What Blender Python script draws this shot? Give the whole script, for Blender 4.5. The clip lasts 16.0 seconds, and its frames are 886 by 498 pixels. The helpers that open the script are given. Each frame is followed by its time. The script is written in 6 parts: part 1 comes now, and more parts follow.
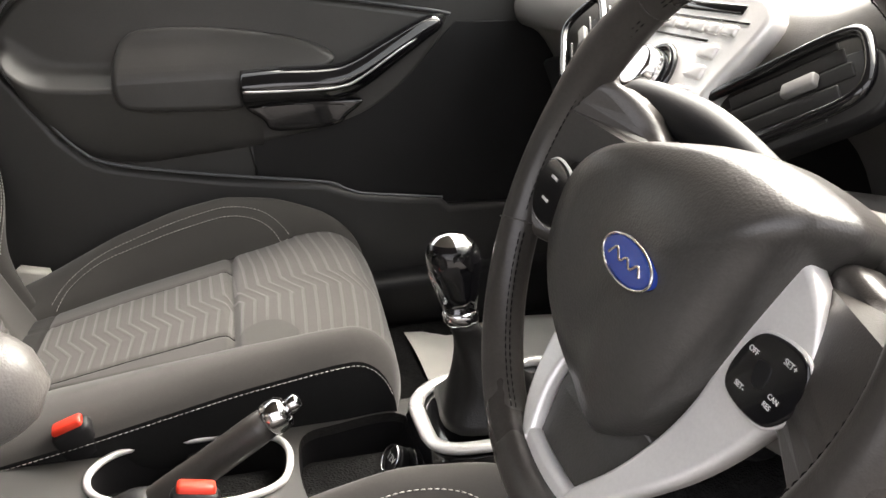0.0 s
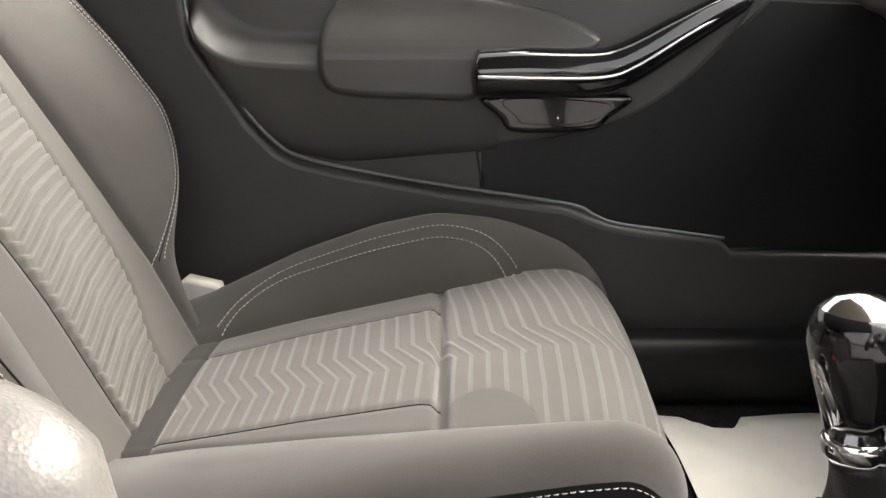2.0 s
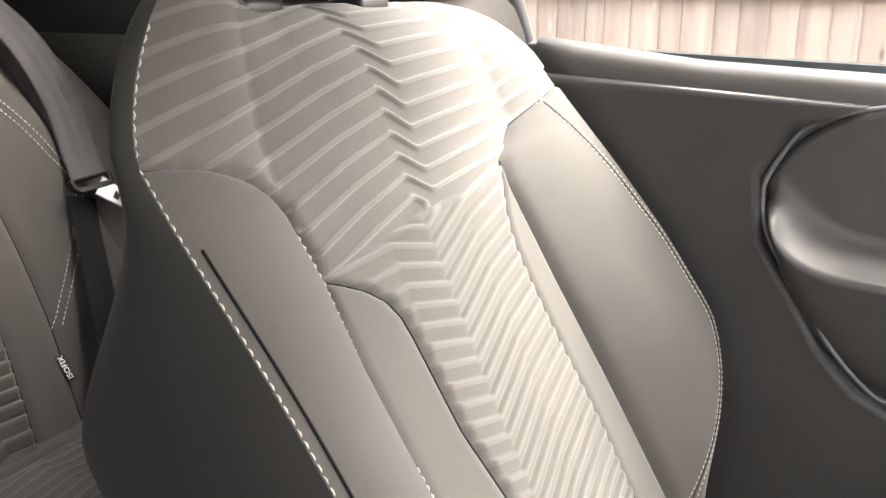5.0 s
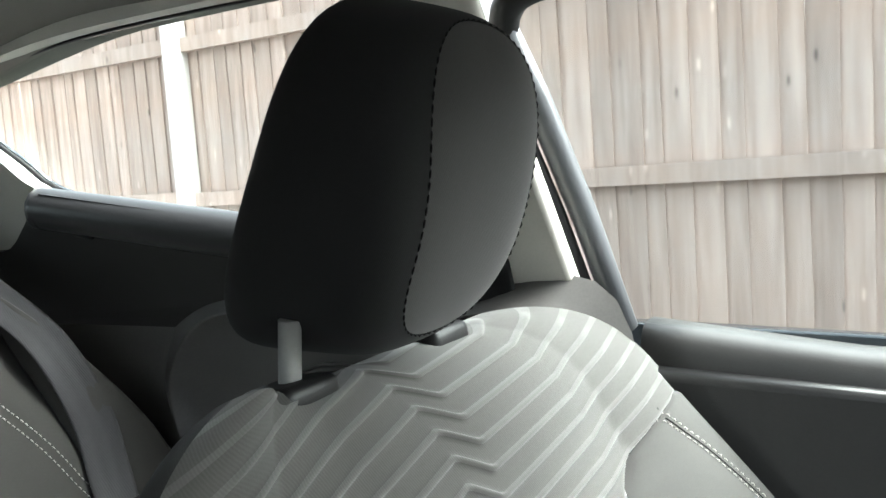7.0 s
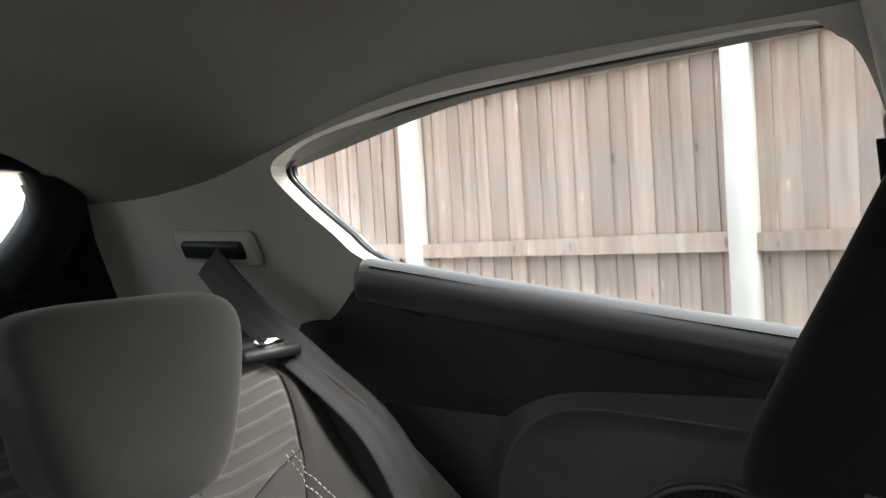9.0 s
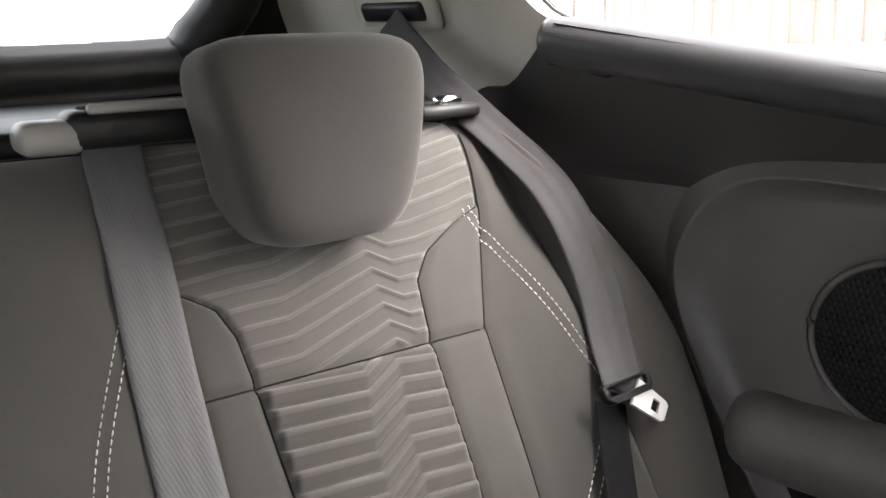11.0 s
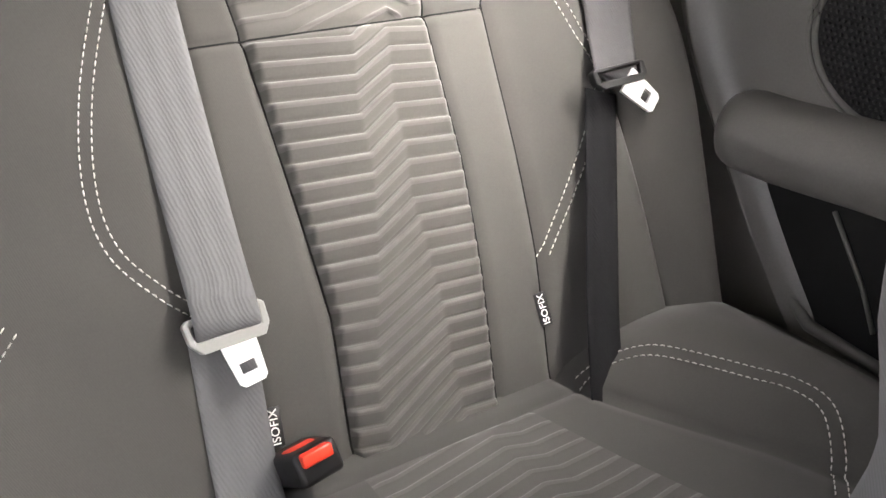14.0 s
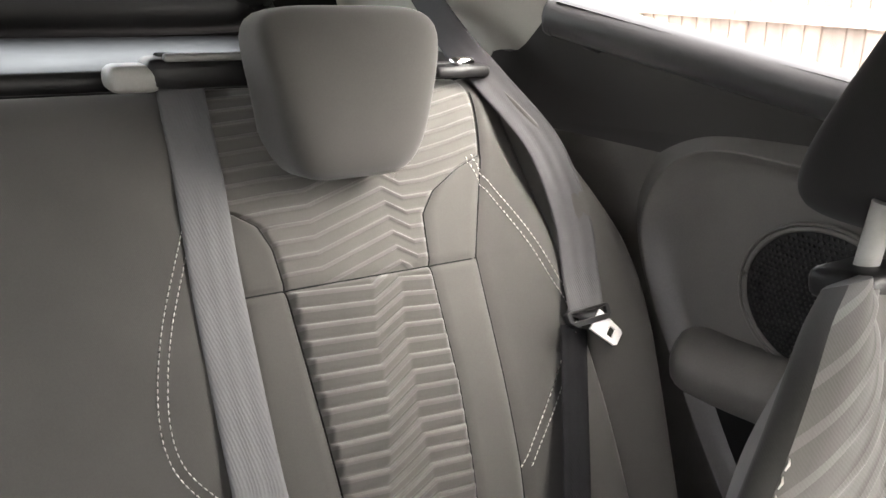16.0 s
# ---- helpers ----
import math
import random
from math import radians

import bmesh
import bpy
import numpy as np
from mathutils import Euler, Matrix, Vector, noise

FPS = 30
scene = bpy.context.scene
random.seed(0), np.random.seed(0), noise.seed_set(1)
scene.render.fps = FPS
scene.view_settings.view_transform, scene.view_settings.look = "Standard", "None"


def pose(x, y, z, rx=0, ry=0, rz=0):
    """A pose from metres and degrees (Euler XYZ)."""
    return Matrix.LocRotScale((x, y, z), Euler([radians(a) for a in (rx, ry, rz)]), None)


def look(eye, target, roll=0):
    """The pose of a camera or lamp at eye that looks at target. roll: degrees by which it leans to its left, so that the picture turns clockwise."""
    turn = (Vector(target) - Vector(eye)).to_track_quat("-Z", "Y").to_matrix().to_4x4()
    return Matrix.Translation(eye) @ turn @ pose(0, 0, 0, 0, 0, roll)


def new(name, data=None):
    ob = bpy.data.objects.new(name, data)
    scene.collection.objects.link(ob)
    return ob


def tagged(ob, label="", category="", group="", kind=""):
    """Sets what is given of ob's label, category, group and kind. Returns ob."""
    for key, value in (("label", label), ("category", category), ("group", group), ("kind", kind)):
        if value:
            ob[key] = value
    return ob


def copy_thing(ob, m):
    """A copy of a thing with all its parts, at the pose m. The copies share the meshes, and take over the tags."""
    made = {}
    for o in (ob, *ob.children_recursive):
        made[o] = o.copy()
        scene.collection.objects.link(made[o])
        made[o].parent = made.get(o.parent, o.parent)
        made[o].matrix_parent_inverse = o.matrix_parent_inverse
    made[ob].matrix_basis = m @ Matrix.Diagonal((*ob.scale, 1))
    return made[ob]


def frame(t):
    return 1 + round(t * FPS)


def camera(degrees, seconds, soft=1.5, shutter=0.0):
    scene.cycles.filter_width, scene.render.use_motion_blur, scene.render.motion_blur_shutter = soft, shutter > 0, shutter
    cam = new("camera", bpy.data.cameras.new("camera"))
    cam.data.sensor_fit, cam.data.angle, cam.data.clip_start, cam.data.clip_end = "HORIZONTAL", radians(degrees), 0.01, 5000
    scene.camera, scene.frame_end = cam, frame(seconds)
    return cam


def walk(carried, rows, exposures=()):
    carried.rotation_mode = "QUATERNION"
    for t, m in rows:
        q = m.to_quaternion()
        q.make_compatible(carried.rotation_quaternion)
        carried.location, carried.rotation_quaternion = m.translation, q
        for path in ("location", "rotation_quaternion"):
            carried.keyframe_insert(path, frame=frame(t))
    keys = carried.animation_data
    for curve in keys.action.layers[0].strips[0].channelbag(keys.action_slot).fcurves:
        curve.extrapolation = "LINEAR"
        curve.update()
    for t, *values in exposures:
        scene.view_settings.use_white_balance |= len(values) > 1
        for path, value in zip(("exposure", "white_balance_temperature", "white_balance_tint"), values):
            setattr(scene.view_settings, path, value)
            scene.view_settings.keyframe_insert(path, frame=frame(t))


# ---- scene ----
cam = camera(54.81, 16.0)
PATH = [
    (0.0000, -0.0239, -0.7733, 0.8399, 70.5153, 1.1979, -13.9768),
    (0.5000, -0.0232, -0.8964, 0.8564, 72.2868, 0.8925, -11.4318),
    (1.0000, -0.0255, -0.8399, 0.8498, 72.7722, 0.3924, -9.3871),
    (1.5000, -0.0459, -0.6071, 0.7800, 73.1353, -0.0431, -5.8761),
    (2.0000, -0.0533, -0.4254, 0.7256, 73.3550, -0.2594, -0.1457),
    (2.5000, -0.1007, -0.2942, 0.7163, 72.4194, -0.7888, 4.8073),
    (3.0000, -0.1190, -0.2121, 0.7095, 72.9755, -0.5680, 12.3151),
    (3.5000, -0.1765, -0.1724, 0.7682, 70.5636, -0.7437, 16.8998),
    (4.0000, -0.2209, -0.1539, 0.8438, 67.9775, -0.0449, 21.0413),
    (4.5000, -0.2445, -0.1660, 0.8663, 70.4314, 0.1785, 24.6953),
    (5.0000, -0.2778, -0.1775, 0.9049, 72.7194, -0.1353, 27.2469),
    (7.3000, -0.4172, -0.0159, 1.0061, 86.0871, 3.9966, 30.3514),
    (7.5000, -0.4448, -0.0144, 1.0021, 87.0534, 3.1422, 29.5617),
    (8.0000, -0.4944, -0.0104, 1.0098, 87.8185, 2.8378, 29.1189),
    (8.5000, -0.5446, -0.0138, 1.0235, 88.0709, 3.0538, 34.3569),
    (9.0000, -0.5762, -0.0272, 1.0396, 88.3242, 3.3305, 43.6704),
    (11.3000, -0.5966, -0.0315, 0.9679, 74.8518, 2.1060, 56.9171),
    (11.5000, -0.5786, -0.0193, 0.9560, 73.7426, 2.1826, 58.4013),
    (12.0000, -0.5568, -0.0042, 0.9217, 70.7912, 1.9819, 59.6802),
    (12.5000, -0.5561, -0.0072, 0.9055, 66.8499, 1.0564, 59.2052),
    (13.0000, -0.5503, -0.0154, 0.8944, 64.0812, 0.3141, 57.9575),
    (13.5000, -0.5472, -0.0180, 0.8835, 62.6726, -0.1310, 57.4775),
    (14.0000, -0.5444, -0.0125, 0.9065, 61.4039, -0.3095, 58.5578),
    (14.5000, -0.5453, -0.0182, 0.9350, 62.0333, -0.3945, 58.9044),
    (15.0000, -0.5218, -0.0299, 0.9760, 63.9540, -0.5326, 59.4384),
    (15.5000, -0.4892, -0.0519, 1.0149, 67.7648, -1.1647, 58.8693),
    (16.0000, -0.4529, -0.0906, 1.0285, 72.0807, -1.6671, 58.0203),
]
# (seconds, stops, kelvin, tint)
EXPOSURES = [(0.0, 2.9, 7000, 16), (1.0, 2.6, 7000, 16), (2.0, 3.2, 7000, 16), (3.0, 3.65, 7000, 17), (3.5, 3.8, 7000, 18), (5.2, 3.75, 7000, 18),
             (7.3, 2.95, 6000, 4), (8.5, 2.75, 6200, 9), (9.2, 2.85, 6500, 14), (11.3, 4.2, 6700, 18), (13.0, 4.7, 6800, 18), (14.5, 5.05, 6800, 18), (15.5, 4.9, 6800, 17), (16.0, 4.4, 6800, 17)]
walk(cam, [(r[0], pose(*r[1:])) for r in PATH], EXPOSURES)


from mathutils.geometry import tessellate_polygon

# ---- world and light ----
world = bpy.data.worlds.new("overcast_sky")
scene.world = world
world.use_nodes = True
wn = world.node_tree.nodes
wl = world.node_tree.links
sky = wn.new("ShaderNodeTexSky")
sky.sky_type = "NISHITA"
sky.sun_disc = False
sky.sun_elevation = radians(48)
sky.sun_rotation = radians(59)
sky.air_density, sky.dust_density, sky.ozone_density = 1.0, 6.0, 0.6
sat = wn.new("ShaderNodeHueSaturation")
sat.inputs["Saturation"].default_value = 0.25
wl.new(sky.outputs[0], sat.inputs["Color"])
bgn = wn["Background"]
bgn.inputs["Strength"].default_value = 0.135
wl.new(sat.outputs[0], bgn.inputs["Color"])

sun_data = bpy.data.lights.new("sun", "SUN")
sun_data.energy = 1.5
sun_data.angle = radians(75)
sun_data.color = (1.0, 0.97, 0.92)
sun = new("sun", sun_data)
sun.matrix_world = look((5.6, 3.4, 7.9), (0, 0, 0.5))


# ---- mesh helpers ----
def mesh_of(verts, faces, name, smooth=True):
    me = bpy.data.meshes.new(name)
    me.from_pydata([tuple(map(float, v)) for v in verts], [], faces)
    me.update()
    if smooth:
        me.polygons.foreach_set("use_smooth", [True] * len(me.polygons))
    return me


def part(name, me, material, parent=None, label=""):
    if isinstance(me, bmesh.types.BMesh):
        bm, me = me, bpy.data.meshes.new(name)
        bm.to_mesh(me)
        bm.free()
    if not me.materials:
        me.materials.append(material)
    ob = new(name, me)
    ob.parent = parent
    if label:
        ob["label"] = label
    return ob


def thing(name, label, category, group="", kind="", at=(0, 0, 0)):
    ob = new(name)
    ob.location = at
    ob.empty_display_size = 0.05
    return tagged(ob, label, category, group, kind)


def grid(P, name="grid", flip=False):
    P = np.asarray(P)
    nv, nu = P.shape[:2]
    f = []
    for i in range(nv - 1):
        for j in range(nu - 1):
            a = i * nu + j
            q = (a, a + 1, a + nu + 1, a + nu)
            f.append(q[::-1] if flip else q)
    return mesh_of(P.reshape(-1, 3), f, name)


def ring_loft(R, name="loft", cap=True):
    R = np.asarray(R)
    nr, n = R.shape[:2]
    v = [tuple(p) for p in R.reshape(-1, 3)]
    f = []
    for i in range(nr - 1):
        for j in range(n):
            k = (j + 1) % n
            f.append((i * n + j, i * n + k, (i + 1) * n + k, (i + 1) * n + j))
    if cap:
        for i, rev in ((0, True), (nr - 1, False)):
            v.append(tuple(R[i].mean(axis=0)))
            c = len(v) - 1
            for j in range(n):
                k = (j + 1) % n
                f.append((i * n + k, i * n + j, c) if rev else (i * n + j, i * n + k, c))
    me = mesh_of(v, f, name)
    return me


def fixed(me):
    bm = bmesh.new()
    bm.from_mesh(me)
    bmesh.ops.remove_doubles(bm, verts=bm.verts, dist=1e-5)
    bmesh.ops.recalc_face_normals(bm, faces=bm.faces)
    bm.to_mesh(me)
    bm.free()
    return me


def smooth_line(pts, n=40, closed=False):
    """Catmull-Rom curve through the points, n samples."""
    P = np.asarray(pts, float)
    m = len(P)
    out = []
    segs = m if closed else m - 1
    for k in range(n):
        s = k / n * segs if closed else k / (n - 1) * segs
        i = min(int(s), segs - 1)
        t = s - i
        if closed:
            p0, p1, p2, p3 = P[(i - 1) % m], P[i % m], P[(i + 1) % m], P[(i + 2) % m]
        else:
            p0, p1, p2, p3 = P[max(i - 1, 0)], P[i], P[i + 1], P[min(i + 2, m - 1)]
        out.append(0.5 * (2 * p1 + (p2 - p0) * t + (2 * p0 - 5 * p1 + 4 * p2 - p3) * t * t + (3 * p1 - p0 - 3 * p2 + p3) * t ** 3))
    return np.array(out)


def tube(pts, r, n=8, closed=False, name="tube", flat=1.0, up=(0, 0, 1)):
    """A rod along the points; r a radius or one for each point; flat squashes it along up."""
    P = np.asarray(pts, float)
    m = len(P)
    rr = np.full(m, r) if np.isscalar(r) else np.asarray(r)
    R = []
    for i in range(m):
        a = P[(i + 1) % m] if closed or i < m - 1 else P[i]
        b = P[i - 1] if closed or i > 0 else P[i]
        d = Vector(a - b).normalized()
        s = d.cross(Vector(up))
        if s.length < 1e-4:
            s = d.cross(Vector((1, 0, 0)))
        s.normalize()
        w = s.cross(d)
        R.append([P[i] + rr[i] * (math.cos(t) * np.array(s) + flat * math.sin(t) * np.array(w)) for t in np.linspace(0, 2 * math.pi, n, endpoint=False)])
    if closed:
        R.append(R[0])
        return fixed(ring_loft(R, name, cap=False))
    return ring_loft(R, name)


def rbox(sx, sy, sz, r=0.005, seg=3, m=None):
    bm = bmesh.new()
    bmesh.ops.create_cube(bm, size=1)
    for v in bm.verts:
        v.co = Vector((v.co.x * sx, v.co.y * sy, v.co.z * sz))
    bmesh.ops.bevel(bm, geom=bm.edges[:], offset=r, segments=seg, profile=0.5, affect="EDGES")
    for f in bm.faces:
        f.smooth = True
    if m is not None:
        bmesh.ops.transform(bm, matrix=m, verts=bm.verts)
    return bm


def cyl(r1, r2, h, n=32, bevel=0.0, m=None):
    bm = bmesh.new()
    bmesh.ops.create_cone(bm, cap_ends=True, segments=n, radius1=r1, radius2=r2, depth=h)
    if bevel:
        es = [e for e in bm.edges if abs(e.verts[0].co.z - e.verts[1].co.z) < 1e-6]
        bmesh.ops.bevel(bm, geom=es, offset=bevel, segments=3, profile=0.5, affect="EDGES")
    for f in bm.faces:
        f.smooth = len(f.verts) < 8
    if m is not None:
        bmesh.ops.transform(bm, matrix=m, verts=bm.verts)
    return bm


def plate(outline, place, thick, bevel=0.0, seg=3):
    """A plate with a rounded rim: place(a, b, d) puts the outline's (a, b) into the world, d from 0 to thick."""
    P = np.asarray(outline, float)
    area = 0.5 * np.sum(P[:, 0] * np.roll(P[:, 1], -1) - np.roll(P[:, 0], -1) * P[:, 1])
    if area < 0:
        P = P[::-1]
    a = P - np.roll(P, 1, axis=0)
    b = np.roll(P, -1, axis=0) - P
    a /= np.linalg.norm(a, axis=1)[:, None] + 1e-12
    b /= np.linalg.norm(b, axis=1)[:, None] + 1e-12
    t = a + b
    t /= np.linalg.norm(t, axis=1)[:, None] + 1e-12
    inw = np.stack([-t[:, 1], t[:, 0]], 1)
    levels = [(0.0, 0.0)]
    if bevel:
        s = math.copysign(1, thick)
        for k in range(seg + 1):
            q = math.pi / 2 * k / seg
            levels.append((bevel * (1 - math.cos(q)), thick - s * min(bevel, abs(thick)) * (1 - math.sin(q))))
    else:
        levels.append((0.0, thick))
    bm = bmesh.new()
    loops = []
    for ins, d in levels:
        loops.append([bm.verts.new((p[0], p[1], d)) for p in P + inw * ins])
    n = len(P)
    for u, w in zip(loops[:-1], loops[1:]):
        for k in range(n):
            f = bm.faces.new((u[k], u[(k + 1) % n], w[(k + 1) % n], w[k]))
            f.smooth = bevel > 0
    for l in (loops[0], loops[-1]):
        for tri in tessellate_polygon([[Vector((v.co.x, v.co.y, 0)) for v in l]]):
            q = [l[k] for k in tri]
            if len(set(q)) == 3 and not bm.faces.get(q):
                bm.faces.new(q)
    for v in bm.verts:
        v.co = Vector(place(*v.co))
    bmesh.ops.recalc_face_normals(bm, faces=bm.faces)
    return bm


def holed_plate(outer, holes, place, thick):
    """A plate with holes through it."""
    bm = bmesh.new()
    rings = [list(outer)] + [list(h) for h in holes]
    tris = tessellate_polygon([[Vector((a, b, 0)) for a, b in r] for r in rings])
    lay = []
    for d in (0.0, thick):
        lay.append([[bm.verts.new((a, b, d)) for a, b in r] for r in rings])
    for lv in lay:
        flat = [v for r in lv for v in r]
        for tri in tris:
            q = [flat[k] for k in tri]
            if len(set(q)) == 3 and not bm.faces.get(q):
                bm.faces.new(q)
    for r0, r1 in zip(lay[0], lay[1]):
        n = len(r0)
        for k in range(n):
            bm.faces.new((r0[k], r0[(k + 1) % n], r1[(k + 1) % n], r1[k]))
    for v in bm.verts:
        v.co = Vector(place(*v.co))
    bmesh.ops.recalc_face_normals(bm, faces=bm.faces)
    return bm


def stitches(curve, normals, name="stitching", length=0.0042, gap=0.0020, r=0.00062, lift=0.0012):
    """Short thread stitches along a 3D curve, joined."""
    C = np.asarray(curve, float)
    N = np.asarray(normals, float)
    d = np.r_[0, np.cumsum(np.linalg.norm(np.diff(C, axis=0), axis=1))]
    v, f = [], []
    s = 0.0
    while s + length < d[-1]:
        ends = []
        for q in (s, s + length * 0.5, s + length):
            ends.append((np.array([np.interp(q, d, C[:, k]) for k in range(3)]), np.array([np.interp(q, d, N[:, k]) for k in range(3)])))
        t = ends[2][0] - ends[0][0]
        t = t / (np.linalg.norm(t) + 1e-9)
        b = len(v)
        for k, (p, nn) in enumerate(ends):
            nn = nn / (np.linalg.norm(nn) + 1e-9)
            side = np.cross(t, nn)
            q = p + nn * (lift if k == 1 else lift * 0.2)
            w = r if k == 1 else r * 0.6
            v += [q + side * w, q + nn * w, q - side * w, q - nn * w * 0.6]
        for k in range(2):
            for j in range(4):
                j2 = (j + 1) % 4
                f.append((b + k * 4 + j, b + k * 4 + j2, b + k * 4 + 4 + j2, b + k * 4 + 4 + j))
        f += [(b + 3, b + 2, b + 1, b), (b + 8, b + 9, b + 10, b + 11)]
        s += length + gap
    return mesh_of(v, f, name)


# ---- materials ----
def mat(name, color, rough=0.6, metal=0.0, grain=0.0, grain_size=0.001, bump=0.2, var=0.12, var_size=0.08, sheen=0.0, weave=0.0, coat=0.0, spec=0.5, rvar=0.0):
    m = bpy.data.materials.new(name)
    m.use_nodes = True
    nt = m.node_tree
    b = nt.nodes["Principled BSDF"]
    b.inputs["Roughness"].default_value = rough
    b.inputs["Metallic"].default_value = metal
    b.inputs["Specular IOR Level"].default_value = spec
    b.inputs["Coat Weight"].default_value = coat
    b.inputs["Sheen Weight"].default_value = sheen
    b.inputs["Sheen Roughness"].default_value = 0.5
    tc = nt.nodes.new("ShaderNodeTexCoord")

    def noise_node(size, detail=3.0):
        n = nt.nodes.new("ShaderNodeTexNoise")
        n.inputs["Scale"].default_value = 1.0 / size
        n.inputs["Detail"].default_value = detail
        nt.links.new(tc.outputs["Object"], n.inputs["Vector"])
        return n

    big = noise_node(var_size)
    fine = noise_node(max(grain_size, 0.0006) * 2.2, 2.0)
    mix = nt.nodes.new("ShaderNodeMath")
    mix.operation = "MULTIPLY_ADD"
    nt.links.new(fine.outputs["Fac"], mix.inputs[0])
    mix.inputs[1].default_value = 0.6
    nt.links.new(big.outputs["Fac"], mix.inputs[2])
    ramp = nt.nodes.new("ShaderNodeMapRange")
    ramp.inputs["From Min"].default_value = 0.5
    ramp.inputs["From Max"].default_value = 1.1
    ramp.inputs["To Min"].default_value = 1.0 - var
    ramp.inputs["To Max"].default_value = 1.0 + var
    nt.links.new(mix.outputs[0], ramp.inputs["Value"])
    col = nt.nodes.new("ShaderNodeVectorMath")
    col.operation = "SCALE"
    col.inputs[0].default_value = color
    nt.links.new(ramp.outputs[0], col.inputs["Scale"])
    nt.links.new(col.outputs[0], b.inputs["Base Color"])
    if rvar:
        rr = nt.nodes.new("ShaderNodeMapRange")
        rr.inputs["To Min"].default_value = max(0.03, rough - rvar)
        rr.inputs["To Max"].default_value = min(1.0, rough + rvar)
        nt.links.new(big.outputs["Fac"], rr.inputs["Value"])
        nt.links.new(rr.outputs[0], b.inputs["Roughness"])
    if grain > 0 or weave > 0:
        bp = nt.nodes.new("ShaderNodeBump")
        bp.inputs["Strength"].default_value = bump
        bp.inputs["Distance"].default_value = grain if grain > 0 else weave
        if weave > 0:
            w1 = nt.nodes.new("ShaderNodeTexWave")
            w1.bands_direction = "DIAGONAL"
            w1.inputs["Scale"].default_value = 0.32 / grain_size
            w1.inputs["Distortion"].default_value = 1.5
            w1.inputs["Detail"].default_value = 1.0
            nt.links.new(tc.outputs["Object"], w1.inputs["Vector"])
            add = nt.nodes.new("ShaderNodeMath")
            nt.links.new(w1.outputs["Fac"], add.inputs[0])
            nt.links.new(fine.outputs["Fac"], add.inputs[1])
            nt.links.new(add.outputs[0], bp.inputs["Height"])
        else:
            vo = nt.nodes.new("ShaderNodeTexVoronoi")
            vo.inputs["Scale"].default_value = 1.0 / grain_size
            nt.links.new(tc.outputs["Object"], vo.inputs["Vector"])
            nt.links.new(vo.outputs["Distance"], bp.inputs["Height"])
        nt.links.new(bp.outputs[0], b.inputs["Normal"])
    return m


M_CLOTH = mat("charcoal_seat_cloth", (0.050, 0.048, 0.044), 0.90, weave=0.0003, grain_size=0.0008, bump=0.10, var=0.10, sheen=0.2, spec=0.25)
M_INSERT = mat("grey_ribbed_cloth", (0.064, 0.061, 0.056), 0.90, weave=0.0003, grain_size=0.0009, bump=0.15, var=0.10, sheen=0.2, spec=0.25)
# paler crest cloths: woven lines on the cords, painted highlight on the pleats
M_CREST = mat("pale_yarn_and_crest_highlight", (0.082, 0.0785, 0.073), 0.85, weave=0.0003, grain_size=0.0009, bump=0.15, var=0.10, sheen=0.3, spec=0.3)
M_FAINT = mat("faint_yarn_and_crest_highlight", (0.071, 0.068, 0.063), 0.85, weave=0.0003, grain_size=0.0009, bump=0.15, var=0.10, sheen=0.3, spec=0.3)
M_BAND = mat("grey_plain_cloth", (0.054, 0.0515, 0.0475), 0.90, weave=0.0003, grain_size=0.0008, bump=0.10, var=0.08, sheen=0.2, spec=0.25)
# black cloth of the headrest; on the cushion sides it stands for shade
M_HEADSIDE = mat("black_cloth_and_shade", (0.013, 0.013, 0.013), 0.85, weave=0.0003, grain_size=0.0008, bump=0.10, var=0.12, sheen=0.05, spec=0.15)
M_HEADFACE = mat("dark_headrest_cloth", (0.036, 0.035, 0.033), 0.9, weave=0.0003, grain_size=0.0009, bump=0.15, var=0.12, sheen=0.15, spec=0.2)
# seat cloth darkened in its colour to stand for shade
M_SEATSIDE = mat("shade_dark_seat_cloth", (0.022, 0.0215, 0.020), 0.90, weave=0.0003, grain_size=0.0008, bump=0.10, var=0.12, sheen=0.1, spec=0.2)
M_THREAD = mat("pale_thread", (0.52, 0.50, 0.46), 0.8, var=0.1, var_size=0.01)
M_DARKTHREAD = mat("dark_thread", (0.012, 0.012, 0.012), 0.9, spec=0.05, var=0.1, var_size=0.01)
M_PLASTIC = mat("charcoal_grained_plastic", (0.032, 0.0315, 0.030), 0.45, grain=0.00025, grain_size=0.0011, bump=0.35, var=0.12, rvar=0.06)
M_PLASTIC2 = mat("grey_soft_plastic", (0.050, 0.0485, 0.046), 0.40, grain=0.0002, grain_size=0.0011, bump=0.25, var=0.12, rvar=0.06)
M_BLACK = mat("black_plastic", (0.010, 0.010, 0.0105), 0.45, spec=0.3, grain=0.0002, grain_size=0.001, bump=0.25, var=0.2, rvar=0.08)
M_GLOSS = mat("gloss_black_plastic", (0.006, 0.006, 0.007), 0.10, var=0.1, coat=0.6, rvar=0.04)
M_LEATHER = mat("black_leather", (0.038, 0.0350, 0.0320), 0.30, grain=0.0003, grain_size=0.0011, bump=0.22, var=0.25, rvar=0.12)
M_ARMREST = mat("grey_leather", (0.14, 0.134, 0.125), 0.33, grain=0.0005, grain_size=0.0022, bump=0.5, var=0.12, rvar=0.08)
M_SILVER = mat("satin_silver_paint", (0.82, 0.81, 0.79), 0.30, metal=0.35, var=0.06, rvar=0.08)
M_CHROME = mat("chrome", (0.78, 0.78, 0.79), 0.10, metal=1.0, var=0.05, rvar=0.05)
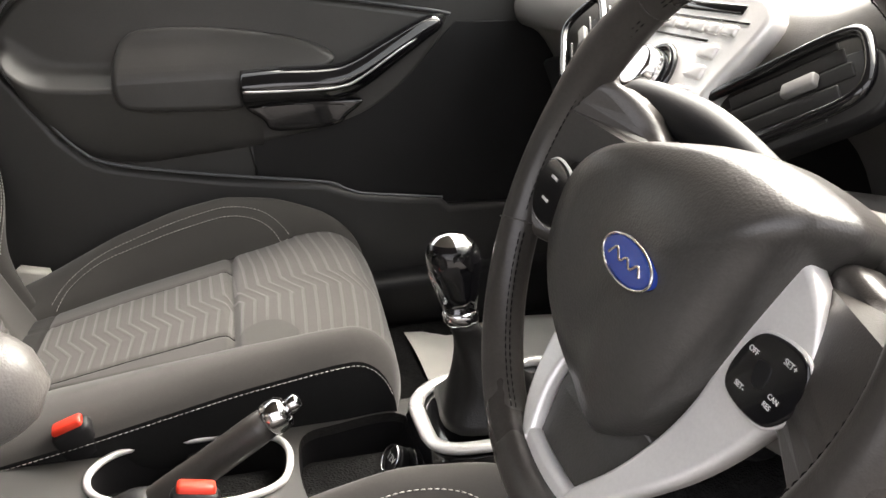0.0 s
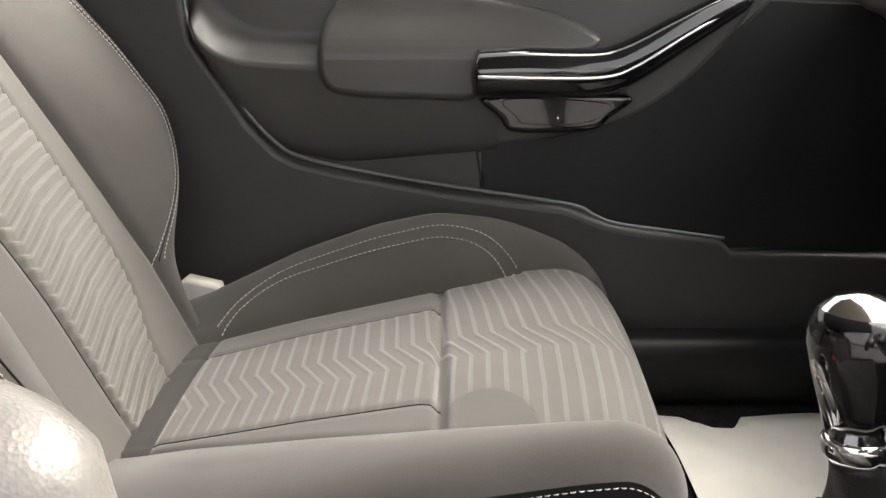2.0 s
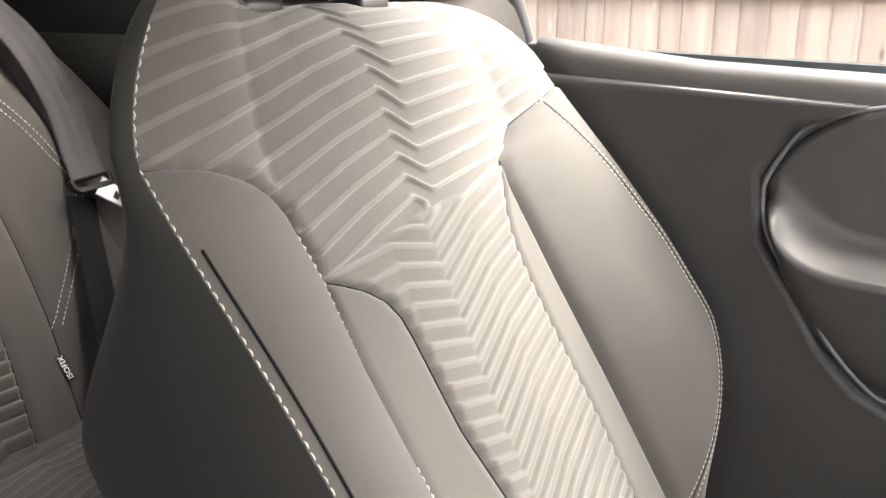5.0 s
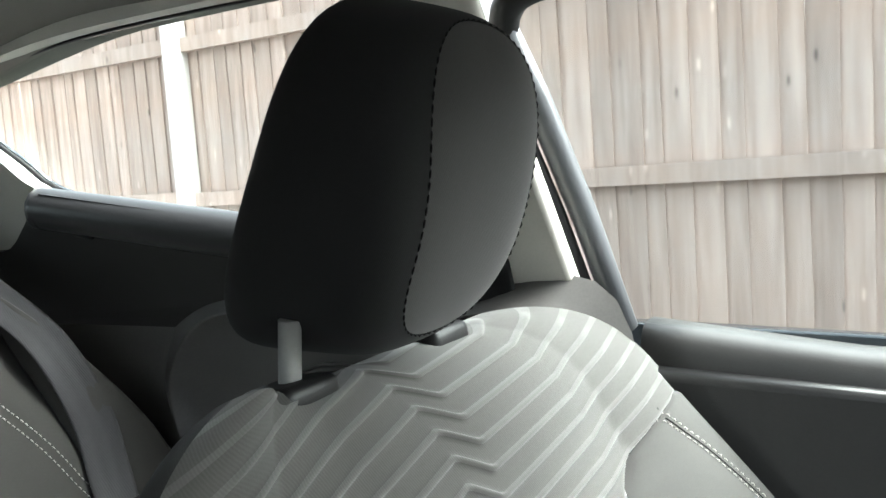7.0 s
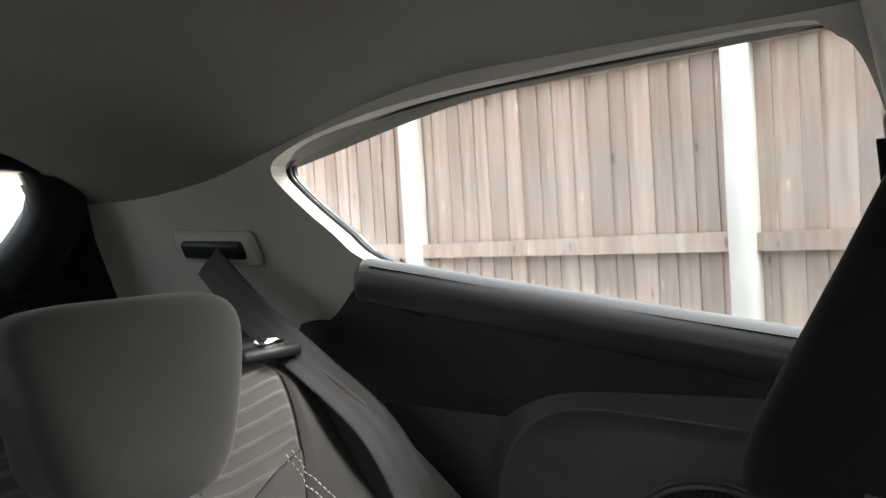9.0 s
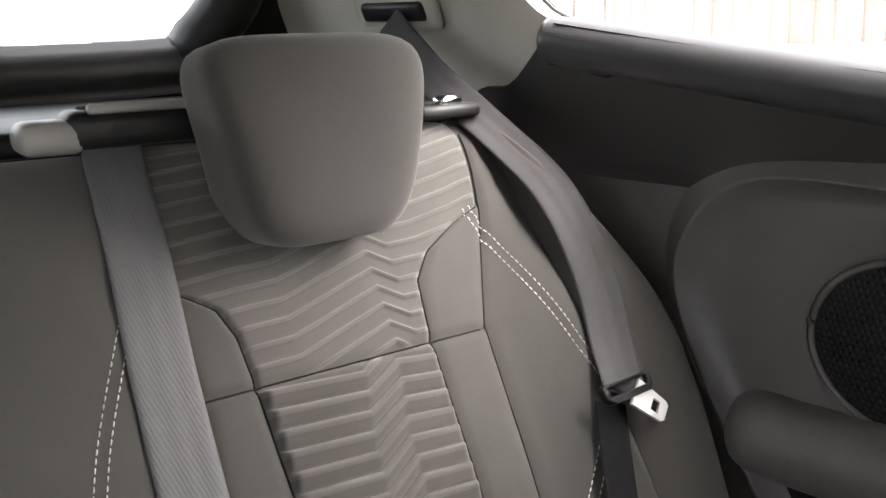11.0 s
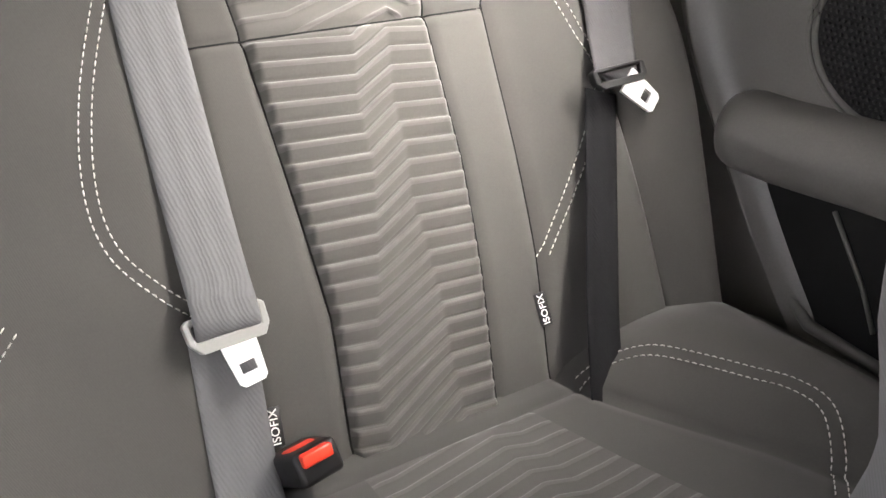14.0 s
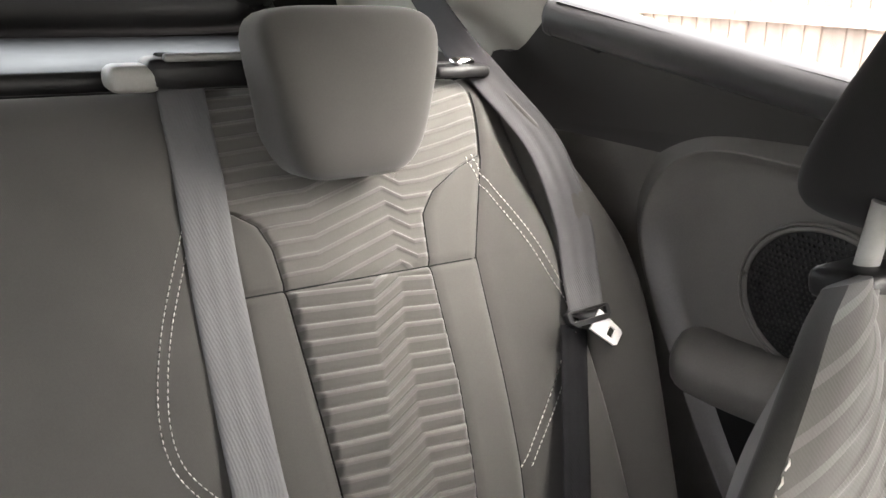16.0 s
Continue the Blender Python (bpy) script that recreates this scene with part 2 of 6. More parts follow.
M_STEEL = mat("brushed_steel", (0.55, 0.55, 0.55), 0.3, metal=1.0, var=0.08, rvar=0.08)
M_CREAM = mat("pale_grey_pillar_trim", (0.56, 0.545, 0.49), 0.55, grain=0.0002, grain_size=0.001, bump=0.2, var=0.06)
M_HEADLINER = mat("pale_grey_headliner_cloth", (0.20, 0.186, 0.162), 0.95, weave=0.0003, grain_size=0.0014, bump=0.3, var=0.06, sheen=0.2)
M_CARPET = mat("black_carpet", (0.014, 0.014, 0.014), 0.98, grain=0.002, grain_size=0.003, bump=0.8, var=0.35, var_size=0.02, spec=0.1)
M_BELT = mat("dark_grey_webbing", (0.085, 0.085, 0.088), 0.6, weave=0.0003, grain_size=0.0016, bump=0.4, var=0.08, spec=0.4)
M_BELTPLASTIC = mat("grey_belt_plastic", (0.24, 0.235, 0.225), 0.45, var=0.08)
M_DASH = mat("grey_dashboard_plastic", (0.21, 0.203, 0.19), 0.45, grain=0.0003, grain_size=0.0014, bump=0.35, var=0.10, rvar=0.06)
M_BLACKWEB = mat("black_webbing", (0.012, 0.012, 0.013), 0.9, weave=0.0003, grain_size=0.0016, bump=0.4, var=0.15, spec=0.06)
# charcoal plastic lightened to make up for light missing on the rear side
M_SIDE = mat("lightened_side_panel_plastic", (0.13, 0.125, 0.116), 0.45, grain=0.00025, grain_size=0.0011, bump=0.3, var=0.12, rvar=0.06)
M_LEDGE = mat("dark_satin_ledge_plastic", (0.045, 0.0455, 0.047), 0.33, grain=0.00015, grain_size=0.0011, bump=0.2, var=0.08, rvar=0.04)
# steel with its glare painted in as a near-white base colour
M_TONGUE = mat("glare_white_tongue_steel", (0.86, 0.86, 0.85), 0.42, metal=0.5, var=0.04)
M_GAITER = mat("black_gaiter_leather", (0.010, 0.0098, 0.0095), 0.45, grain=0.0004, grain_size=0.0016, bump=0.45, var=0.25, rvar=0.1, spec=0.35)
M_AIRBAG = mat("grained_airbag_cover", (0.048, 0.046, 0.043), 0.30, grain=0.0004, grain_size=0.0017, bump=0.28, var=0.2, rvar=0.06, spec=0.6)
M_OUTERBELT = mat("dark_webbing", (0.048, 0.047, 0.049), 0.65, weave=0.0003, grain_size=0.0016, bump=0.4, var=0.08, spec=0.3)
M_RED = mat("red_button", (0.75, 0.045, 0.02), 0.4, var=0.08)
M_BLUE = mat("blue_enamel", (0.012, 0.045, 0.30), 0.15, var=0.05, coat=0.5)
M_WHITE = mat("white_print", (0.8, 0.8, 0.78), 0.6, var=0.03)
M_PAPER = mat("white_paper", (0.80, 0.78, 0.72), 0.9, var=0.05, grain=0.0003, grain_size=0.02, bump=0.3)
M_RUBBER = mat("black_rubber_seal", (0.012, 0.012, 0.013), 0.45, var=0.1)
M_PAINT = mat("dark_blue_grey_paint", (0.03, 0.04, 0.05), 0.25, var=0.05, coat=0.5)
# grey that carries the highlight of door edges in its colour
M_FRAME = mat("edge_highlight_grey", (0.10, 0.105, 0.11), 0.32, var=0.05, rvar=0.05)
M_GRILLE = mat("speaker_grille_plastic", (0.02, 0.02, 0.02), 0.6, var=0.1)
M_ASPHALT = mat("grey_tarmac", (0.075, 0.073, 0.070), 0.95, grain=0.004, grain_size=0.012, bump=0.7, var=0.25, var_size=0.4)
M_CONCRETE = mat("white_concrete", (0.68, 0.66, 0.62), 0.9, grain=0.001, grain_size=0.006, bump=0.4, var=0.08, var_size=0.15)
M_CARWHITE = mat("white_car_paint", (0.78, 0.79, 0.80), 0.25, var=0.02, coat=0.6)


def wood_mat():
    m = bpy.data.materials.new("weathered_fence_boards")
    m.use_nodes = True
    nt = m.node_tree
    b = nt.nodes["Principled BSDF"]
    b.inputs["Roughness"].default_value = 0.85
    tc = nt.nodes.new("ShaderNodeTexCoord")
    oi = nt.nodes.new("ShaderNodeObjectInfo")
    mp = nt.nodes.new("ShaderNodeMapping")
    mp.inputs["Scale"].default_value = (26, 26, 1.6)
    ofs = nt.nodes.new("ShaderNodeVectorMath")
    ofs.operation = "SCALE"
    ofs.inputs[0].default_value = (7.0, 3.0, 11.0)
    nt.links.new(oi.outputs["Random"], ofs.inputs["Scale"])
    nt.links.new(ofs.outputs[0], mp.inputs["Location"])
    nt.links.new(tc.outputs["Object"], mp.inputs["Vector"])
    n1 = nt.nodes.new("ShaderNodeTexNoise")
    n1.inputs["Scale"].default_value = 1.0
    n1.inputs["Detail"].default_value = 6.0
    n1.inputs["Distortion"].default_value = 0.6
    nt.links.new(mp.outputs[0], n1.inputs["Vector"])
    n2 = nt.nodes.new("ShaderNodeTexNoise")
    n2.inputs["Scale"].default_value = 5.0
    nt.links.new(tc.outputs["Object"], n2.inputs["Vector"])
    cr = nt.nodes.new("ShaderNodeValToRGB")
    cr.color_ramp.elements[0].position, cr.color_ramp.elements[0].color = 0.2, (0.34, 0.25, 0.205, 1)
    cr.color_ramp.elements[1].position, cr.color_ramp.elements[1].color = 0.8, (0.58, 0.45, 0.38, 1)
    nt.links.new(n1.outputs["Fac"], cr.inputs["Fac"])
    hs = nt.nodes.new("ShaderNodeHueSaturation")
    mr = nt.nodes.new("ShaderNodeMapRange")
    mr.inputs["To Min"].default_value, mr.inputs["To Max"].default_value = 0.84, 1.14
    nt.links.new(oi.outputs["Random"], mr.inputs["Value"])
    nt.links.new(mr.outputs[0], hs.inputs["Value"])
    mr2 = nt.nodes.new("ShaderNodeMapRange")
    mr2.inputs["To Min"].default_value, mr2.inputs["To Max"].default_value = 0.6, 1.15
    nt.links.new(n2.outputs["Fac"], mr2.inputs["Value"])
    nt.links.new(mr2.outputs[0], hs.inputs["Saturation"])
    nt.links.new(cr.outputs[0], hs.inputs["Color"])
    # knots and pale chips
    vm = nt.nodes.new("ShaderNodeMapping")
    vm.inputs["Scale"].default_value = (14, 14, 5.0)
    nt.links.new(ofs.outputs[0], vm.inputs["Location"])
    nt.links.new(tc.outputs["Object"], vm.inputs["Vector"])
    vo = nt.nodes.new("ShaderNodeTexVoronoi")
    vo.inputs["Scale"].default_value = 1.0
    nt.links.new(vm.outputs[0], vo.inputs["Vector"])
    spot = nt.nodes.new("ShaderNodeMapRange")
    spot.inputs["From Min"].default_value, spot.inputs["From Max"].default_value = 0.06, 0.16
    spot.inputs["To Min"].default_value, spot.inputs["To Max"].default_value = 0.0, 1.0
    nt.links.new(vo.outputs["Distance"], spot.inputs["Value"])
    tone = nt.nodes.new("ShaderNodeMapRange")
    tone.inputs["From Min"].default_value, tone.inputs["From Max"].default_value = 0.35, 0.65
    tone.inputs["To Min"].default_value, tone.inputs["To Max"].default_value = 0.45, 1.5
    sep = nt.nodes.new("ShaderNodeSeparateColor")
    nt.links.new(vo.outputs["Color"], sep.inputs[0])
    nt.links.new(sep.outputs[0], tone.inputs["Value"])
    mixv = nt.nodes.new("ShaderNodeMix")
    nt.links.new(spot.outputs[0], mixv.inputs["Factor"])
    nt.links.new(tone.outputs[0], mixv.inputs["A"])
    mixv.inputs["B"].default_value = 1.0
    knot = nt.nodes.new("ShaderNodeVectorMath")
    knot.operation = "SCALE"
    nt.links.new(hs.outputs[0], knot.inputs[0])
    nt.links.new(mixv.outputs[0], knot.inputs["Scale"])
    nt.links.new(knot.outputs[0], b.inputs["Base Color"])
    bp = nt.nodes.new("ShaderNodeBump")
    bp.inputs["Strength"].default_value = 0.5
    bp.inputs["Distance"].default_value = 0.003
    nt.links.new(n1.outputs["Fac"], bp.inputs["Height"])
    nt.links.new(bp.outputs[0], b.inputs["Normal"])
    return m


M_WOOD = wood_mat()


def glass_mat():
    m = bpy.data.materials.new("clear_window_glass")
    m.use_nodes = True
    nt = m.node_tree
    nt.nodes.remove(nt.nodes["Principled BSDF"])
    out = nt.nodes["Material Output"]
    tr = nt.nodes.new("ShaderNodeBsdfTransparent")
    tr.inputs["Color"].default_value = (0.90, 0.93, 0.91, 1)
    gl = nt.nodes.new("ShaderNodeBsdfGlossy")
    gl.inputs["Roughness"].default_value = 0.02
    mx = nt.nodes.new("ShaderNodeMixShader")
    mx.inputs["Fac"].default_value = 0.035
    nt.links.new(tr.outputs[0], mx.inputs[1])
    nt.links.new(gl.outputs[0], mx.inputs[2])
    nt.links.new(mx.outputs[0], out.inputs["Surface"])
    return m


M_GLASS = glass_mat()


# ---- seats ----
def lerp_fn(pts):
    a = np.array([p[0] for p in pts], float)
    b = np.array([p[1] for p in pts], float)
    return lambda x: float(np.interp(x, a, b))


def soft_fn(pts, r=0.022):
    """The broken line through the points with its corners rounded."""
    f = lerp_fn(pts)
    return lambda x: sum(f(x + r * k) * w for k, w in ((-1, 0.12), (-0.5, 0.23), (0, 0.30), (0.5, 0.23), (1, 0.12)))


def bump_line(d, w):
    return math.exp(-(d / w) ** 2)


def smoothstep(a, b, x):
    t = min(1.0, max(0.0, (x - a) / (b - a)))
    return t * t * (3 - 2 * t)


def columns(bounds, counts):
    out = [bounds[0]]
    for a, b, n in zip(bounds[:-1], bounds[1:], counts):
        out += list(np.linspace(a, b, n + 1)[1:])
    return out


def normals_of(fn, pts, du=0.002):
    """Points and outward normals of the surface fn(a, b) along a list of (a, b)."""
    C, N = [], []
    for a, b in pts:
        p = np.array(fn(a, b))
        n = np.cross(np.array(fn(a + du, b)) - p, np.array(fn(a, b + du)) - p)
        C.append(p)
        N.append(n / (np.linalg.norm(n) + 1e-12))
    return np.array(C), np.array(N)


def ribbed(left, right, lo, hi, zig, v0, v1, pitch, shape, nu, point, flip=False, line=None, crest=0.9):
    """A cloth panel whose rows follow its zigzag ribs; shape gives (phase, height) over one rib."""
    rows = []
    for k in range(int((v1 - v0) / pitch) + 1):
        for ph, hgt in shape:
            v = v0 + (k + ph) * pitch
            row = []
            for u in np.linspace(0, 1, nu):
                h = min(max(v, -1.2), 0.613)
                for _ in range(5):
                    e = left(h) + (right(h) - left(h)) * u
                    h = min(max(v + zig(e, h), lo(e)), hi(e))
                fade = smoothstep(0.0, 0.005, h - lo(e)) * smoothstep(0.0, 0.005, hi(e) - h) * smoothstep(0.0, 0.04, u) * smoothstep(0.0, 0.05, 1 - u)
                row.append(point(e, h, hgt * fade))
            rows.append(row)
    me = grid(rows, "panel", flip)
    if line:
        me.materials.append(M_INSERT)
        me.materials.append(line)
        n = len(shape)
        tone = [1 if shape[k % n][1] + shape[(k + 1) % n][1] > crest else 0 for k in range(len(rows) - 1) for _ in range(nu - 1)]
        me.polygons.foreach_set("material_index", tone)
    return me


PLEAT = [(0.0, 0.0), (0.08, 0.22), (0.22, 0.42), (0.40, 0.60), (0.58, 0.80), (0.70, 0.96), (0.78, 1.0), (0.86, 0.86), (0.93, 0.42)]
CORD = [(0.0, 1.0), (0.07, 0.82), (0.13, 0.36), (0.20, 0.06), (0.35, 0.0), (0.65, 0.0), (0.80, 0.06), (0.87, 0.36), (0.93, 0.82)]

# front backrest, in the seat's own frame: x ahead, y across, z up; e runs across the back and h up it
B_IE_N = lerp_fn([(-0.1, -0.060), (0.10, -0.065), (0.14, -0.069), (0.22, -0.079), (0.285, -0.095), (0.358, -0.101), (0.374, -0.104), (0.388, -0.112), (0.401, -0.128), (0.410, -0.145), (0.419, -0.163), (0.8, -0.163)])
B_IE_P = soft_fn([(-0.1, 0.050), (0.0, 0.062), (0.03, 0.085), (0.066, 0.099), (0.106, 0.103), (0.193, 0.100), (0.30, 0.090), (0.376, 0.088), (0.40, 0.098), (0.442, 0.128), (0.8, 0.128)])
B_BS_N = lerp_fn([(-0.1, -0.138), (0.08, -0.140), (0.152, -0.145), (0.222, -0.153), (0.29, -0.158), (0.36, -0.163), (0.419, -0.163), (0.462, -0.168), (0.476, -0.178), (0.488, -0.200), (0.498, -0.235), (0.506, -0.280), (0.8, -0.280)])
B_BS_P = lerp_fn([(-0.1, 0.172), (0.06, 0.178), (0.115, 0.170), (0.23, 0.154), (0.325, 0.138), (0.42, 0.126), (0.445, 0.133), (0.47, 0.175), (0.49, 0.268), (0.8, 0.268)])
B_ED_N = soft_fn([(-0.06, 0.170), (0.0, 0.195), (0.06, 0.228), (0.12, 0.256), (0.20, 0.275), (0.30, 0.280), (0.64, 0.280)])
B_ED_P = soft_fn([(-0.06, 0.185), (0.0, 0.190), (0.063, 0.205), (0.086, 0.218), (0.122, 0.245), (0.165, 0.264), (0.215, 0.272), (0.31, 0.272), (0.40, 0.268), (0.64, 0.268)])
B_ST_P = soft_fn([(0.05, 0.178), (0.063, 0.184), (0.086, 0.202), (0.122, 0.236), (0.165, 0.257), (0.215, 0.264), (0.31, 0.262), (0.40, 0.250), (0.46, 0.232), (0.488, 0.220)])
P_RISE_N = soft_fn([(-0.06, 0.02), (0.06, 0.045), (0.12, 0.060), (0.20, 0.068), (0.25, 0.066), (0.36, 0.052), (0.40, 0.045), (0.46, 0.032), (0.506, 0.022), (0.557, 0.012), (0.64, 0.004)])
P_RISE_P = soft_fn([(-0.06, 0.006), (0.03, 0.012), (0.063, 0.022), (0.086, 0.036), (0.122, 0.055), (0.165, 0.070), (0.215, 0.080), (0.31, 0.066), (0.40, 0.046), (0.486, 0.022), (0.56, 0.008), (0.64, 0.0)])
B_TOP = 0.613


def squeeze(h):
    return max(0.02, 1 - max(0.0, (h - 0.40) / 0.222) ** 5) ** 0.35


def vee(e):
    """Height of the lower edge of the top panel: the middle seam, and the bolsters' upper ends beside it."""
    if e < -0.163:
        return float(np.interp(-e, [0.163, 0.168, 0.178, 0.200, 0.235, 0.280], [0.419, 0.462, 0.476, 0.488, 0.498, 0.506]))
    if e > 0.128:
        return float(np.interp(e, [0.128, 0.133, 0.175, 0.268], [0.442, 0.446, 0.470, 0.490]))
    return float(np.interp(e, [-0.163, -0.10, -0.037, 0.039, 0.128], [0.419, 0.424, 0.431, 0.433, 0.442]))


def back_p(e, h):
    """How far the front of the backrest stands out from its plane."""
    top = min(1.0, max(0.0, (h - 0.52) / 0.095))
    p = -0.060 * (1 - math.sqrt(max(0.0, 1 - top * top)))
    p += 0.010 * math.exp(-((h - 0.55) / 0.06) ** 2) * math.exp(-(e / 0.15) ** 2)
    p += 0.008 * math.exp(-((h - 0.15) / 0.15) ** 2) * math.exp(-(e / 0.12) ** 2)
    a = abs(e)
    bs, ed, rise = (B_BS_P(h), B_ED_P(h), P_RISE_P(h)) if e > 0 else (-B_BS_N(h), B_ED_N(h), P_RISE_N(h))
    if h > 0.42:
        bs = bs + (0.17 - bs) * smoothstep(0.43, 0.49, h)
    if a > bs:
        u = min(1.0, (a - bs) / (ed - bs))
        f = math.sin(math.pi / 2 * u) ** 0.9 if e > 0 else math.sin(math.pi / 2 * min(1.0, u * 1.12)) ** 0.9 - 0.10 * max(0.0, u - 0.75) / 0.25 * max(0.0, u - 0.75) / 0.25
        p += rise * f
    if e < -0.08:
        p += 0.050 * smoothstep(0.10, 0.27, -e) * smoothstep(0.50, 0.60, h)
    bs, ie = (B_BS_P(h), B_IE_P(h)) if e > 0 else (-B_BS_N(h), -B_IE_N(h))
    if h < 0.51:
        p -= 0.0045 * bump_line(a - bs, 0.004)
    if h < 0.435 and bs - ie > 0.004:
        p -= 0.0028 * bump_line(a - ie, 0.003)
    p -= 0.0035 * bump_line(h - vee(e), 0.004) * (1 - smoothstep(0.20, 0.25, a))
    return p


BACK_O = np.array([-0.375, 0.0, 0.36])
BACK_N = np.array([0.894, 0.0, 0.447])
BACK_U = np.array([-0.447, 0.0, 0.894])


def back_pt(e, h, p=None):
    q = back_p(e, h) if p is None else p
    return BACK_O + BACK_U * h + BACK_N * q + np.array([0, e * squeeze(h), 0])


def zig_low(e, h):
    k = float(np.interp(h, [0.10, 0.20, 0.28, 0.35, 0.42], [-0.052, -0.056, -0.051, -0.042, -0.037]))
    return float(np.interp(e, [k - 0.05, k, k + 0.064, k + 0.12, k + 0.155], [0.014, 0.0, 0.021, 0.031, 0.035]))


ZIG_LINE = lerp_fn([(-0.28, -0.052), (-0.21, -0.037), (-0.155, -0.025), (-0.10, -0.012), (-0.035, 0.0), (-0.006, -0.017), (0.13, -0.009), (0.27, 0.014)])


def make_backrest(seat):
    def strip(left, right, h0, h1, rows, cols):
        return grid([[back_pt(left(h) + (right(h) - left(h)) * u, h) for u in np.linspace(0, 1, cols)] for h in np.linspace(h0, h1, rows)])

    neg = lambda fn: (lambda h: -fn(h))
    part("backrest_bolster", strip(neg(B_ED_N), B_BS_N, -0.06, 0.506, 130, 30), M_CLOTH, seat, "charcoal cloth side bolster")
    part("backrest_bolster", strip(B_BS_P, B_ED_P, -0.06, 0.490, 130, 30), M_CLOTH, seat, "charcoal cloth side bolster")
    part("backrest_band", strip(B_BS_N, B_IE_N, -0.06, 0.419, 110, 16), M_BAND, seat)
    part("backrest_band", strip(B_IE_P, B_BS_P, -0.06, 0.442, 110, 16), M_BAND, seat)
    # pleat crests take the paler cloth as a painted highlight
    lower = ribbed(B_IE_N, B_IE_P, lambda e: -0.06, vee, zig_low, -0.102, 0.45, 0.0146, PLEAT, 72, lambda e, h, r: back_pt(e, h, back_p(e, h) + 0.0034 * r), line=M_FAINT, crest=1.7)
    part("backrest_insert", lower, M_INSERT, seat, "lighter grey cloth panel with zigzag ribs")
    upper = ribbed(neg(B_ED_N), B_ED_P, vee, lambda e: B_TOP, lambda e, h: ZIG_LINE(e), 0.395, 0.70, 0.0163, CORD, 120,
                   lambda e, h, r: back_pt(e, h, back_p(e, h) + 0.0030 * r * (1 - smoothstep(0.205, 0.245, abs(e)))), line=M_CREST)
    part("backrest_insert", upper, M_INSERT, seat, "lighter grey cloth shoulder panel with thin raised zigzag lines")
    # side panels from the edge seam to the back, and the back itself
    hs = list(np.linspace(-0.06, 0.54, 50)) + list(np.linspace(0.55, B_TOP, 26))
    rear = []
    for sgn, ed in ((-1, B_ED_N), (1, B_ED_P)):
        S = []
        for h in hs:
            p0 = back_p(sgn * ed(h), h)
            p1 = -0.100 + 0.045 * smoothstep(0.50, B_TOP, h) ** 1.5 if sgn > 0 else -0.100 + (0.088 + p0) * smoothstep(0.38, 0.51, h)
            S.append([back_pt(sgn * (ed(h) + (0.028 if sgn > 0 else 0.020 - 0.012 * smoothstep(0.38, 0.50, h)) * math.sin(math.pi * 0.92 * k) ** 0.8), h, p0 + (p1 - p0) * k) for k in np.linspace(0, 1, 22)])
        # shade on the backrest's flanks is put into this darker cloth
        part("backrest_side", grid(S, "backrest_side", sgn > 0), M_SEATSIDE, seat, "plain cloth side of the backrest, coloured dark for shade")
        rear.append([r[-1] for r in S])
    B = [[a + (b - a) * u - BACK_N * 0.018 * math.sin(math.pi * u) ** 0.5 - BACK_N * 0.075 * smoothstep(0.40, 0.52, h) * math.sin(math.pi * u) * (1 - u) * (1 - smoothstep(0.56, B_TOP, h)) for u in np.linspace(0, 1, 18)] for h, a, b in zip(hs, *rear)]
    last = [back_pt(e, B_TOP) for e in np.linspace(-B_ED_N(B_TOP), B_ED_P(B_TOP), 18)]
    part("backrest_shell", grid(B + [last], "backrest_shell", True), M_HEADFACE, seat, "plain dark seat back")
    # stitching: double along the outer edge, twin rows beside the inner seam
    for off in (0.0, 0.0085):
        C, N = normals_of(back_pt, [(B_ST_P(h) - 0.004 + off, h) for h in np.linspace(0.055, 0.488, 150)])
        part("stitching", stitches(C, N, length=0.0036, r=0.00055, lift=0.0009), M_THREAD, seat, "pale double stitching")
    C, N = normals_of(back_pt, [(-B_ED_N(h) + 0.001, h) for h in np.linspace(-0.03, 0.57, 200)])
    part("stitching", stitches(C, N, length=0.0042, r=0.0006, lift=0.0009), M_THREAD, seat, "pale stitching along the edge")
    C, N = normals_of(back_pt, [(-B_ED_N(h) + 0.008, h) for h in np.linspace(-0.03, 0.46, 120)])
    part("seam", tube(C + N * 0.0002, 0.0009, 6), M_DARKTHREAD, seat)
    C, N = normals_of(back_pt, [(B_ST_P(h) + 0.0002, h) for h in np.linspace(0.055, 0.488, 120)])
    part("seam", tube(C - N * 0.0002, 0.0009, 6), M_DARKTHREAD, seat)
    for off, h0, h1 in ((0.0045, 0.0, 0.45), (0.0105, 0.0, 0.30)):
        C, N = normals_of(back_pt, [(B_BS_N(h) - off, h) for h in np.linspace(h0, h1, 130)])
        part("stitching", stitches(C, N, r=0.0005, lift=0.0008), M_THREAD, seat, "pale stitching along the seam")
    # sewn seams between the panels
    runs = [[(B_BS_N(h), h) for h in np.linspace(-0.03, 0.505, 150)], [(B_BS_P(h), h) for h in np.linspace(-0.03, 0.488, 110)],
            [(B_IE_N(h), h) for h in np.linspace(-0.03, 0.418, 110)], [(B_IE_P(h), h) for h in np.linspace(-0.03, 0.440, 90)]]
    for pts in runs:
        C, N = normals_of(back_pt, pts)
        part("seam", tube(C + N * 0.0006, 0.0009, 6), M_DARKTHREAD, seat)
    # headrest with its two posts
    dims, shape = (0.090, 0.102, 0.053), (2.8, 5.0, 0.08, 0.30)
    seam_f = lambda t: 0.030 + 0.10 * max(0.0, math.sin(t)) ** 4 + 0.03 * max(0.0, -math.sin(t)) ** 3 - 0.018 * max(0.0, -math.cos(t))
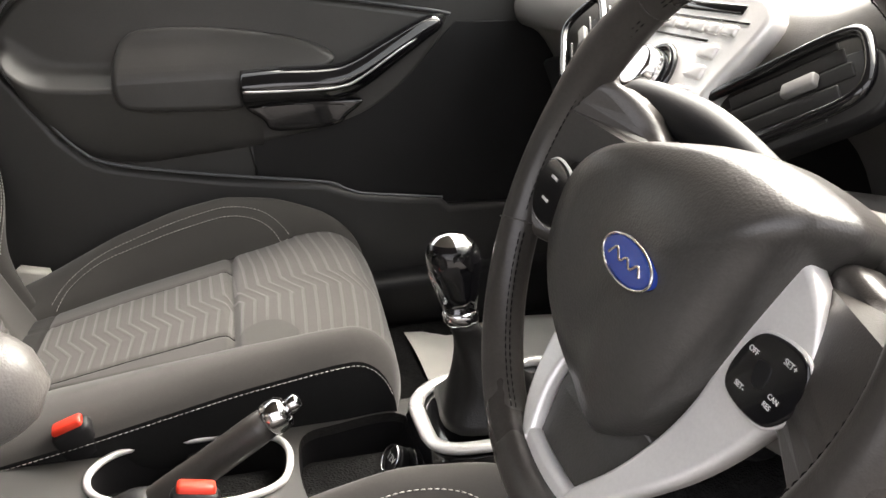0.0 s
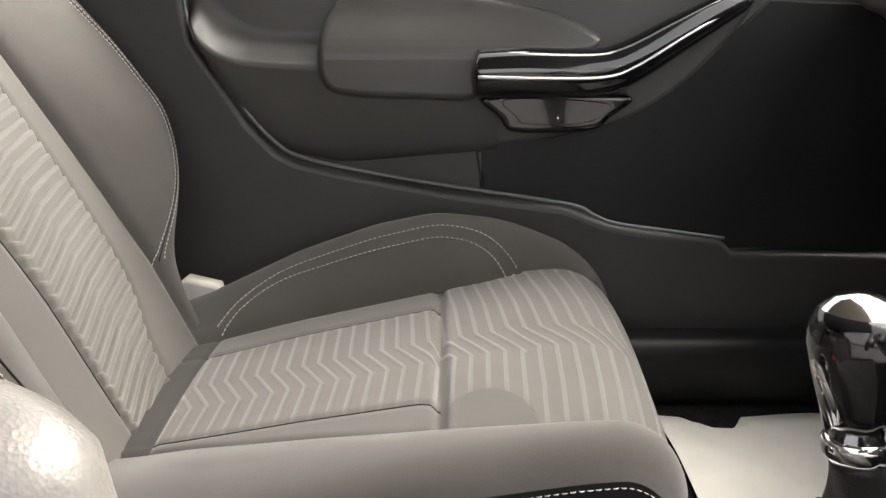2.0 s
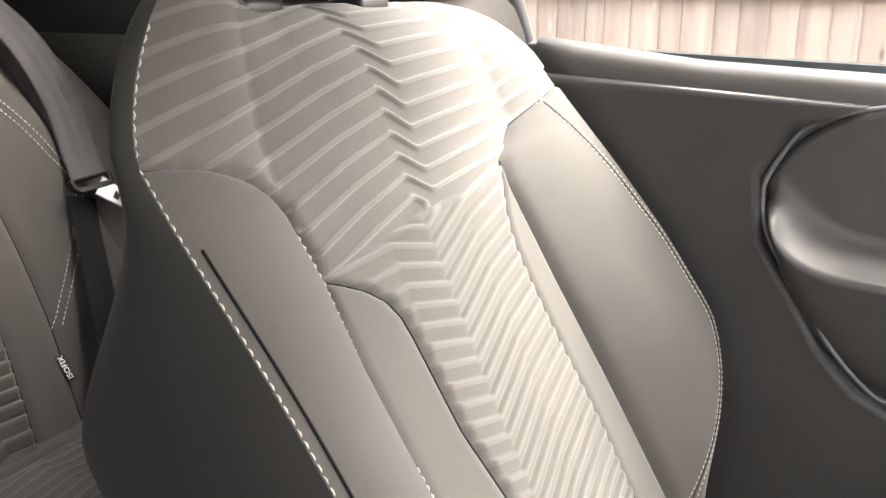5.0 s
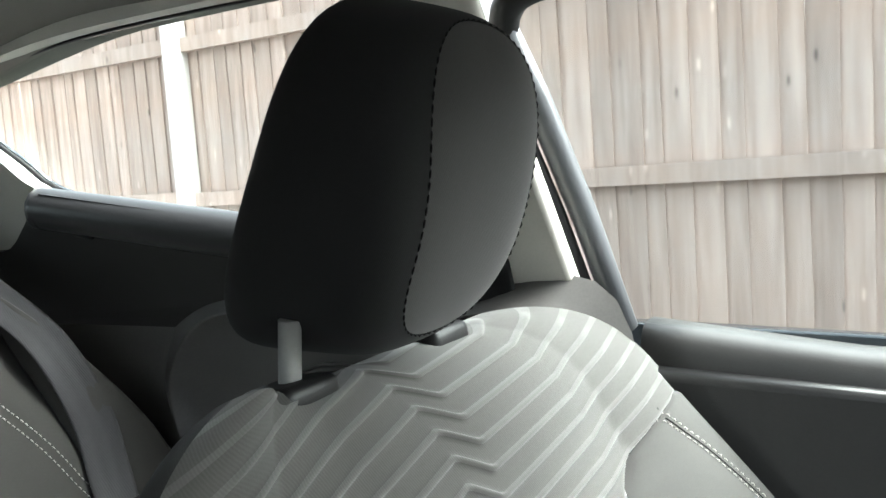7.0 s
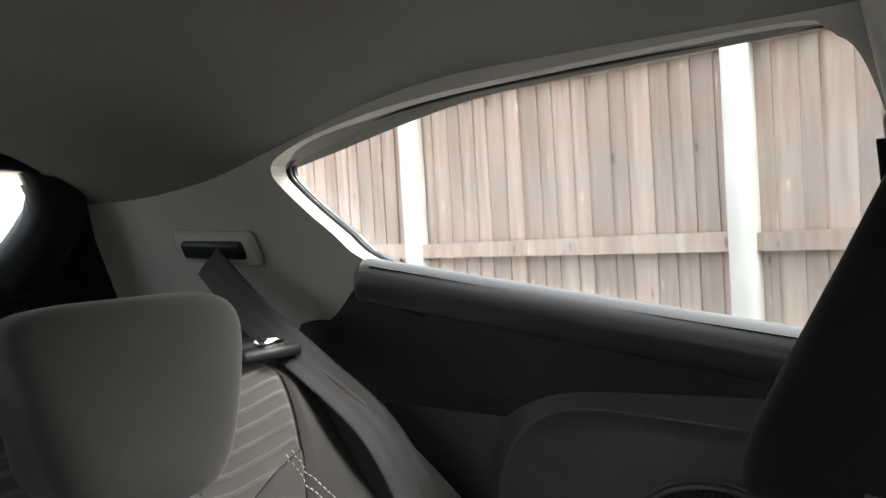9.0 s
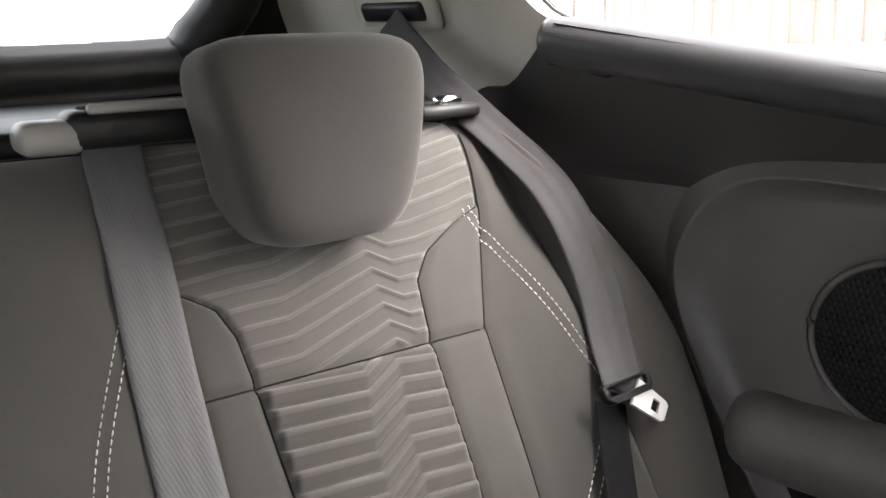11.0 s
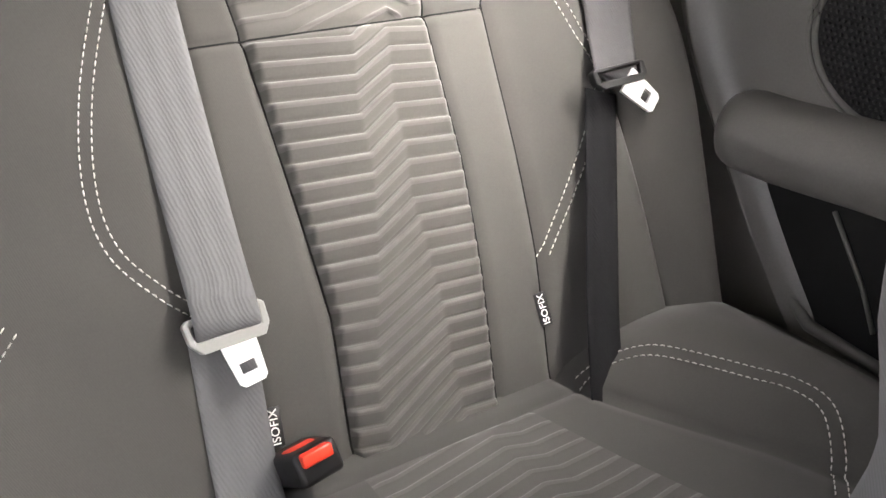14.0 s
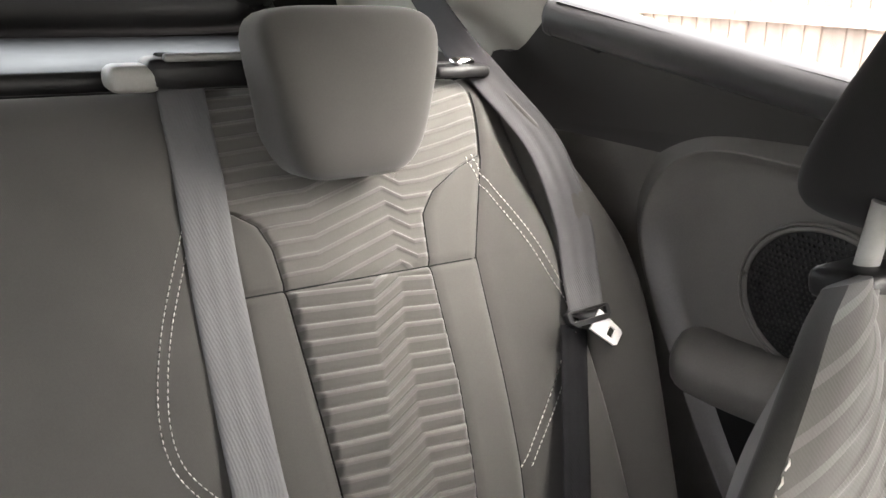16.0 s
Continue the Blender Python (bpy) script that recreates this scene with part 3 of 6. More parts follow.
    head = part("headrest", make_headrest(*dims, *shape, f0=seam_f), M_HEADSIDE, seat, "black cloth headrest with grey face")
    head.matrix_basis = pose(-0.652, 0.0, 0.992, 0, 17, 0)
    part("headrest_face", make_headrest(*dims, *shape, f1=seam_f), M_HEADFACE, head, "charcoal cloth face")
    seam = np.array([head_pt(*dims, t, seam_f(t), *shape) for t in np.linspace(0, 2 * math.pi, 120)])
    nn = seam - np.array([0.02, 0, 0])
    part("stitching", stitches(seam, nn, lift=0.001), M_DARKTHREAD, head)
    for y in (-0.0725, 0.0725):
        part("headrest_post", cyl(0.0062, 0.0062, 0.07, 20, m=pose(-0.684, y, 0.893, 0, 6, 0)), M_BELTPLASTIC, seat, "pale grey post")
        part("post_collar", rbox(0.036, 0.046, 0.017, 0.006, 3, pose(-0.684, y, 0.886, 0, -8, 0)), M_BLACK, seat, "black plastic collar")


def head_pt(w, hh, d, t, f, n=2.8, m=3.2, taper=0.16, droop=0.0):
    """A point on the headrest: t round the front outline, f from the front rim (0) to the back (1)."""
    ct, st = math.cos(t), math.sin(t)
    r = (abs(ct) ** n + abs(st) ** n) ** (-1 / n)
    k = (1 - abs(2 * f - 1) ** m) ** (1 / m) if 0 < f < 1 else 0.0
    x = d * (1 - 2 * f)
    tp = 1.0 - taper * (1 - st * r) / 2
    if x < 0:
        x *= 1.0 - 0.50 * st * r * k
    z = st * r * hh * k + droop * x * max(0.0, -st * r * k)
    return np.array([x - 0.012 * (st * r * k) ** 2, ct * r * w * k * tp, z])


def make_headrest(w, hh, d, *shape, f0=None, f1=None):
    rows = []
    for f in np.linspace(0.0, 1.0, 49):
        row = []
        for t in np.linspace(0, 2 * math.pi, 72, endpoint=False):
            a, b = f0(t) if f0 else 0.0, f1(t) if f1 else 1.0
            row.append(head_pt(w, hh, d, t, a + (b - a) * (0.5 - 0.5 * math.cos(math.pi * f)), *shape))
        rows.append(row)
    return fixed(ring_loft(rows, "headrest", cap=False))


# front cushion: e across, x ahead
C_SPLIT, C_REAR = -0.052, -0.322
C_OUT = soft_fn([(-0.46, 0.150), (-0.41, 0.156), (-0.326, 0.173), (-0.22, 0.186), (-0.05, 0.193), (0.0, 0.200), (0.05, 0.215), (0.16, 0.240)])
C_NEAR = soft_fn([(-0.46, -0.098), (-0.28, -0.112), (-0.163, -0.138), (-0.05, -0.172), (0.05, -0.195), (0.16, -0.205)])
C_INP = lerp_fn([(-0.46, 0.100), (-0.326, 0.104), (-0.21, 0.117), (-0.05, 0.121)])
C_INN = lerp_fn([(-0.46, -0.085), (-0.31, -0.092), (-0.18, -0.100), (-0.073, -0.112), (-0.05, -0.120)])
C_RISE = soft_fn([(-0.46, 0.012), (-0.34, 0.045), (-0.23, 0.074), (-0.13, 0.088), (-0.057, 0.087), (0.024, 0.066), (0.06, 0.048), (0.089, 0.034), (0.125, 0.020), (0.16, 0.012)])
C_BASE = soft_fn([(-0.45, 0.300), (-0.33, 0.315), (-0.05, 0.375), (0.06, 0.392), (0.16, 0.392)])


def cush_arc(x):
    """Inner edge of the dark half-round patch at the front of the cushion."""
    u = (x + 0.014) / 0.044
    return C_NEAR(x) + (-0.106 - C_NEAR(x)) * math.sqrt(max(0.0, 1 - u * u)) if abs(u) < 1 else C_NEAR(x)


def cush_z(e, x):
    z = C_BASE(x)
    out, near = C_OUT(x), C_NEAR(x)
    if e > out - 0.004:
        u = (e - out) / (0.247 - out)
        z += C_RISE(x) * math.sin(math.pi / 2 * min(1.0, max(0.0, u))) ** 0.85
        if e > 0.240:
            z -= 0.045 * (1 - math.sqrt(max(0.0, 1 - ((e - 0.240) / 0.0272) ** 2)))
    elif e < near:
        u = (near - e) / (0.263 + near)
        z += 0.020 * math.sin(math.pi * min(1.0, u)) * smoothstep(-0.46, -0.25, x) + 0.010 * u
        if e < -0.235:
            z -= 0.016 * (1 - math.sqrt(max(0.0, 1 - ((-e - 0.235) / 0.0322) ** 2)))
    else:
        z += 0.006 * math.sin(math.pi * (e - near) / (out - near))
    if x < 0.05:
        z -= 0.004 * bump_line(e - out, 0.004)
    z -= 0.0035 * bump_line(e - near, 0.004)
    z -= 0.010 * bump_line(x - C_SPLIT, 0.006) * smoothstep(near - 0.004, near + 0.004, e) * (1 - smoothstep(out - 0.006, out + 0.002, e))
    if x < C_SPLIT:
        for q in (C_INP(x), C_INN(x)):
            z -= 0.002 * bump_line(e - q, 0.003)
    z -= 0.002 * bump_line(x - C_REAR, 0.003) * (near < e < out)
    if x > 0.085:
        t = min(1.0, (x - 0.085) / 0.070)
        z -= 0.080 * (1 - math.sqrt(max(0.0, 1 - t * t)))
    return z


def cush_front(e):
    return 0.163 + 0.06 * e - 0.016 * (abs(e) / 0.267) ** 6


def cush_pt(e, x, lift=0.0):
    k = 1.0 - 0.03 * smoothstep(0.06, 0.155, x) - 0.03 * smoothstep(-0.2, -0.4, x)
    xx = x if x < 0.05 else 0.05 + (x - 0.05) * (cush_front(e) - 0.05) / 0.105
    return np.array([xx, e * k, cush_z(e, x) + lift])


ZIG_SEAT = lerp_fn([(-0.20, 0.010), (-0.12, 0.004), (-0.035, 0.0), (0.015, 0.026), (0.10, 0.030), (0.20, 0.040)])


def make_cushion(seat):
    xs = list(np.linspace(-0.44, 0.085, 150)) + list(np.linspace(0.087, 0.1549, 40))

    def strip(left, right, xs, cols):
        return grid([[cush_pt(left(x) + (right(x) - left(x)) * u, x) for u in np.linspace(0, 1, cols)] for x in xs], "cushion", True)

    part("cushion_bolster", strip(lambda x: -0.267, C_NEAR, xs, 26), M_CLOTH, seat, "charcoal cloth side bolster")
    part("cushion_bolster", strip(C_OUT, lambda x: 0.267, xs, 26), M_CLOTH, seat, "raised charcoal cloth side bolster")
    mid = [x for x in xs if C_REAR < x < C_SPLIT]
    mid = [C_REAR] + mid + [C_SPLIT]
    # dark cloth, with some of the shade under the backrest in its colour
    part("cushion_rear", strip(C_NEAR, C_OUT, [x for x in xs if x < C_REAR] + [C_REAR], 40), M_SEATSIDE, seat, "plain dark cloth below the backrest, partly darkened for shade")
    part("cushion_band", strip(C_NEAR, C_INN, mid, 10), M_CLOTH, seat)
    part("cushion_band", strip(C_INP, C_OUT, mid, 10), M_BAND, seat)
    flat = lambda e, h, r: cush_pt(e, h, 0.0010 * r)
    seat_zig = lambda e, h: -ZIG_SEAT(e)
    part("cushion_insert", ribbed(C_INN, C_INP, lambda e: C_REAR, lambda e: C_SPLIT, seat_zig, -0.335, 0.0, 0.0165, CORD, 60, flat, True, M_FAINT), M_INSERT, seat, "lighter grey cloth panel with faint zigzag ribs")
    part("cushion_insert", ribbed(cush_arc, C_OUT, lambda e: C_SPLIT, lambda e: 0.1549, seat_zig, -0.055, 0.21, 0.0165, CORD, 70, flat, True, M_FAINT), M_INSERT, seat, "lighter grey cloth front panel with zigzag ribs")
    part("cushion_patch", strip(C_NEAR, cush_arc, list(np.linspace(C_SPLIT, 0.03, 40)), 12), M_CLOTH, seat, "dark half-round cloth patch")
    S = []
    for x in xs:
        row = []
        for q, s in ((cush_pt(0.267, x), 1), (cush_pt(-0.267, x), -1)):
            col = [q + np.array([0.0, -s * 0.018 * k ** 2, (0.255 - q[2]) * k]) for k in np.linspace(0, 1, 8)]
            row += col if s > 0 else col[::-1]
        S.append(row)
    S = np.array(S)
    # black here is painted shade: the sides share the bolsters' cloth
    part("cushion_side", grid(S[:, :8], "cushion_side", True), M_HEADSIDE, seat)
    part("cushion_side", grid(S[:, 8:], "cushion_side", True), M_HEADSIDE, seat)
    top = [cush_pt(e, 0.1549) for e in np.linspace(-0.267, 0.267, 60)]
    P = [[q + np.array([-0.012 * k ** 2, 0, (0.255 - q[2]) * k]) for q in top] for k in np.linspace(0, 1, 8)]
    part("cushion_front", grid(P, "cushion_front", True), M_CLOTH, seat)
    part("seat_base", rbox(0.46, 0.46, 0.09, 0.015, 2, pose(-0.15, 0, 0.222)), M_BLACK, seat, "black seat frame and runners")
    for off in (0.0, 0.009):
        run = smooth_line([(0.176, -0.322), (0.196, -0.300), (0.210, -0.26), (0.214, -0.20), (0.216, -0.12), (0.218, -0.05), (0.216, -0.005), (0.206, 0.043)], 120)
        T = np.gradient(run, axis=0)
        T /= np.linalg.norm(T, axis=1)[:, None]
        run = run + np.stack([T[:, 1], -T[:, 0]], 1) * off
        C, N = normals_of(cush_pt, [tuple(q) for q in run])
        part("stitching", stitches(C, -N), M_THREAD, seat, "pale double stitching")
    C, N = normals_of(cush_pt, [(C_NEAR(x) - 0.004, x) for x in np.linspace(-0.20, 0.10, 100)])
    part("stitching", stitches(C, -N, r=0.0004, lift=0.0006), M_THREAD, seat, "fine pale stitching beside the seam")
    for fn, x0, x1 in ((C_OUT, -0.43, 0.05), (C_NEAR, -0.43, 0.10), (C_INP, C_REAR, C_SPLIT), (C_INN, C_REAR, C_SPLIT)):
        C, N = normals_of(cush_pt, [(fn(x), x) for x in np.linspace(x0, x1, 90)])
        part("seam", tube(C - N * 0.0003, 0.0008, 6), M_DARKTHREAD, seat)
    C = np.array([cush_pt(-0.267, x) + np.array([0, -0.002, -0.004]) for x in np.linspace(-0.36, 0.15, 90)])
    part("stitching", stitches(C, np.tile([0, -1, 0.2], (len(C), 1)), r=0.0005), M_THREAD, seat, "fine pale stitching below the edge")


SEAT_Y = 0.383
passenger_seat = thing("front_passenger_seat", "charcoal and grey cloth bucket seat with pale double stitching", "car seat", "front seats", at=(0, SEAT_Y, 0))
make_backrest(passenger_seat)
make_cushion(passenger_seat)
driver_seat = copy_thing(passenger_seat, pose(0.14, -SEAT_Y, -0.05))
driver_seat.name = "front_driver_seat"
tagged(driver_seat, "charcoal and grey cloth driver's seat with padded armrest beside it", "car seat")


# ---- setting ----
FLOOR = 0.185


def structure(name, me, material, label, category):
    return tagged(part(name, me, material), label, category, kind="structure")


ground = structure("ground", rbox(160, 160, 0.1, 0.001, 1, pose(0, 0, -0.32)), M_ASPHALT, "grey tarmac drive beneath and around the car", "ground")
floor = structure("floor", rbox(2.5, 1.30, 0.03, 0.004, 1, pose(-0.30, 0, FLOOR - 0.015)), M_CARPET, "black carpeted car floor", "floor")
tunnel = structure("floor_tunnel", rbox(1.9, 0.20, 0.10, 0.03, 3, pose(-0.35, 0.02, FLOOR + 0.04)), M_CARPET, "carpeted hump along the middle of the floor", "floor")


def glass_y(z):
    return 0.705 - 0.405 * (z - 0.841)


def side_y(x, z, inset=0.0):
    y = glass_y(z) if z > 0.841 else 0.705
    return y - inset - 0.075 * max(0.0, -0.70 - x)


def side_place(inset, sgn=1, flat=False):
    """Places (x, z, depth) on the inner face of the car's side; depth goes inwards."""
    return lambda a, b, d: (a, sgn * (side_y(a, b, inset) - d), b)


def fine_outline(pts, step=0.06):
    out = []
    for i in range(len(pts)):
        a, b = np.array(pts[i]), np.array(pts[(i + 1) % len(pts)])
        n = max(1, int(np.linalg.norm(b - a) / step))
        for k in range(n):
            out.append(tuple(a + (b - a) * k / n))
    return out


def round_outline(pts, n=60):
    return [tuple(p) for p in smooth_line(pts, n, closed=True)]


# roof lining, gently crowned
R = []
for x in np.linspace(0.30, -1.76, 70):
    row = []
    for u in np.linspace(-1, 1, 41):
        y = 0.575 * u * (1 - 0.08 * smoothstep(-1.1, -1.8, x))
        z = 1.165 + 0.055 * (1 - u * u) - 0.012 * smoothstep(-0.9, -1.8, x) - 0.05 * smoothstep(-0.1, 0.3, x)
        # coved down to the rear corner and the tailgate
        z -= 0.050 * smoothstep(0.62, 1.0, abs(u)) * smoothstep(-1.05, -1.50, x) + 0.008 * smoothstep(0.80, 1.0, abs(u)) * smoothstep(-0.6, -0.8, x)
        z -= 0.022 * smoothstep(-1.36, -1.66, x) * (1 - 0.6 * smoothstep(0.62, 1.0, abs(u)))
        row.append((x, y, z))
    R.append(row)
R = np.array(R)
top = R[::-1] + np.array([0, 0, 0.03])
lining = np.concatenate([R, top, R[:1]], axis=0)
ceiling = structure("ceiling", fixed(grid(lining, "ceiling")), M_HEADLINER, "pale grey cloth roof lining of the car", "ceiling")
roof_panel = structure("roof", fixed(grid(np.concatenate([R + np.array([0, 0, 0.035]), top + np.array([0, 0, 0.012]), R[:1] + np.array([0, 0, 0.035])], axis=0), "roof")), M_PAINT, "dark painted steel car roof", "roof")

QW = [(-1.245, 0.998), (-1.02, 0.962), (-0.80, 0.929), (-0.765, 0.935), (-0.750, 0.965), (-0.745, 1.04), (-0.755, 1.12), (-0.775, 1.150), (-0.82, 1.160), (-1.10, 1.156), (-1.25, 1.142), (-1.335, 1.124), (-1.360, 1.108), (-1.350, 1.086), (-1.305, 1.040)]
QW = round_outline(QW, 72)
for sgn, word in ((1, "left"), (-1, "right")):
    nm = "1" if sgn > 0 else "2"
    # rear quarter: upper pale trim round the window, dark trim below it
    outer = fine_outline([(-1.245, 0.960), (-1.33, 0.920), (-1.405, 0.905), (-1.43, 0.90), (-1.82, 0.88), (-1.77, 1.175), (-1.50, 1.18), (-0.71, 1.20), (-0.705, 0.88), (-0.765, 0.88), (-0.80, 0.905), (-1.02, 0.94)], 0.05)
    trim = holed_plate(outer, [QW], side_place(0.022, sgn), -0.02)
    structure("window_trim_" + nm, trim, M_CREAM, "pale grey plastic trim round the rear side window", "trim")
    low = fine_outline([(-1.245, 1.001), (-1.300, 0.962), (-1.322, 0.947), (-1.338, 0.939), (-1.355, 0.935), (-1.375, 0.936), (-1.392, 0.932), (-1.405, 0.918), (-1.44, 0.8412), (-0.655, 0.8412), (-0.665, 0.875), (-0.745, 0.895), (-0.76, 0.925), (-0.80, 0.935), (-1.02, 0.965)], 0.05)
    sidep = plate(low, side_place(0.018, sgn), 0.022)
    roll = [side_place(0.030, sgn)(x, z - 0.018, 0) for x, z in ((-1.255, 1.000), (-1.245, 1.000), (-1.02, 0.966), (-0.80, 0.934), (-0.745, 0.926))]
    structure("window_ledge_" + nm, tube(smooth_line(roll, 30), 0.024, 16), M_LEDGE, "rounded dark plastic ledge below the rear side window", "trim")
    lowp = plate(fine_outline([(-1.60, 0.28), (-1.60, 0.8408), (-0.655, 0.8408), (-0.64, 0.26)], 0.06), side_place(0.018, sgn), 0.022)
    structure("lower_side_panel_" + nm, lowp, M_SIDE, "dark grained plastic lower side panel beside the rear seat", "side panel")
    structure("side_panel_" + nm, sidep, M_PLASTIC, "dark grained plastic rear side panel below the window", "side panel")
    # outer skin with the window opening
    skin = holed_plate(fine_outline([(-2.0, 0.8415), (-2.0, 1.14), (-1.5, 1.175), (-0.71, 1.19), (-0.71, 0.8415)], 0.08), [QW], side_place(-0.010, sgn), -0.004)
    structure("body_side_" + nm, skin, M_PAINT, "dark painted rear body side of the car", "car body")
    structure("lower_body_side_" + nm, plate(fine_outline([(-2.0, 0.05), (-2.0, 0.840), (-0.66, 0.840), (-0.66, 0.05)], 0.2), side_place(-0.014, sgn), -0.012), M_PAINT, "dark painted lower body side of the car", "car body")
    pane = plate(QW, side_place(-0.004, sgn), -0.004)
    win = structure("window_" + nm, pane, M_GLASS, "fixed rear side window pane", "window")
    win.visible_shadow = False
    seal = tube([side_place(0.0, sgn)(a, b, -0.004) for a, b in QW], 0.0018, 8, closed=True)
    part("window_seal", seal, M_RUBBER, win, "black rubber seal")
    header = plate(fine_outline([(-0.725, 1.120), (-0.66, 1.138), (-0.45, 1.141), (-0.1, 1.133), (0.25, 1.092), (0.30, 1.09), (0.30, 1.150), (-0.1, 1.190), (-0.725, 1.190)], 0.05), side_place(0.012, sgn), 0.012, 0.004, 2)
    structure("roof_side_" + nm, header, M_HEADLINER, "pale grey roof lining edge above the front door", "trim")
    part_sill = rbox(1.60, 0.09, 0.10, 0.02, 3, pose(0.05, sgn * 0.665, 0.235))
    structure("door_sill_" + nm, part_sill, M_BLACK, "black plastic door sill", "sill")
    # pillar between the door and the rear window
    pil = fine_outline([(-0.725, 0.848), (-0.646, 0.843), (-0.692, 1.17), (-0.750, 1.17)], 0.05)
    pil_ob = plate(pil, side_place(0.030, sgn), 0.016, 0.006, 2)
    structure("pillar_" + nm, pil_ob, M_CREAM, "pale grey plastic pillar trim behind the front door", "pillar trim")
    low_pil = plate(fine_outline([(-0.80, 0.30), (-0.625, 0.30), (-0.650, 0.840), (-0.80, 0.846)], 0.06), side_place(0.03, sgn), 0.02, 0.006, 2)
    structure("lower_pillar_" + nm, low_pil, M_PLASTIC, "dark plastic lower pillar trim", "pillar trim")

# tailgate with its window
RG = [(-0.33, 0.965), (0.33, 0.965), (0.395, 0.995), (0.437, 1.045), (0.455, 1.095), (0.440, 1.145), (0.37, 1.178), (-0.37, 1.178), (-0.440, 1.145), (-0.455, 1.095), (-0.437, 1.045), (-0.395, 0.995)]


def gate_place(a, b, d):
    return (-1.86 + 0.45 * (b - 0.96) + d, a, b)


RG = round_outline(RG, 64)
gate = holed_plate([(-0.66, 0.1), (0.66, 0.1), (0.66, 0.9), (0.60, 1.25), (-0.60, 1.25), (-0.66, 0.9)], [RG], gate_place, 0.03)
tailgate = structure("tailgate", gate, M_BLACK, "dark plastic lined tailgate with rear window", "tailgate")
rim = tube([gate_place(a, b, 0.035) for a, b in RG], 0.040, 10, closed=True, flat=1.0)
part("window_surround", rim, M_BLACK, tailgate, "black surround of the rear window")
rp = structure("window_3", plate(RG, gate_place, -0.004), M_GLASS, "curved rear window pane", "window")
rp.visible_shadow = False
shelf = structure("parcel_shelf", rbox(0.44, 1.10, 0.022, 0.008, 2, pose(-1.575, 0, 0.915)), M_BLACK, "black carpeted parcel shelf behind the rear seats", "shelf")

# windscreen, bonnet side and front closure
ws = np.array([[(0.98 - 0.72 * v + 0.06 * (1 - u * u), 0.66 * u * (1 - 0.12 * v), 0.83 + 0.32 * v) for u in np.linspace(-1, 1, 15)] for v in np.linspace(0, 1, 8)])
wsg = structure("window_4", grid(np.concatenate([ws, ws[::-1] + np.array([0.005, 0, 0.004]), ws[:1]], axis=0)), M_GLASS, "curved windscreen pane", "window")
wsg.visible_shadow = False
for sgn, nm in ((1, "1"), (-1, "2")):
    ap = tube([(1.0, sgn * 0.665, 0.80), (0.62, sgn * 0.645, 0.985), (0.30, sgn * 0.60, 1.14)], [0.04, 0.036, 0.034], 12)
    structure("front_pillar_" + nm, ap, M_CREAM, "pale grey windscreen pillar trim", "pillar trim")
bulk = rbox(0.03, 1.38, 0.62, 0.005, 1, pose(1.0, 0, 0.50))
structure("bulkhead", bulk, M_CARPET, "carpeted front bulkhead behind the dashboard", "bulkhead")
footwell = rbox(0.30, 1.26, 0.03, 0.004, 1, pose(0.93, 0, 0.28, 0, -40, 0))
structure("footwell", footwell, M_CARPET, "black carpeted sloping footwell", "footwell")

# ---- front passenger door ----
door = tagged(new("door_1"), "closed front passenger door with dark grained trim and gloss black pull", "door", kind="structure")
door.location = (0, 0.70, 0.5)


def dpart(name, me, m, label="", parent=door):
    ob = part(name, me, m, parent, label)
    ob.matrix_parent_inverse = Matrix.Translation((0, -0.70, -0.5)) if parent is door else Matrix()
    return ob


def dplace(y0):
    return lambda a, b, d: (a, y0 - d, b)


base = [(-0.618, 0.27), (-0.612, 0.70), (-0.617, 0.845), (-0.45, 0.828), (0.0, 0.812), (0.62, 0.80), (0.66, 0.30), (0.5, 0.255), (-0.3, 0.255)]
dpart("inner_panel", plate(base, dplace(0.735), 0.018, 0.005, 2), M_BLACK, "black moulded door lining")
capm = []
for x in np.linspace(-0.617, 0.64, 30):
    zt = float(np.interp(x, [-0.617, -0.45, 0.0, 0.62], [0.850, 0.832, 0.815, 0.802]))
    ring = []
    for t in np.linspace(0, 2 * math.pi, 20, endpoint=False):
        yy = 0.722 + 0.030 * math.copysign(abs(math.cos(t)) ** 0.6, math.cos(t))
        zz = zt - 0.035 + 0.035 * math.copysign(abs(math.sin(t)) ** 0.7, math.sin(t))
        ring.append((x, yy, zz))
    capm.append(ring)
dpart("top_trim", ring_loft(capm), M_PLASTIC2, "dark grey soft plastic cap below the glass")
# upper lining behind the pod
dpart("upper_lining", plate([(-0.612, 0.34), (-0.612, 0.82), (0.64, 0.79), (0.64, 0.34)], dplace(0.722), 0.028, 0.006, 3), M_PLASTIC, "dark grained door lining")
dpart("pocket_back", plate([(0.0, 0.42), (0.0, 0.535), (0.10, 0.548), (0.22, 0.59), (0.30, 0.66), (0.36, 0.72), (0.63, 0.71), (0.63, 0.38)], dplace(0.70), 0.010, 0.002, 1), M_BLACK, "black door pocket and speaker area")
POD = [(0.346, 0.727), (0.30, 0.737), (0.045, 0.777), (-0.235, 0.801), (-0.283, 0.799), (-0.328, 0.779), (-0.363, 0.743), (-0.373, 0.711), (-0.345, 0.630), (-0.305, 0.570), (-0.262, 0.531), (-0.19, 0.512), (-0.10, 0.517), (-0.015, 0.527), (0.09, 0.542), (0.20, 0.572), (0.29, 0.640)]
podo = round_outline(POD, 80)
dpart("armrest_pod", plate(podo, dplace(0.722), 0.034, 0.010, 3), M_PLASTIC2, "raised grey plastic armrest surround")
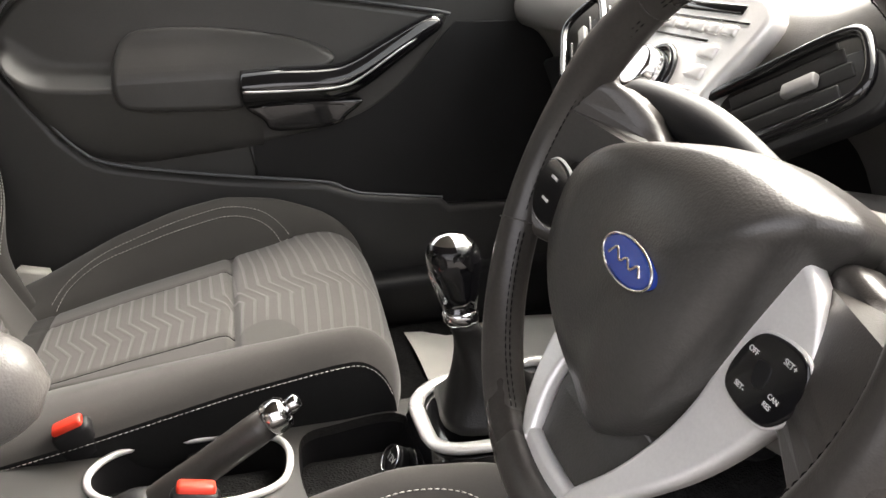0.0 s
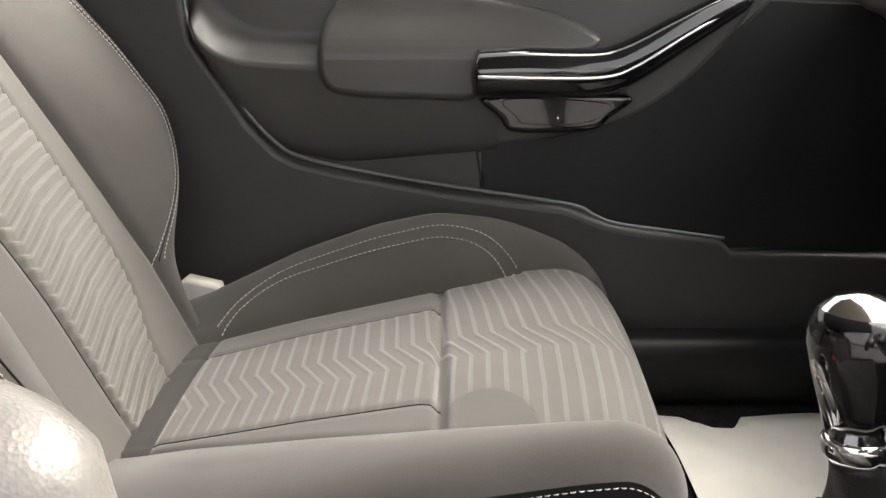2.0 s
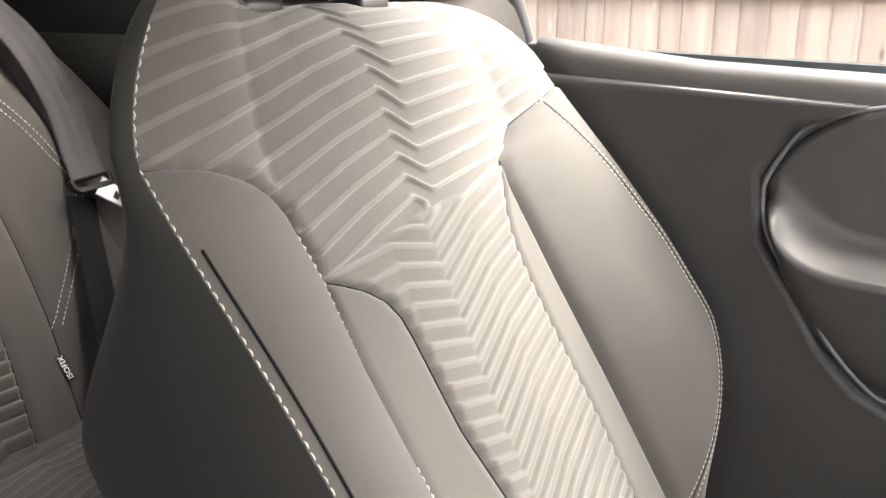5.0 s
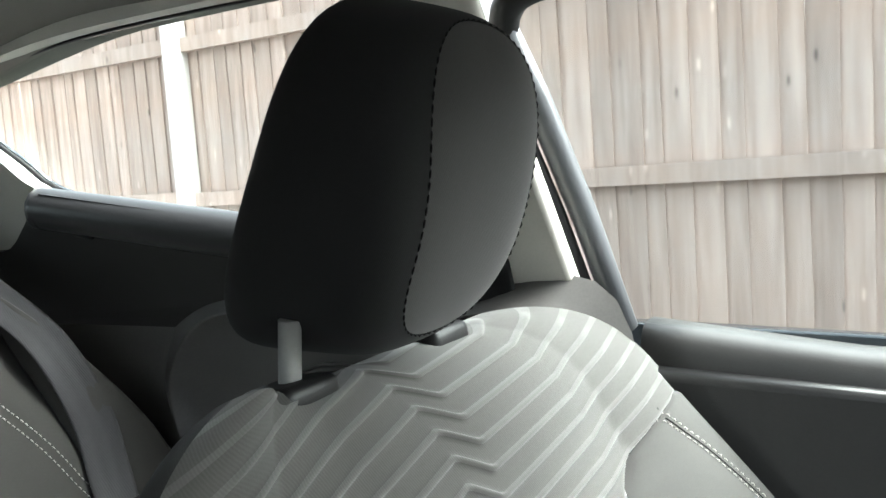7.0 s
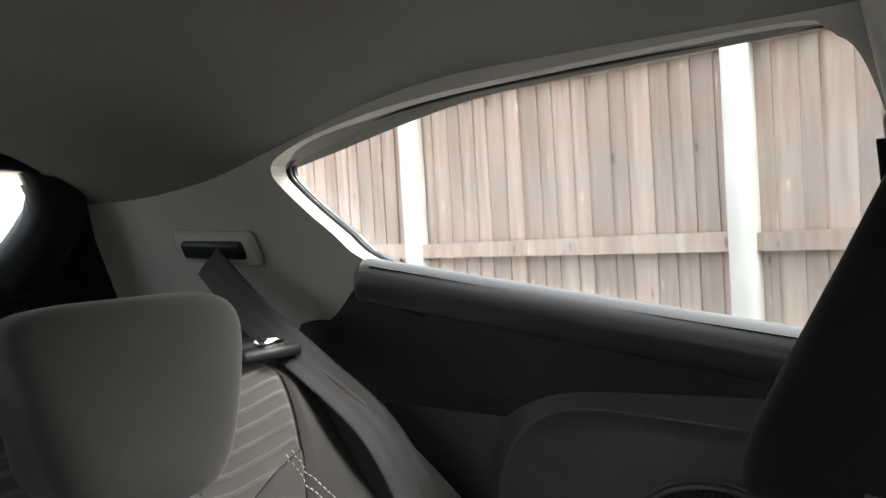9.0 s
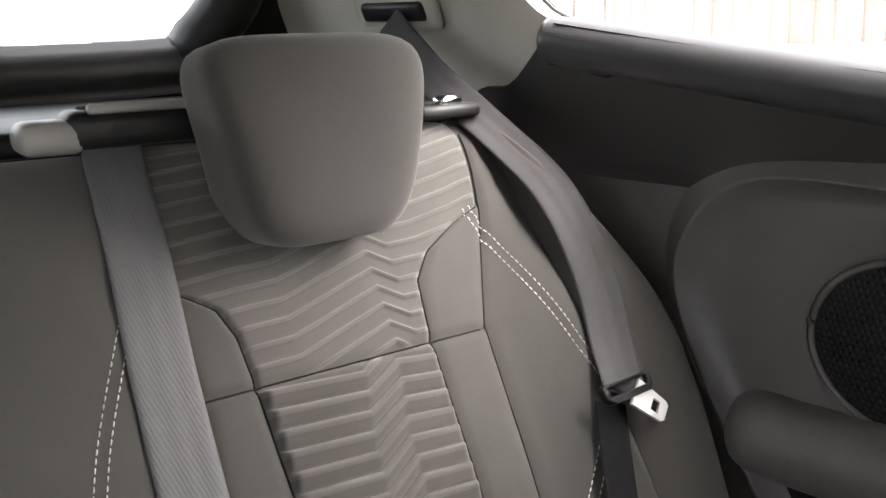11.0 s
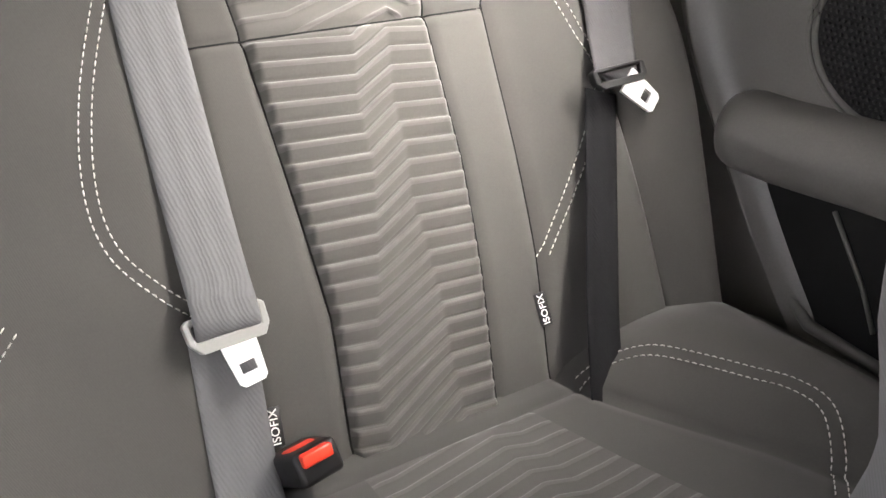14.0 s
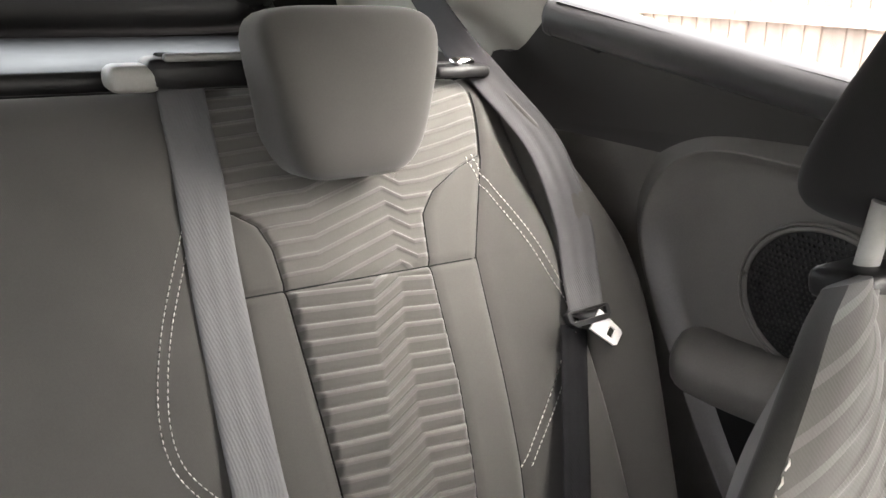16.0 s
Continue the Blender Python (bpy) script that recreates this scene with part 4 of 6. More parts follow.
# swelling below the ledge, hollow above it
P = []
EDGE = smooth_line([(-0.366, 0.700), (-0.350, 0.668), (-0.318, 0.648), (-0.26, 0.641), (-0.10, 0.636), (0.02, 0.632)], 40)
DOWN = smooth_line([(-0.352, 0.640), (-0.322, 0.590), (-0.275, 0.541), (-0.20, 0.520), (-0.10, 0.520), (0.02, 0.530)], 40)
UP = smooth_line([(-0.356, 0.735), (-0.330, 0.712), (-0.30, 0.690), (-0.25, 0.680), (-0.10, 0.68), (0.02, 0.68)], 40)
for k in range(40):
    e = EDGE[k]
    row = []
    for u in np.linspace(0, 1, 12):
        q = UP[k] + (e - UP[k]) * u
        row.append((q[0], 0.6875 - 0.036 * u ** 2.2 * smoothstep(0, 8, k + 2), q[1]))
    for u in np.linspace(0.06, 1, 16):
        q = e + (DOWN[k] - e) * u
        row.append((q[0], 0.6875 - 0.036 * smoothstep(0, 8, k + 2) * (1 - u) ** 0.6, q[1]))
    P.append(row)
dpart("armrest_ledge", fixed(grid(P)), M_PLASTIC2, "smooth swelling below the hollow of the armrest")
PAD = [(-0.206, 0.640), (-0.199, 0.685), (-0.178, 0.718), (-0.14, 0.728), (-0.054, 0.726), (0.04, 0.714), (0.100, 0.700), (0.145, 0.675), (0.12, 0.655), (0.03, 0.655), (-0.005, 0.635), (-0.010, 0.600), (-0.09, 0.599), (-0.165, 0.602), (-0.195, 0.612)]
pado = round_outline(PAD, 80)
dpart("armrest_pad", plate(pado, lambda a, b, d: (a, 0.695 - d * (0.45 + 0.75 * smoothstep(0.725, 0.645, b)), b), 0.042, 0.010, 5), M_PLASTIC2, "smooth grey padded armrest")
pull = smooth_line([(-0.006, 0.648, 0.631), (0.05, 0.640, 0.634), (0.13, 0.640, 0.634), (0.175, 0.643, 0.645), (0.24, 0.655, 0.680), (0.30, 0.668, 0.712), (0.328, 0.680, 0.722)], 40)
rr = np.interp(np.linspace(0, 1, 40), [0, 0.3, 0.5, 0.9, 1], [0.030, 0.030, 0.027, 0.016, 0.010])
dpart("door_pull", tube(pull, rr, 14, flat=1.0), M_GLOSS, "gloss black door pull")
line = smooth_line([(-0.008, 0.612, 0.630), (0.06, 0.608, 0.629), (0.14, 0.609, 0.630), (0.18, 0.616, 0.642), (0.25, 0.634, 0.682), (0.325, 0.664, 0.720)], 40)
dpart("pull_bead", tube(line, 0.0022, 6), M_STEEL, "thin bright bead")
cupo = [(0.004, 0.605), (0.022, 0.575), (0.043, 0.557), (0.135, 0.560), (0.160, 0.575), (0.180, 0.605)]
dpart("grab_cup", plate(round_outline(cupo, 40), dplace(0.69), 0.040, 0.008, 3), M_GLOSS, "gloss black grab recess")
cupi = [(0.03, 0.600), (0.042, 0.578), (0.055, 0.569), (0.13, 0.571), (0.155, 0.595)]
dpart("cup_lining", plate(round_outline(cupi, 40), dplace(0.65), 0.003, 0.001, 1), M_GLOSS)
LOW = [(-0.612, 0.265), (-0.612, 0.815), (-0.290, 0.800), (-0.345, 0.775), (-0.372, 0.730), (-0.362, 0.665), (-0.330, 0.618), (-0.298, 0.566), (-0.263, 0.529), (-0.236, 0.516), (-0.170, 0.501), (-0.037, 0.477), (0.115, 0.456), (0.150, 0.441), (0.178, 0.432), (0.24, 0.422), (0.323, 0.411), (0.341, 0.394), (0.64, 0.390), (0.62, 0.270), (0.2, 0.262)]
dpart("door_pocket", plate(LOW, dplace(0.722), 0.050, 0.012, 3), M_PLASTIC, "dark plastic door pocket panel")
rimc = smooth_line([(-0.235, 0.686, 0.806), (-0.288, 0.684, 0.797), (-0.323, 0.682, 0.787), (-0.344, 0.680, 0.773), (-0.359, 0.678, 0.749), (-0.371, 0.677, 0.715), (-0.360, 0.675, 0.668), (-0.328, 0.673, 0.623), (-0.295, 0.671, 0.572), (-0.261, 0.670, 0.537), (-0.236, 0.669, 0.523), (-0.170, 0.668, 0.507), (-0.037, 0.668, 0.484), (0.115, 0.668, 0.461), (0.150, 0.668, 0.446), (0.18, 0.668, 0.435), (0.25, 0.668, 0.425), (0.325, 0.668, 0.415)], 110)
# the rim's light line is painted with the paler grey
dpart("lining_rim", tube(rimc, 0.0026, 8), M_FRAME, "raised rim round the lining, paler for its highlight")
rimt = smooth_line([(-0.235, 0.686, 0.806), (-0.05, 0.688, 0.795), (0.045, 0.688, 0.782), (0.30, 0.688, 0.742), (0.35, 0.688, 0.732)], 30)
dpart("lining_rim", tube(rimt, 0.0028, 8), M_FRAME)
dpart("pocket_divider", rbox(0.008, 0.03, 0.055, 0.003, 2, pose(0.002, 0.705, 0.500, 0, -8, 0)), M_PLASTIC)
lat = round_outline([(0.06, 0.828), (0.10, 0.800), (0.18, 0.785), (0.30, 0.783), (0.345, 0.80), (0.33, 0.84), (0.20, 0.85)], 40)
bez = dpart("latch_bezel", plate(lat, dplace(0.70), 0.040, 0.008, 3), M_PLASTIC2, "grey bezel of the door release")
dpart("latch_lever", plate(round_outline([(0.10, 0.83), (0.12, 0.806), (0.18, 0.797), (0.24, 0.797), (0.25, 0.82), (0.2, 0.84)], 30), dplace(0.665), 0.012, 0.004, 2), M_CHROME, "bright metal door release")
spk = []
for k in np.linspace(0, 1, 10):
    spk.append([(0.42 + 0.075 * k * math.cos(t), 0.716 - 0.006 * (1 - k * k), 0.53 + 0.085 * k * math.sin(t)) for t in np.linspace(0, 2 * math.pi, 40)])
dpart("speaker_cover", fixed(grid(spk)), M_GRILLE)
# door window frame and glass
fr = [side_place(0.0)(x, z, 0.0) for x, z in ((-0.634, 0.845), (-0.650, 0.95), (-0.670, 1.05), (-0.685, 1.105))]
# frame bar coloured grey in place of the light on it
dpart("window_frame", tube(fr, 0.012, 10, up=(0, 1, 0)), M_FRAME, "dark window frame, coloured grey for its highlight")
fr2 = [side_place(0.012)(x - 0.018, z, 0.0) for x, z in ((-0.634, 0.845), (-0.650, 0.95), (-0.670, 1.05), (-0.685, 1.105))]
dpart("frame_seal", tube(fr2, 0.007, 8, up=(0, 1, 0)), M_RUBBER, "rubber door seal")
fr3 = [side_place(0.0)(x, z, 0.0) for x, z in ((-0.685, 1.105), (-0.678, 1.120), (-0.660, 1.130), (-0.62, 1.134), (-0.45, 1.134), (-0.1, 1.126), (0.25, 1.085), (0.60, 0.95), (0.85, 0.83))]
dpart("window_frame", tube(smooth_line(fr3, 30), 0.013, 8), M_BLACK)
gl = [(-0.622, 0.835), (-0.690, 1.14), (-0.1, 1.145), (0.25, 1.10), (0.60, 0.95), (0.85, 0.80)]
gp = dpart("glass", plate(gl, side_place(-0.006), -0.004), M_GLASS, "clear door glass")
gp.visible_shadow = False
dskin = [(-0.655, 0.05), (-0.655, 0.84), (0.95, 0.80), (0.95, 0.05)]
dpart("outer_skin", plate(dskin, lambda a, b, d: (a, 0.745 + d, b), 0.03, 0.006, 2), M_PAINT, "dark painted door skin")


# ---- rear bench ----
RB_O = np.array([-1.02, 0.0, 0.45])
RB_U = np.array([-0.519, 0.0, 0.855])
RB_N = np.array([0.855, 0.0, 0.519])
R_IL = lerp_fn([(-0.1, 0.198), (0.0, 0.196), (0.10, 0.206), (0.20, 0.203), (0.33, 0.199), (0.37, 0.196), (0.395, 0.186), (0.410, 0.165), (0.418, 0.140), (0.7, 0.140)])
R_IR = lerp_fn([(-0.1, 0.325), (0.0, 0.332), (0.10, 0.347), (0.20, 0.358), (0.33, 0.364), (0.385, 0.372), (0.41, 0.392), (0.432, 0.430), (0.445, 0.464), (0.53, 0.484), (0.7, 0.490)])
R_BL = lerp_fn([(-0.1, 0.120), (0.0, 0.130), (0.15, 0.140), (0.33, 0.156), (0.40, 0.150), (0.425, 0.140), (0.7, 0.138)])
R_BR = lerp_fn([(-0.1, 0.383), (0.0, 0.390), (0.10, 0.405), (0.20, 0.414), (0.33, 0.424), (0.44, 0.466), (0.53, 0.488), (0.7, 0.494)])
R_SEAM = 0.327


def rear_zig_low(y, h):
    k0 = float(np.interp(h, [0.035, 0.08, 0.12, 0.18, 0.21, 0.26, 0.31], [0.226, 0.238, 0.250, 0.266, 0.273, 0.276, 0.288]))
    wd = float(np.interp(h, [0.035, 0.08, 0.12, 0.18], [0.070, 0.062, 0.050, 0.033]))
    rise = float(np.interp(h, [0.035, 0.08, 0.12, 0.18, 0.31], [0.037, 0.031, 0.026, 0.021, 0.019]))
    return float(np.interp(y, [0.196, k0, k0 + wd, 0.36], [np.interp(h, [0.035, 0.12, 0.18, 0.31], [0.005, 0.004, 0.003, 0.006]), 0.0, rise, rise - 0.004]))


REAR_ZIG_TOP = lerp_fn([(0.10, -0.034), (0.168, -0.031), (0.204, -0.028), (0.24, -0.027), (0.328, 0.0), (0.35, -0.014), (0.38, -0.013), (0.427, -0.004), (0.49, 0.012)])


def rear_p(y, h):
    top = max(0.0, (h - 0.46) / 0.10)
    p = -0.055 * (1 - math.sqrt(max(0.0, 1 - min(1.0, top) ** 2)))
    p += 0.012 * math.exp(-((h - 0.14) / 0.16) ** 2)
    # outer bolster stands forward, the middle is plain and flat
    p += 0.030 * smoothstep(R_BR(h) - 0.005, 0.500, y) * (1 - smoothstep(0.30, 0.50, h))
    p -= 0.10 * smoothstep(0.505, 0.56, y)
    p += 0.014 * smoothstep(R_BL(h), R_BL(h) - 0.06, y) * (1 - smoothstep(0.44, 0.52, h))
    for s, d, w in ((R_BL(h), 0.004, 0.004), (R_BR(h), 0.0045, 0.004)):
        p -= d * bump_line(y - s, w)
    for s in (R_IL(h), R_IR(h)):
        p -= 0.0035 * bump_line(y - s, 0.003)
    if R_BL(h) < y < R_BR(h):
        p -= 0.0045 * bump_line(h - R_SEAM, 0.004)
    return p


def rear_pt(y, h, p=None):
    return RB_O + RB_U * h + RB_N * (rear_p(y, h) if p is None else p) + np.array([0, y, 0])


bench = thing("rear_bench", "charcoal cloth split rear seat back with grey zigzag ribbed panel", "car seat", at=(0, 0, 0))
hs = list(np.linspace(-0.05, 0.545, 190)) + list(np.linspace(0.547, 0.56, 6))
F = []
for h in hs:
    c = columns([-0.60, -0.05, R_BL(h), R_IL(h), R_IR(h), R_BR(h), 0.52, 0.565], [12, 22, 10, 20, 10, 16, 8])
    F.append([rear_pt(y, h) for y in c])
F = np.array(F)
i = np.cumsum([0, 12, 22, 10, 20, 10, 16, 8])
part("middle_panel", grid(F[:, i[0]:i[2] + 1]), M_CLOTH, bench, "plain charcoal cloth middle section")
part("band", grid(F[:, i[2]:i[3] + 1]), M_CLOTH, bench)
# the pleats' highlight is painted by the paler crest cloth
low_rib = ribbed(R_IL, R_IR, lambda y: -0.05, lambda y: R_SEAM, rear_zig_low, -0.105, 0.36, 0.0163, PLEAT, 80, lambda y, h, r: rear_pt(y, h, rear_p(y, h) + 0.0078 * r), line=M_CREST, crest=1.7)
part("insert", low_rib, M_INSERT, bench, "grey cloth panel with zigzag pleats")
top_rib = ribbed(R_IL, R_IR, lambda y: R_SEAM, lambda y: 0.56, lambda y, h: REAR_ZIG_TOP(y), 0.32, 0.61, 0.0165, CORD, 110, lambda y, h, r: rear_pt(y, h, rear_p(y, h) + 0.0028 * r), line=M_CREST)
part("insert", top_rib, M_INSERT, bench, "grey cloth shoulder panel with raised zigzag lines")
part("band", grid(F[:, i[4]:i[5] + 1]), M_CLOTH, bench)
part("bolster", grid(F[:, i[5]:i[7] + 1]), M_CLOTH, bench, "plain charcoal cloth outer bolster")
rear = np.array([[rear_pt(y, h, -0.075 - 0.02 * math.sqrt(max(0, 1 - max(0, (h - 0.46) / 0.1) ** 2))) for y in np.linspace(0.565, -0.60, 12)] for h in hs])
part("back_board", grid(np.concatenate([F[:, -1:], rear, F[:, :1]], axis=1)), M_CARPET, bench, "black carpeted back")


def rear_stitch(pts, off):
    P = smooth_line(pts, 140)
    T = np.gradient(P, axis=0)
    T /= np.linalg.norm(T, axis=1)[:, None]
    Q = P + np.stack([-T[:, 1], T[:, 0]], 1) * off
    C, N = normals_of(rear_pt, [tuple(q) for q in Q])
    part("stitching", stitches(C, N), M_THREAD, bench, "pale double stitching")


for off in (-0.0042, 0.0042):
    rear_stitch([(0.135, 0.44), (0.105, 0.375), (0.075, 0.30), (0.060, 0.235), (0.063, 0.19), (0.085, 0.155), (0.112, 0.128), (0.140, 0.10)], off)
    rear_stitch([(0.448, 0.445), (0.472, 0.37), (0.492, 0.29), (0.502, 0.245), (0.480, 0.20), (0.445, 0.145), (0.408, 0.095)], off)
for off in (-0.0042, 0.0042):
    rear_stitch([(-0.01, 0.155), (-0.03, 0.135), (-0.05, 0.12)], off)

for fn, h1 in ((R_IL, 0.418), (R_IR, 0.445), (R_BL, 0.53), (R_BR, 0.53)):
    C, N = normals_of(rear_pt, [(fn(h), h) for h in np.linspace(-0.04, h1, 120)])
    part("seam", tube(C + N * 0.0004, 0.0010, 6), M_DARKTHREAD, bench)
C, N = normals_of(rear_pt, [(y, R_SEAM) for y in np.linspace(R_BL(R_SEAM), R_BR(R_SEAM), 60)])
part("seam", tube(C + N * 0.0004, 0.0010, 6), M_DARKTHREAD, bench)

rear_cush = thing("rear_bench_cushion", "charcoal cloth rear seat cushion with grey ribbed middle and pale stitching", "car seat")


RC_SEAM = soft_fn([(-1.12, 0.380), (-1.046, 0.386), (-0.988, 0.396), (-0.951, 0.410), (-0.833, 0.472), (-0.70, 0.515), (-0.56, 0.540)])
RC_IN = lerp_fn([(-1.12, 0.338), (-0.99, 0.342), (-0.897, 0.366), (-0.80, 0.396), (-0.56, 0.450)])
RC_REAR = -0.985


def rc_z(y, x):
    z = float(np.interp(x, [-1.15, -1.0, -0.62, -0.55], [0.435, 0.447, 0.475, 0.46]))
    q = RC_SEAM(x)
    z += 0.050 * math.sin(math.pi / 2 * min(1.0, max(0.0, (y - q) / 0.105))) ** 0.9 * smoothstep(-1.10, -0.96, x)
    z -= 0.035 * smoothstep(0.535, 0.60, y)
    z -= 0.004 * bump_line(y - q, 0.004)
    z -= 0.0025 * bump_line(x - RC_REAR, 0.004) * smoothstep(0.12, 0.14, y) * (1 - smoothstep(q - 0.01, q + 0.005, y))
    return z


def rc_pt(y, x):
    return np.array([x, y, rc_z(y, x)])


xs = sorted(list(np.linspace(-1.12, -0.56, 120)) + [RC_REAR])
F = []
for x in xs:
    c = columns([-0.58, 0.12, 0.19, RC_IN(x), RC_SEAM(x), 0.545, 0.60], [14, 8, 16, 8, 22, 10])
    F.append([rc_pt(y, x) for y in c])
F = np.array(F)
i = np.cumsum([0, 14, 8, 16, 8, 22, 10])
part("cushion", grid(F[:, i[0]:i[2] + 1], flip=True), M_CLOTH, rear_cush, "plain charcoal cloth")
part("rear_band", grid(F[:xs.index(RC_REAR) + 1, i[2]:i[3] + 1], flip=True), M_CLOTH, rear_cush, "plain charcoal cloth")
rc_rib = ribbed(lambda x: 0.19, RC_IN, lambda y: RC_REAR, lambda y: -0.56, lambda y, x: -0.6 * REAR_ZIG_TOP(y + 0.03), -1.02, -0.54, 0.0165, CORD, 50, lambda y, x, r: rc_pt(y, x) + np.array([0, 0, 0.0016 * r]), True, M_CREST)
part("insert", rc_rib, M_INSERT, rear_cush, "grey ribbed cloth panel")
part("bolster", grid(F[:, i[3]:i[6] + 1], flip=True), M_CLOTH, rear_cush, "plain charcoal cloth")
fr = np.array([[q + np.array([0.03 * math.sin(k * math.pi / 2), 0, (0.26 - q[2]) * k]) for q in F[-1]] for k in np.linspace(0, 1, 10)])
part("front_face", grid(fr, flip=True), M_CLOTH, rear_cush)
part("cushion_base", rbox(0.50, 1.16, 0.22, 0.01, 1, pose(-0.85, 0.0, 0.30)), M_CARPET, rear_cush)
for off in (-0.0045, 0.0045):
    P = smooth_line([(0.400, -0.990), (0.424, -0.984), (0.452, -0.962), (0.474, -0.925), (0.492, -0.890), (0.507, -0.860), (0.510, -0.830), (0.490, -0.800), (0.462, -0.775)], 140)
    T = np.gradient(P, axis=0)
    T /= np.linalg.norm(T, axis=1)[:, None]
    Q = P + np.stack([-T[:, 1], T[:, 0]], 1) * off
    C, N = normals_of(lambda y, x: rc_pt(y, x), [tuple(q) for q in Q])
    part("stitching", stitches(C, -N), M_THREAD, rear_cush, "pale double stitching")

# side filler between the seat back and the side panel
fill = thing("rear_side_bolster", "plain charcoal cloth side bolster beside the rear seat back", "seat bolster")
FILL_OUT = soft_fn([(-0.08, 0.540), (0.023, 0.560), (0.117, 0.583), (0.20, 0.602), (0.26, 0.607), (0.31, 0.598), (0.361, 0.575), (0.426, 0.545), (0.49, 0.522), (0.56, 0.512)])
rows = []
for h in np.linspace(-0.08, 0.565, 54):
    c0 = RB_O + RB_U * h
    k = math.sqrt(max(0.0, 1 - max(0.0, (h - 0.30) / 0.266) ** 2.2))
    row = []
    for u in np.linspace(0, 1, 24):
        y = 0.510 + (FILL_OUT(h) - 0.510) * u
        swell = 0.030 + 0.035 * math.sin(math.pi * min(1.0, u * 0.62 + 0.02)) ** 0.8 - 0.03 * max(0.0, u - 0.8) / 0.2
        row.append(c0 + RB_N * (swell * k - 0.075 * (1 - k)) + np.array([0, y, 0]))
    for u in np.linspace(1, 0, 6):
        row.append(c0 - RB_N * 0.10 + np.array([0, 0.505 + (FILL_OUT(h) - 0.505) * u, 0]))
    rows.append(row)
part("pad", ring_loft(rows), M_CLOTH, fill)
edge = [r[22] + RB_N * 0.0006 for r in rows[:48]]
part("piping", tube(edge, 0.0016, 6), M_CLOTH, fill, "piping along the bolster")

rhead = thing("rear_headrest", "dark grey cloth rear headrest on top of the seat back", "headrest", at=(-1.236, 0.284, 0.911))
rhead.rotation_euler = (0, radians(-6), 0)
part("pad", make_headrest(0.104, 0.084, 0.052, 5.0, 6.0, 0.36, f1=lambda t: 0.30), M_CLOTH, rhead)
part("back_cover", make_headrest(0.104, 0.084, 0.052, 5.0, 6.0, 0.36, f0=lambda t: 0.30), M_CLOTH, rhead)
knob = thing("seat_release", "black and bright seat back release on the seat's shoulder", "release knob", at=(-1.318, 0.475, 0.918))
part("bezel", rbox(0.030, 0.075, 0.014, 0.005, 2), M_BLACK, knob)
part("button", rbox(0.018, 0.030, 0.012, 0.005, 2, Matrix.Translation((0, 0.004, 0.010))), M_CHROME, knob)


# ---- seat belts ----
def strap(pts, normals, w, name="webbing", n=90, th=0.0012):
    C = smooth_line(pts, n)
    Nn = smooth_line(normals, n)
    T = np.gradient(C, axis=0)
    rows = []
    for c, nn, t in zip(C, Nn, T):
        t = t / np.linalg.norm(t)
        nn = nn - t * (nn @ t)
        nn = nn / np.linalg.norm(nn)
        s = np.cross(t, nn)
        prof = []
        for u in np.linspace(-1, 1, 13):
            prof.append(c + s * w / 2 * u + nn * (th * (0.5 + 0.25 * math.cos(u * 3 * math.pi))))
        for u in (1, -1):
            prof.append(c + s * w / 2 * u - nn * th * 0.5)
        rows.append(prof)
    return ring_loft(rows, name)


def buckle_tongue(owner, m, metal=M_STEEL, plastic=M_BELTPLASTIC, tilt=0.0, high=1.0):
    """A slotted grip and, swung by tilt degrees under it, the steel tongue."""
    frame_o = [(-0.030, 0.011), (-0.026, 0.014), (0.026, 0.014), (0.030, 0.011), (0.030, -0.004), (0.025, -0.012), (-0.022, -0.012), (-0.029, -0.003)]
    slot = [(-0.0245, 0.009), (0.0245, 0.009), (0.0235, -0.003), (-0.0235, -0.003)]
    v = [(a, b * high) for a, b in fine_outline(frame_o, 0.01)]
    ob = part("tongue_grip", holed_plate(v, [[(a, b * high) for a, b in slot]], lambda a, b, d: (a, b, d - 0.004), 0.009), plastic, owner, "moulded plastic grip")
    ob.matrix_basis = m
    bev = ob.modifiers.new("bevel", "BEVEL")
    bev.width, bev.segments, bev.limit_method = 0.0015, 2, "ANGLE"
    tip = holed_plate([(-0.0135, -0.006), (0.0135, -0.006), (0.0125, -0.020), (0.0105, -0.040), (0.0075, -0.043), (-0.0075, -0.043), (-0.0105, -0.040), (-0.0125, -0.020)], [[(-0.006, -0.026), (0.006, -0.026), (0.006, -0.034), (-0.006, -0.034)]], lambda a, b, d: (a, b, d), 0.0028)
    o2 = part("tongue_plate", tip, metal, owner, "steel tongue, coloured near white for glare")
    o2.matrix_basis = m @ pose(0.003, 0, 0, 0, 0, tilt)


def on_back(y, h, off):
    return tuple(RB_O + RB_U * h + RB_N * (rear_p(y, h) + off) + np.array([0, y, 0]))


def on_plane(y, h, p):
    return tuple(RB_O + RB_U * h + RB_N * p + np.array([0, y, 0]))


belt = thing("centre_seat_belt", "dark grey webbing belt with pale grip and steel tongue, coloured near white for glare", "seat belt", "rear seat belts")
pts = [(-1.36, 0.148, 0.930), (-1.318, 0.147, 0.945), on_back(0.143, 0.545, 0.020), on_back(0.137, 0.45, 0.012), on_back(0.130, 0.35, 0.010), on_back(0.127, 0.25, 0.010), on_back(0.124, 0.165, 0.016), on_back(0.122, 0.135, 0.026), on_back(0.121, 0.117, 0.026), on_back(0.121, 0.110, 0.014)]
nrm = [(0, 0, 1), (0.5, 0, 0.8), (0.8, 0, 0.6)] + [tuple(RB_N)] * 7
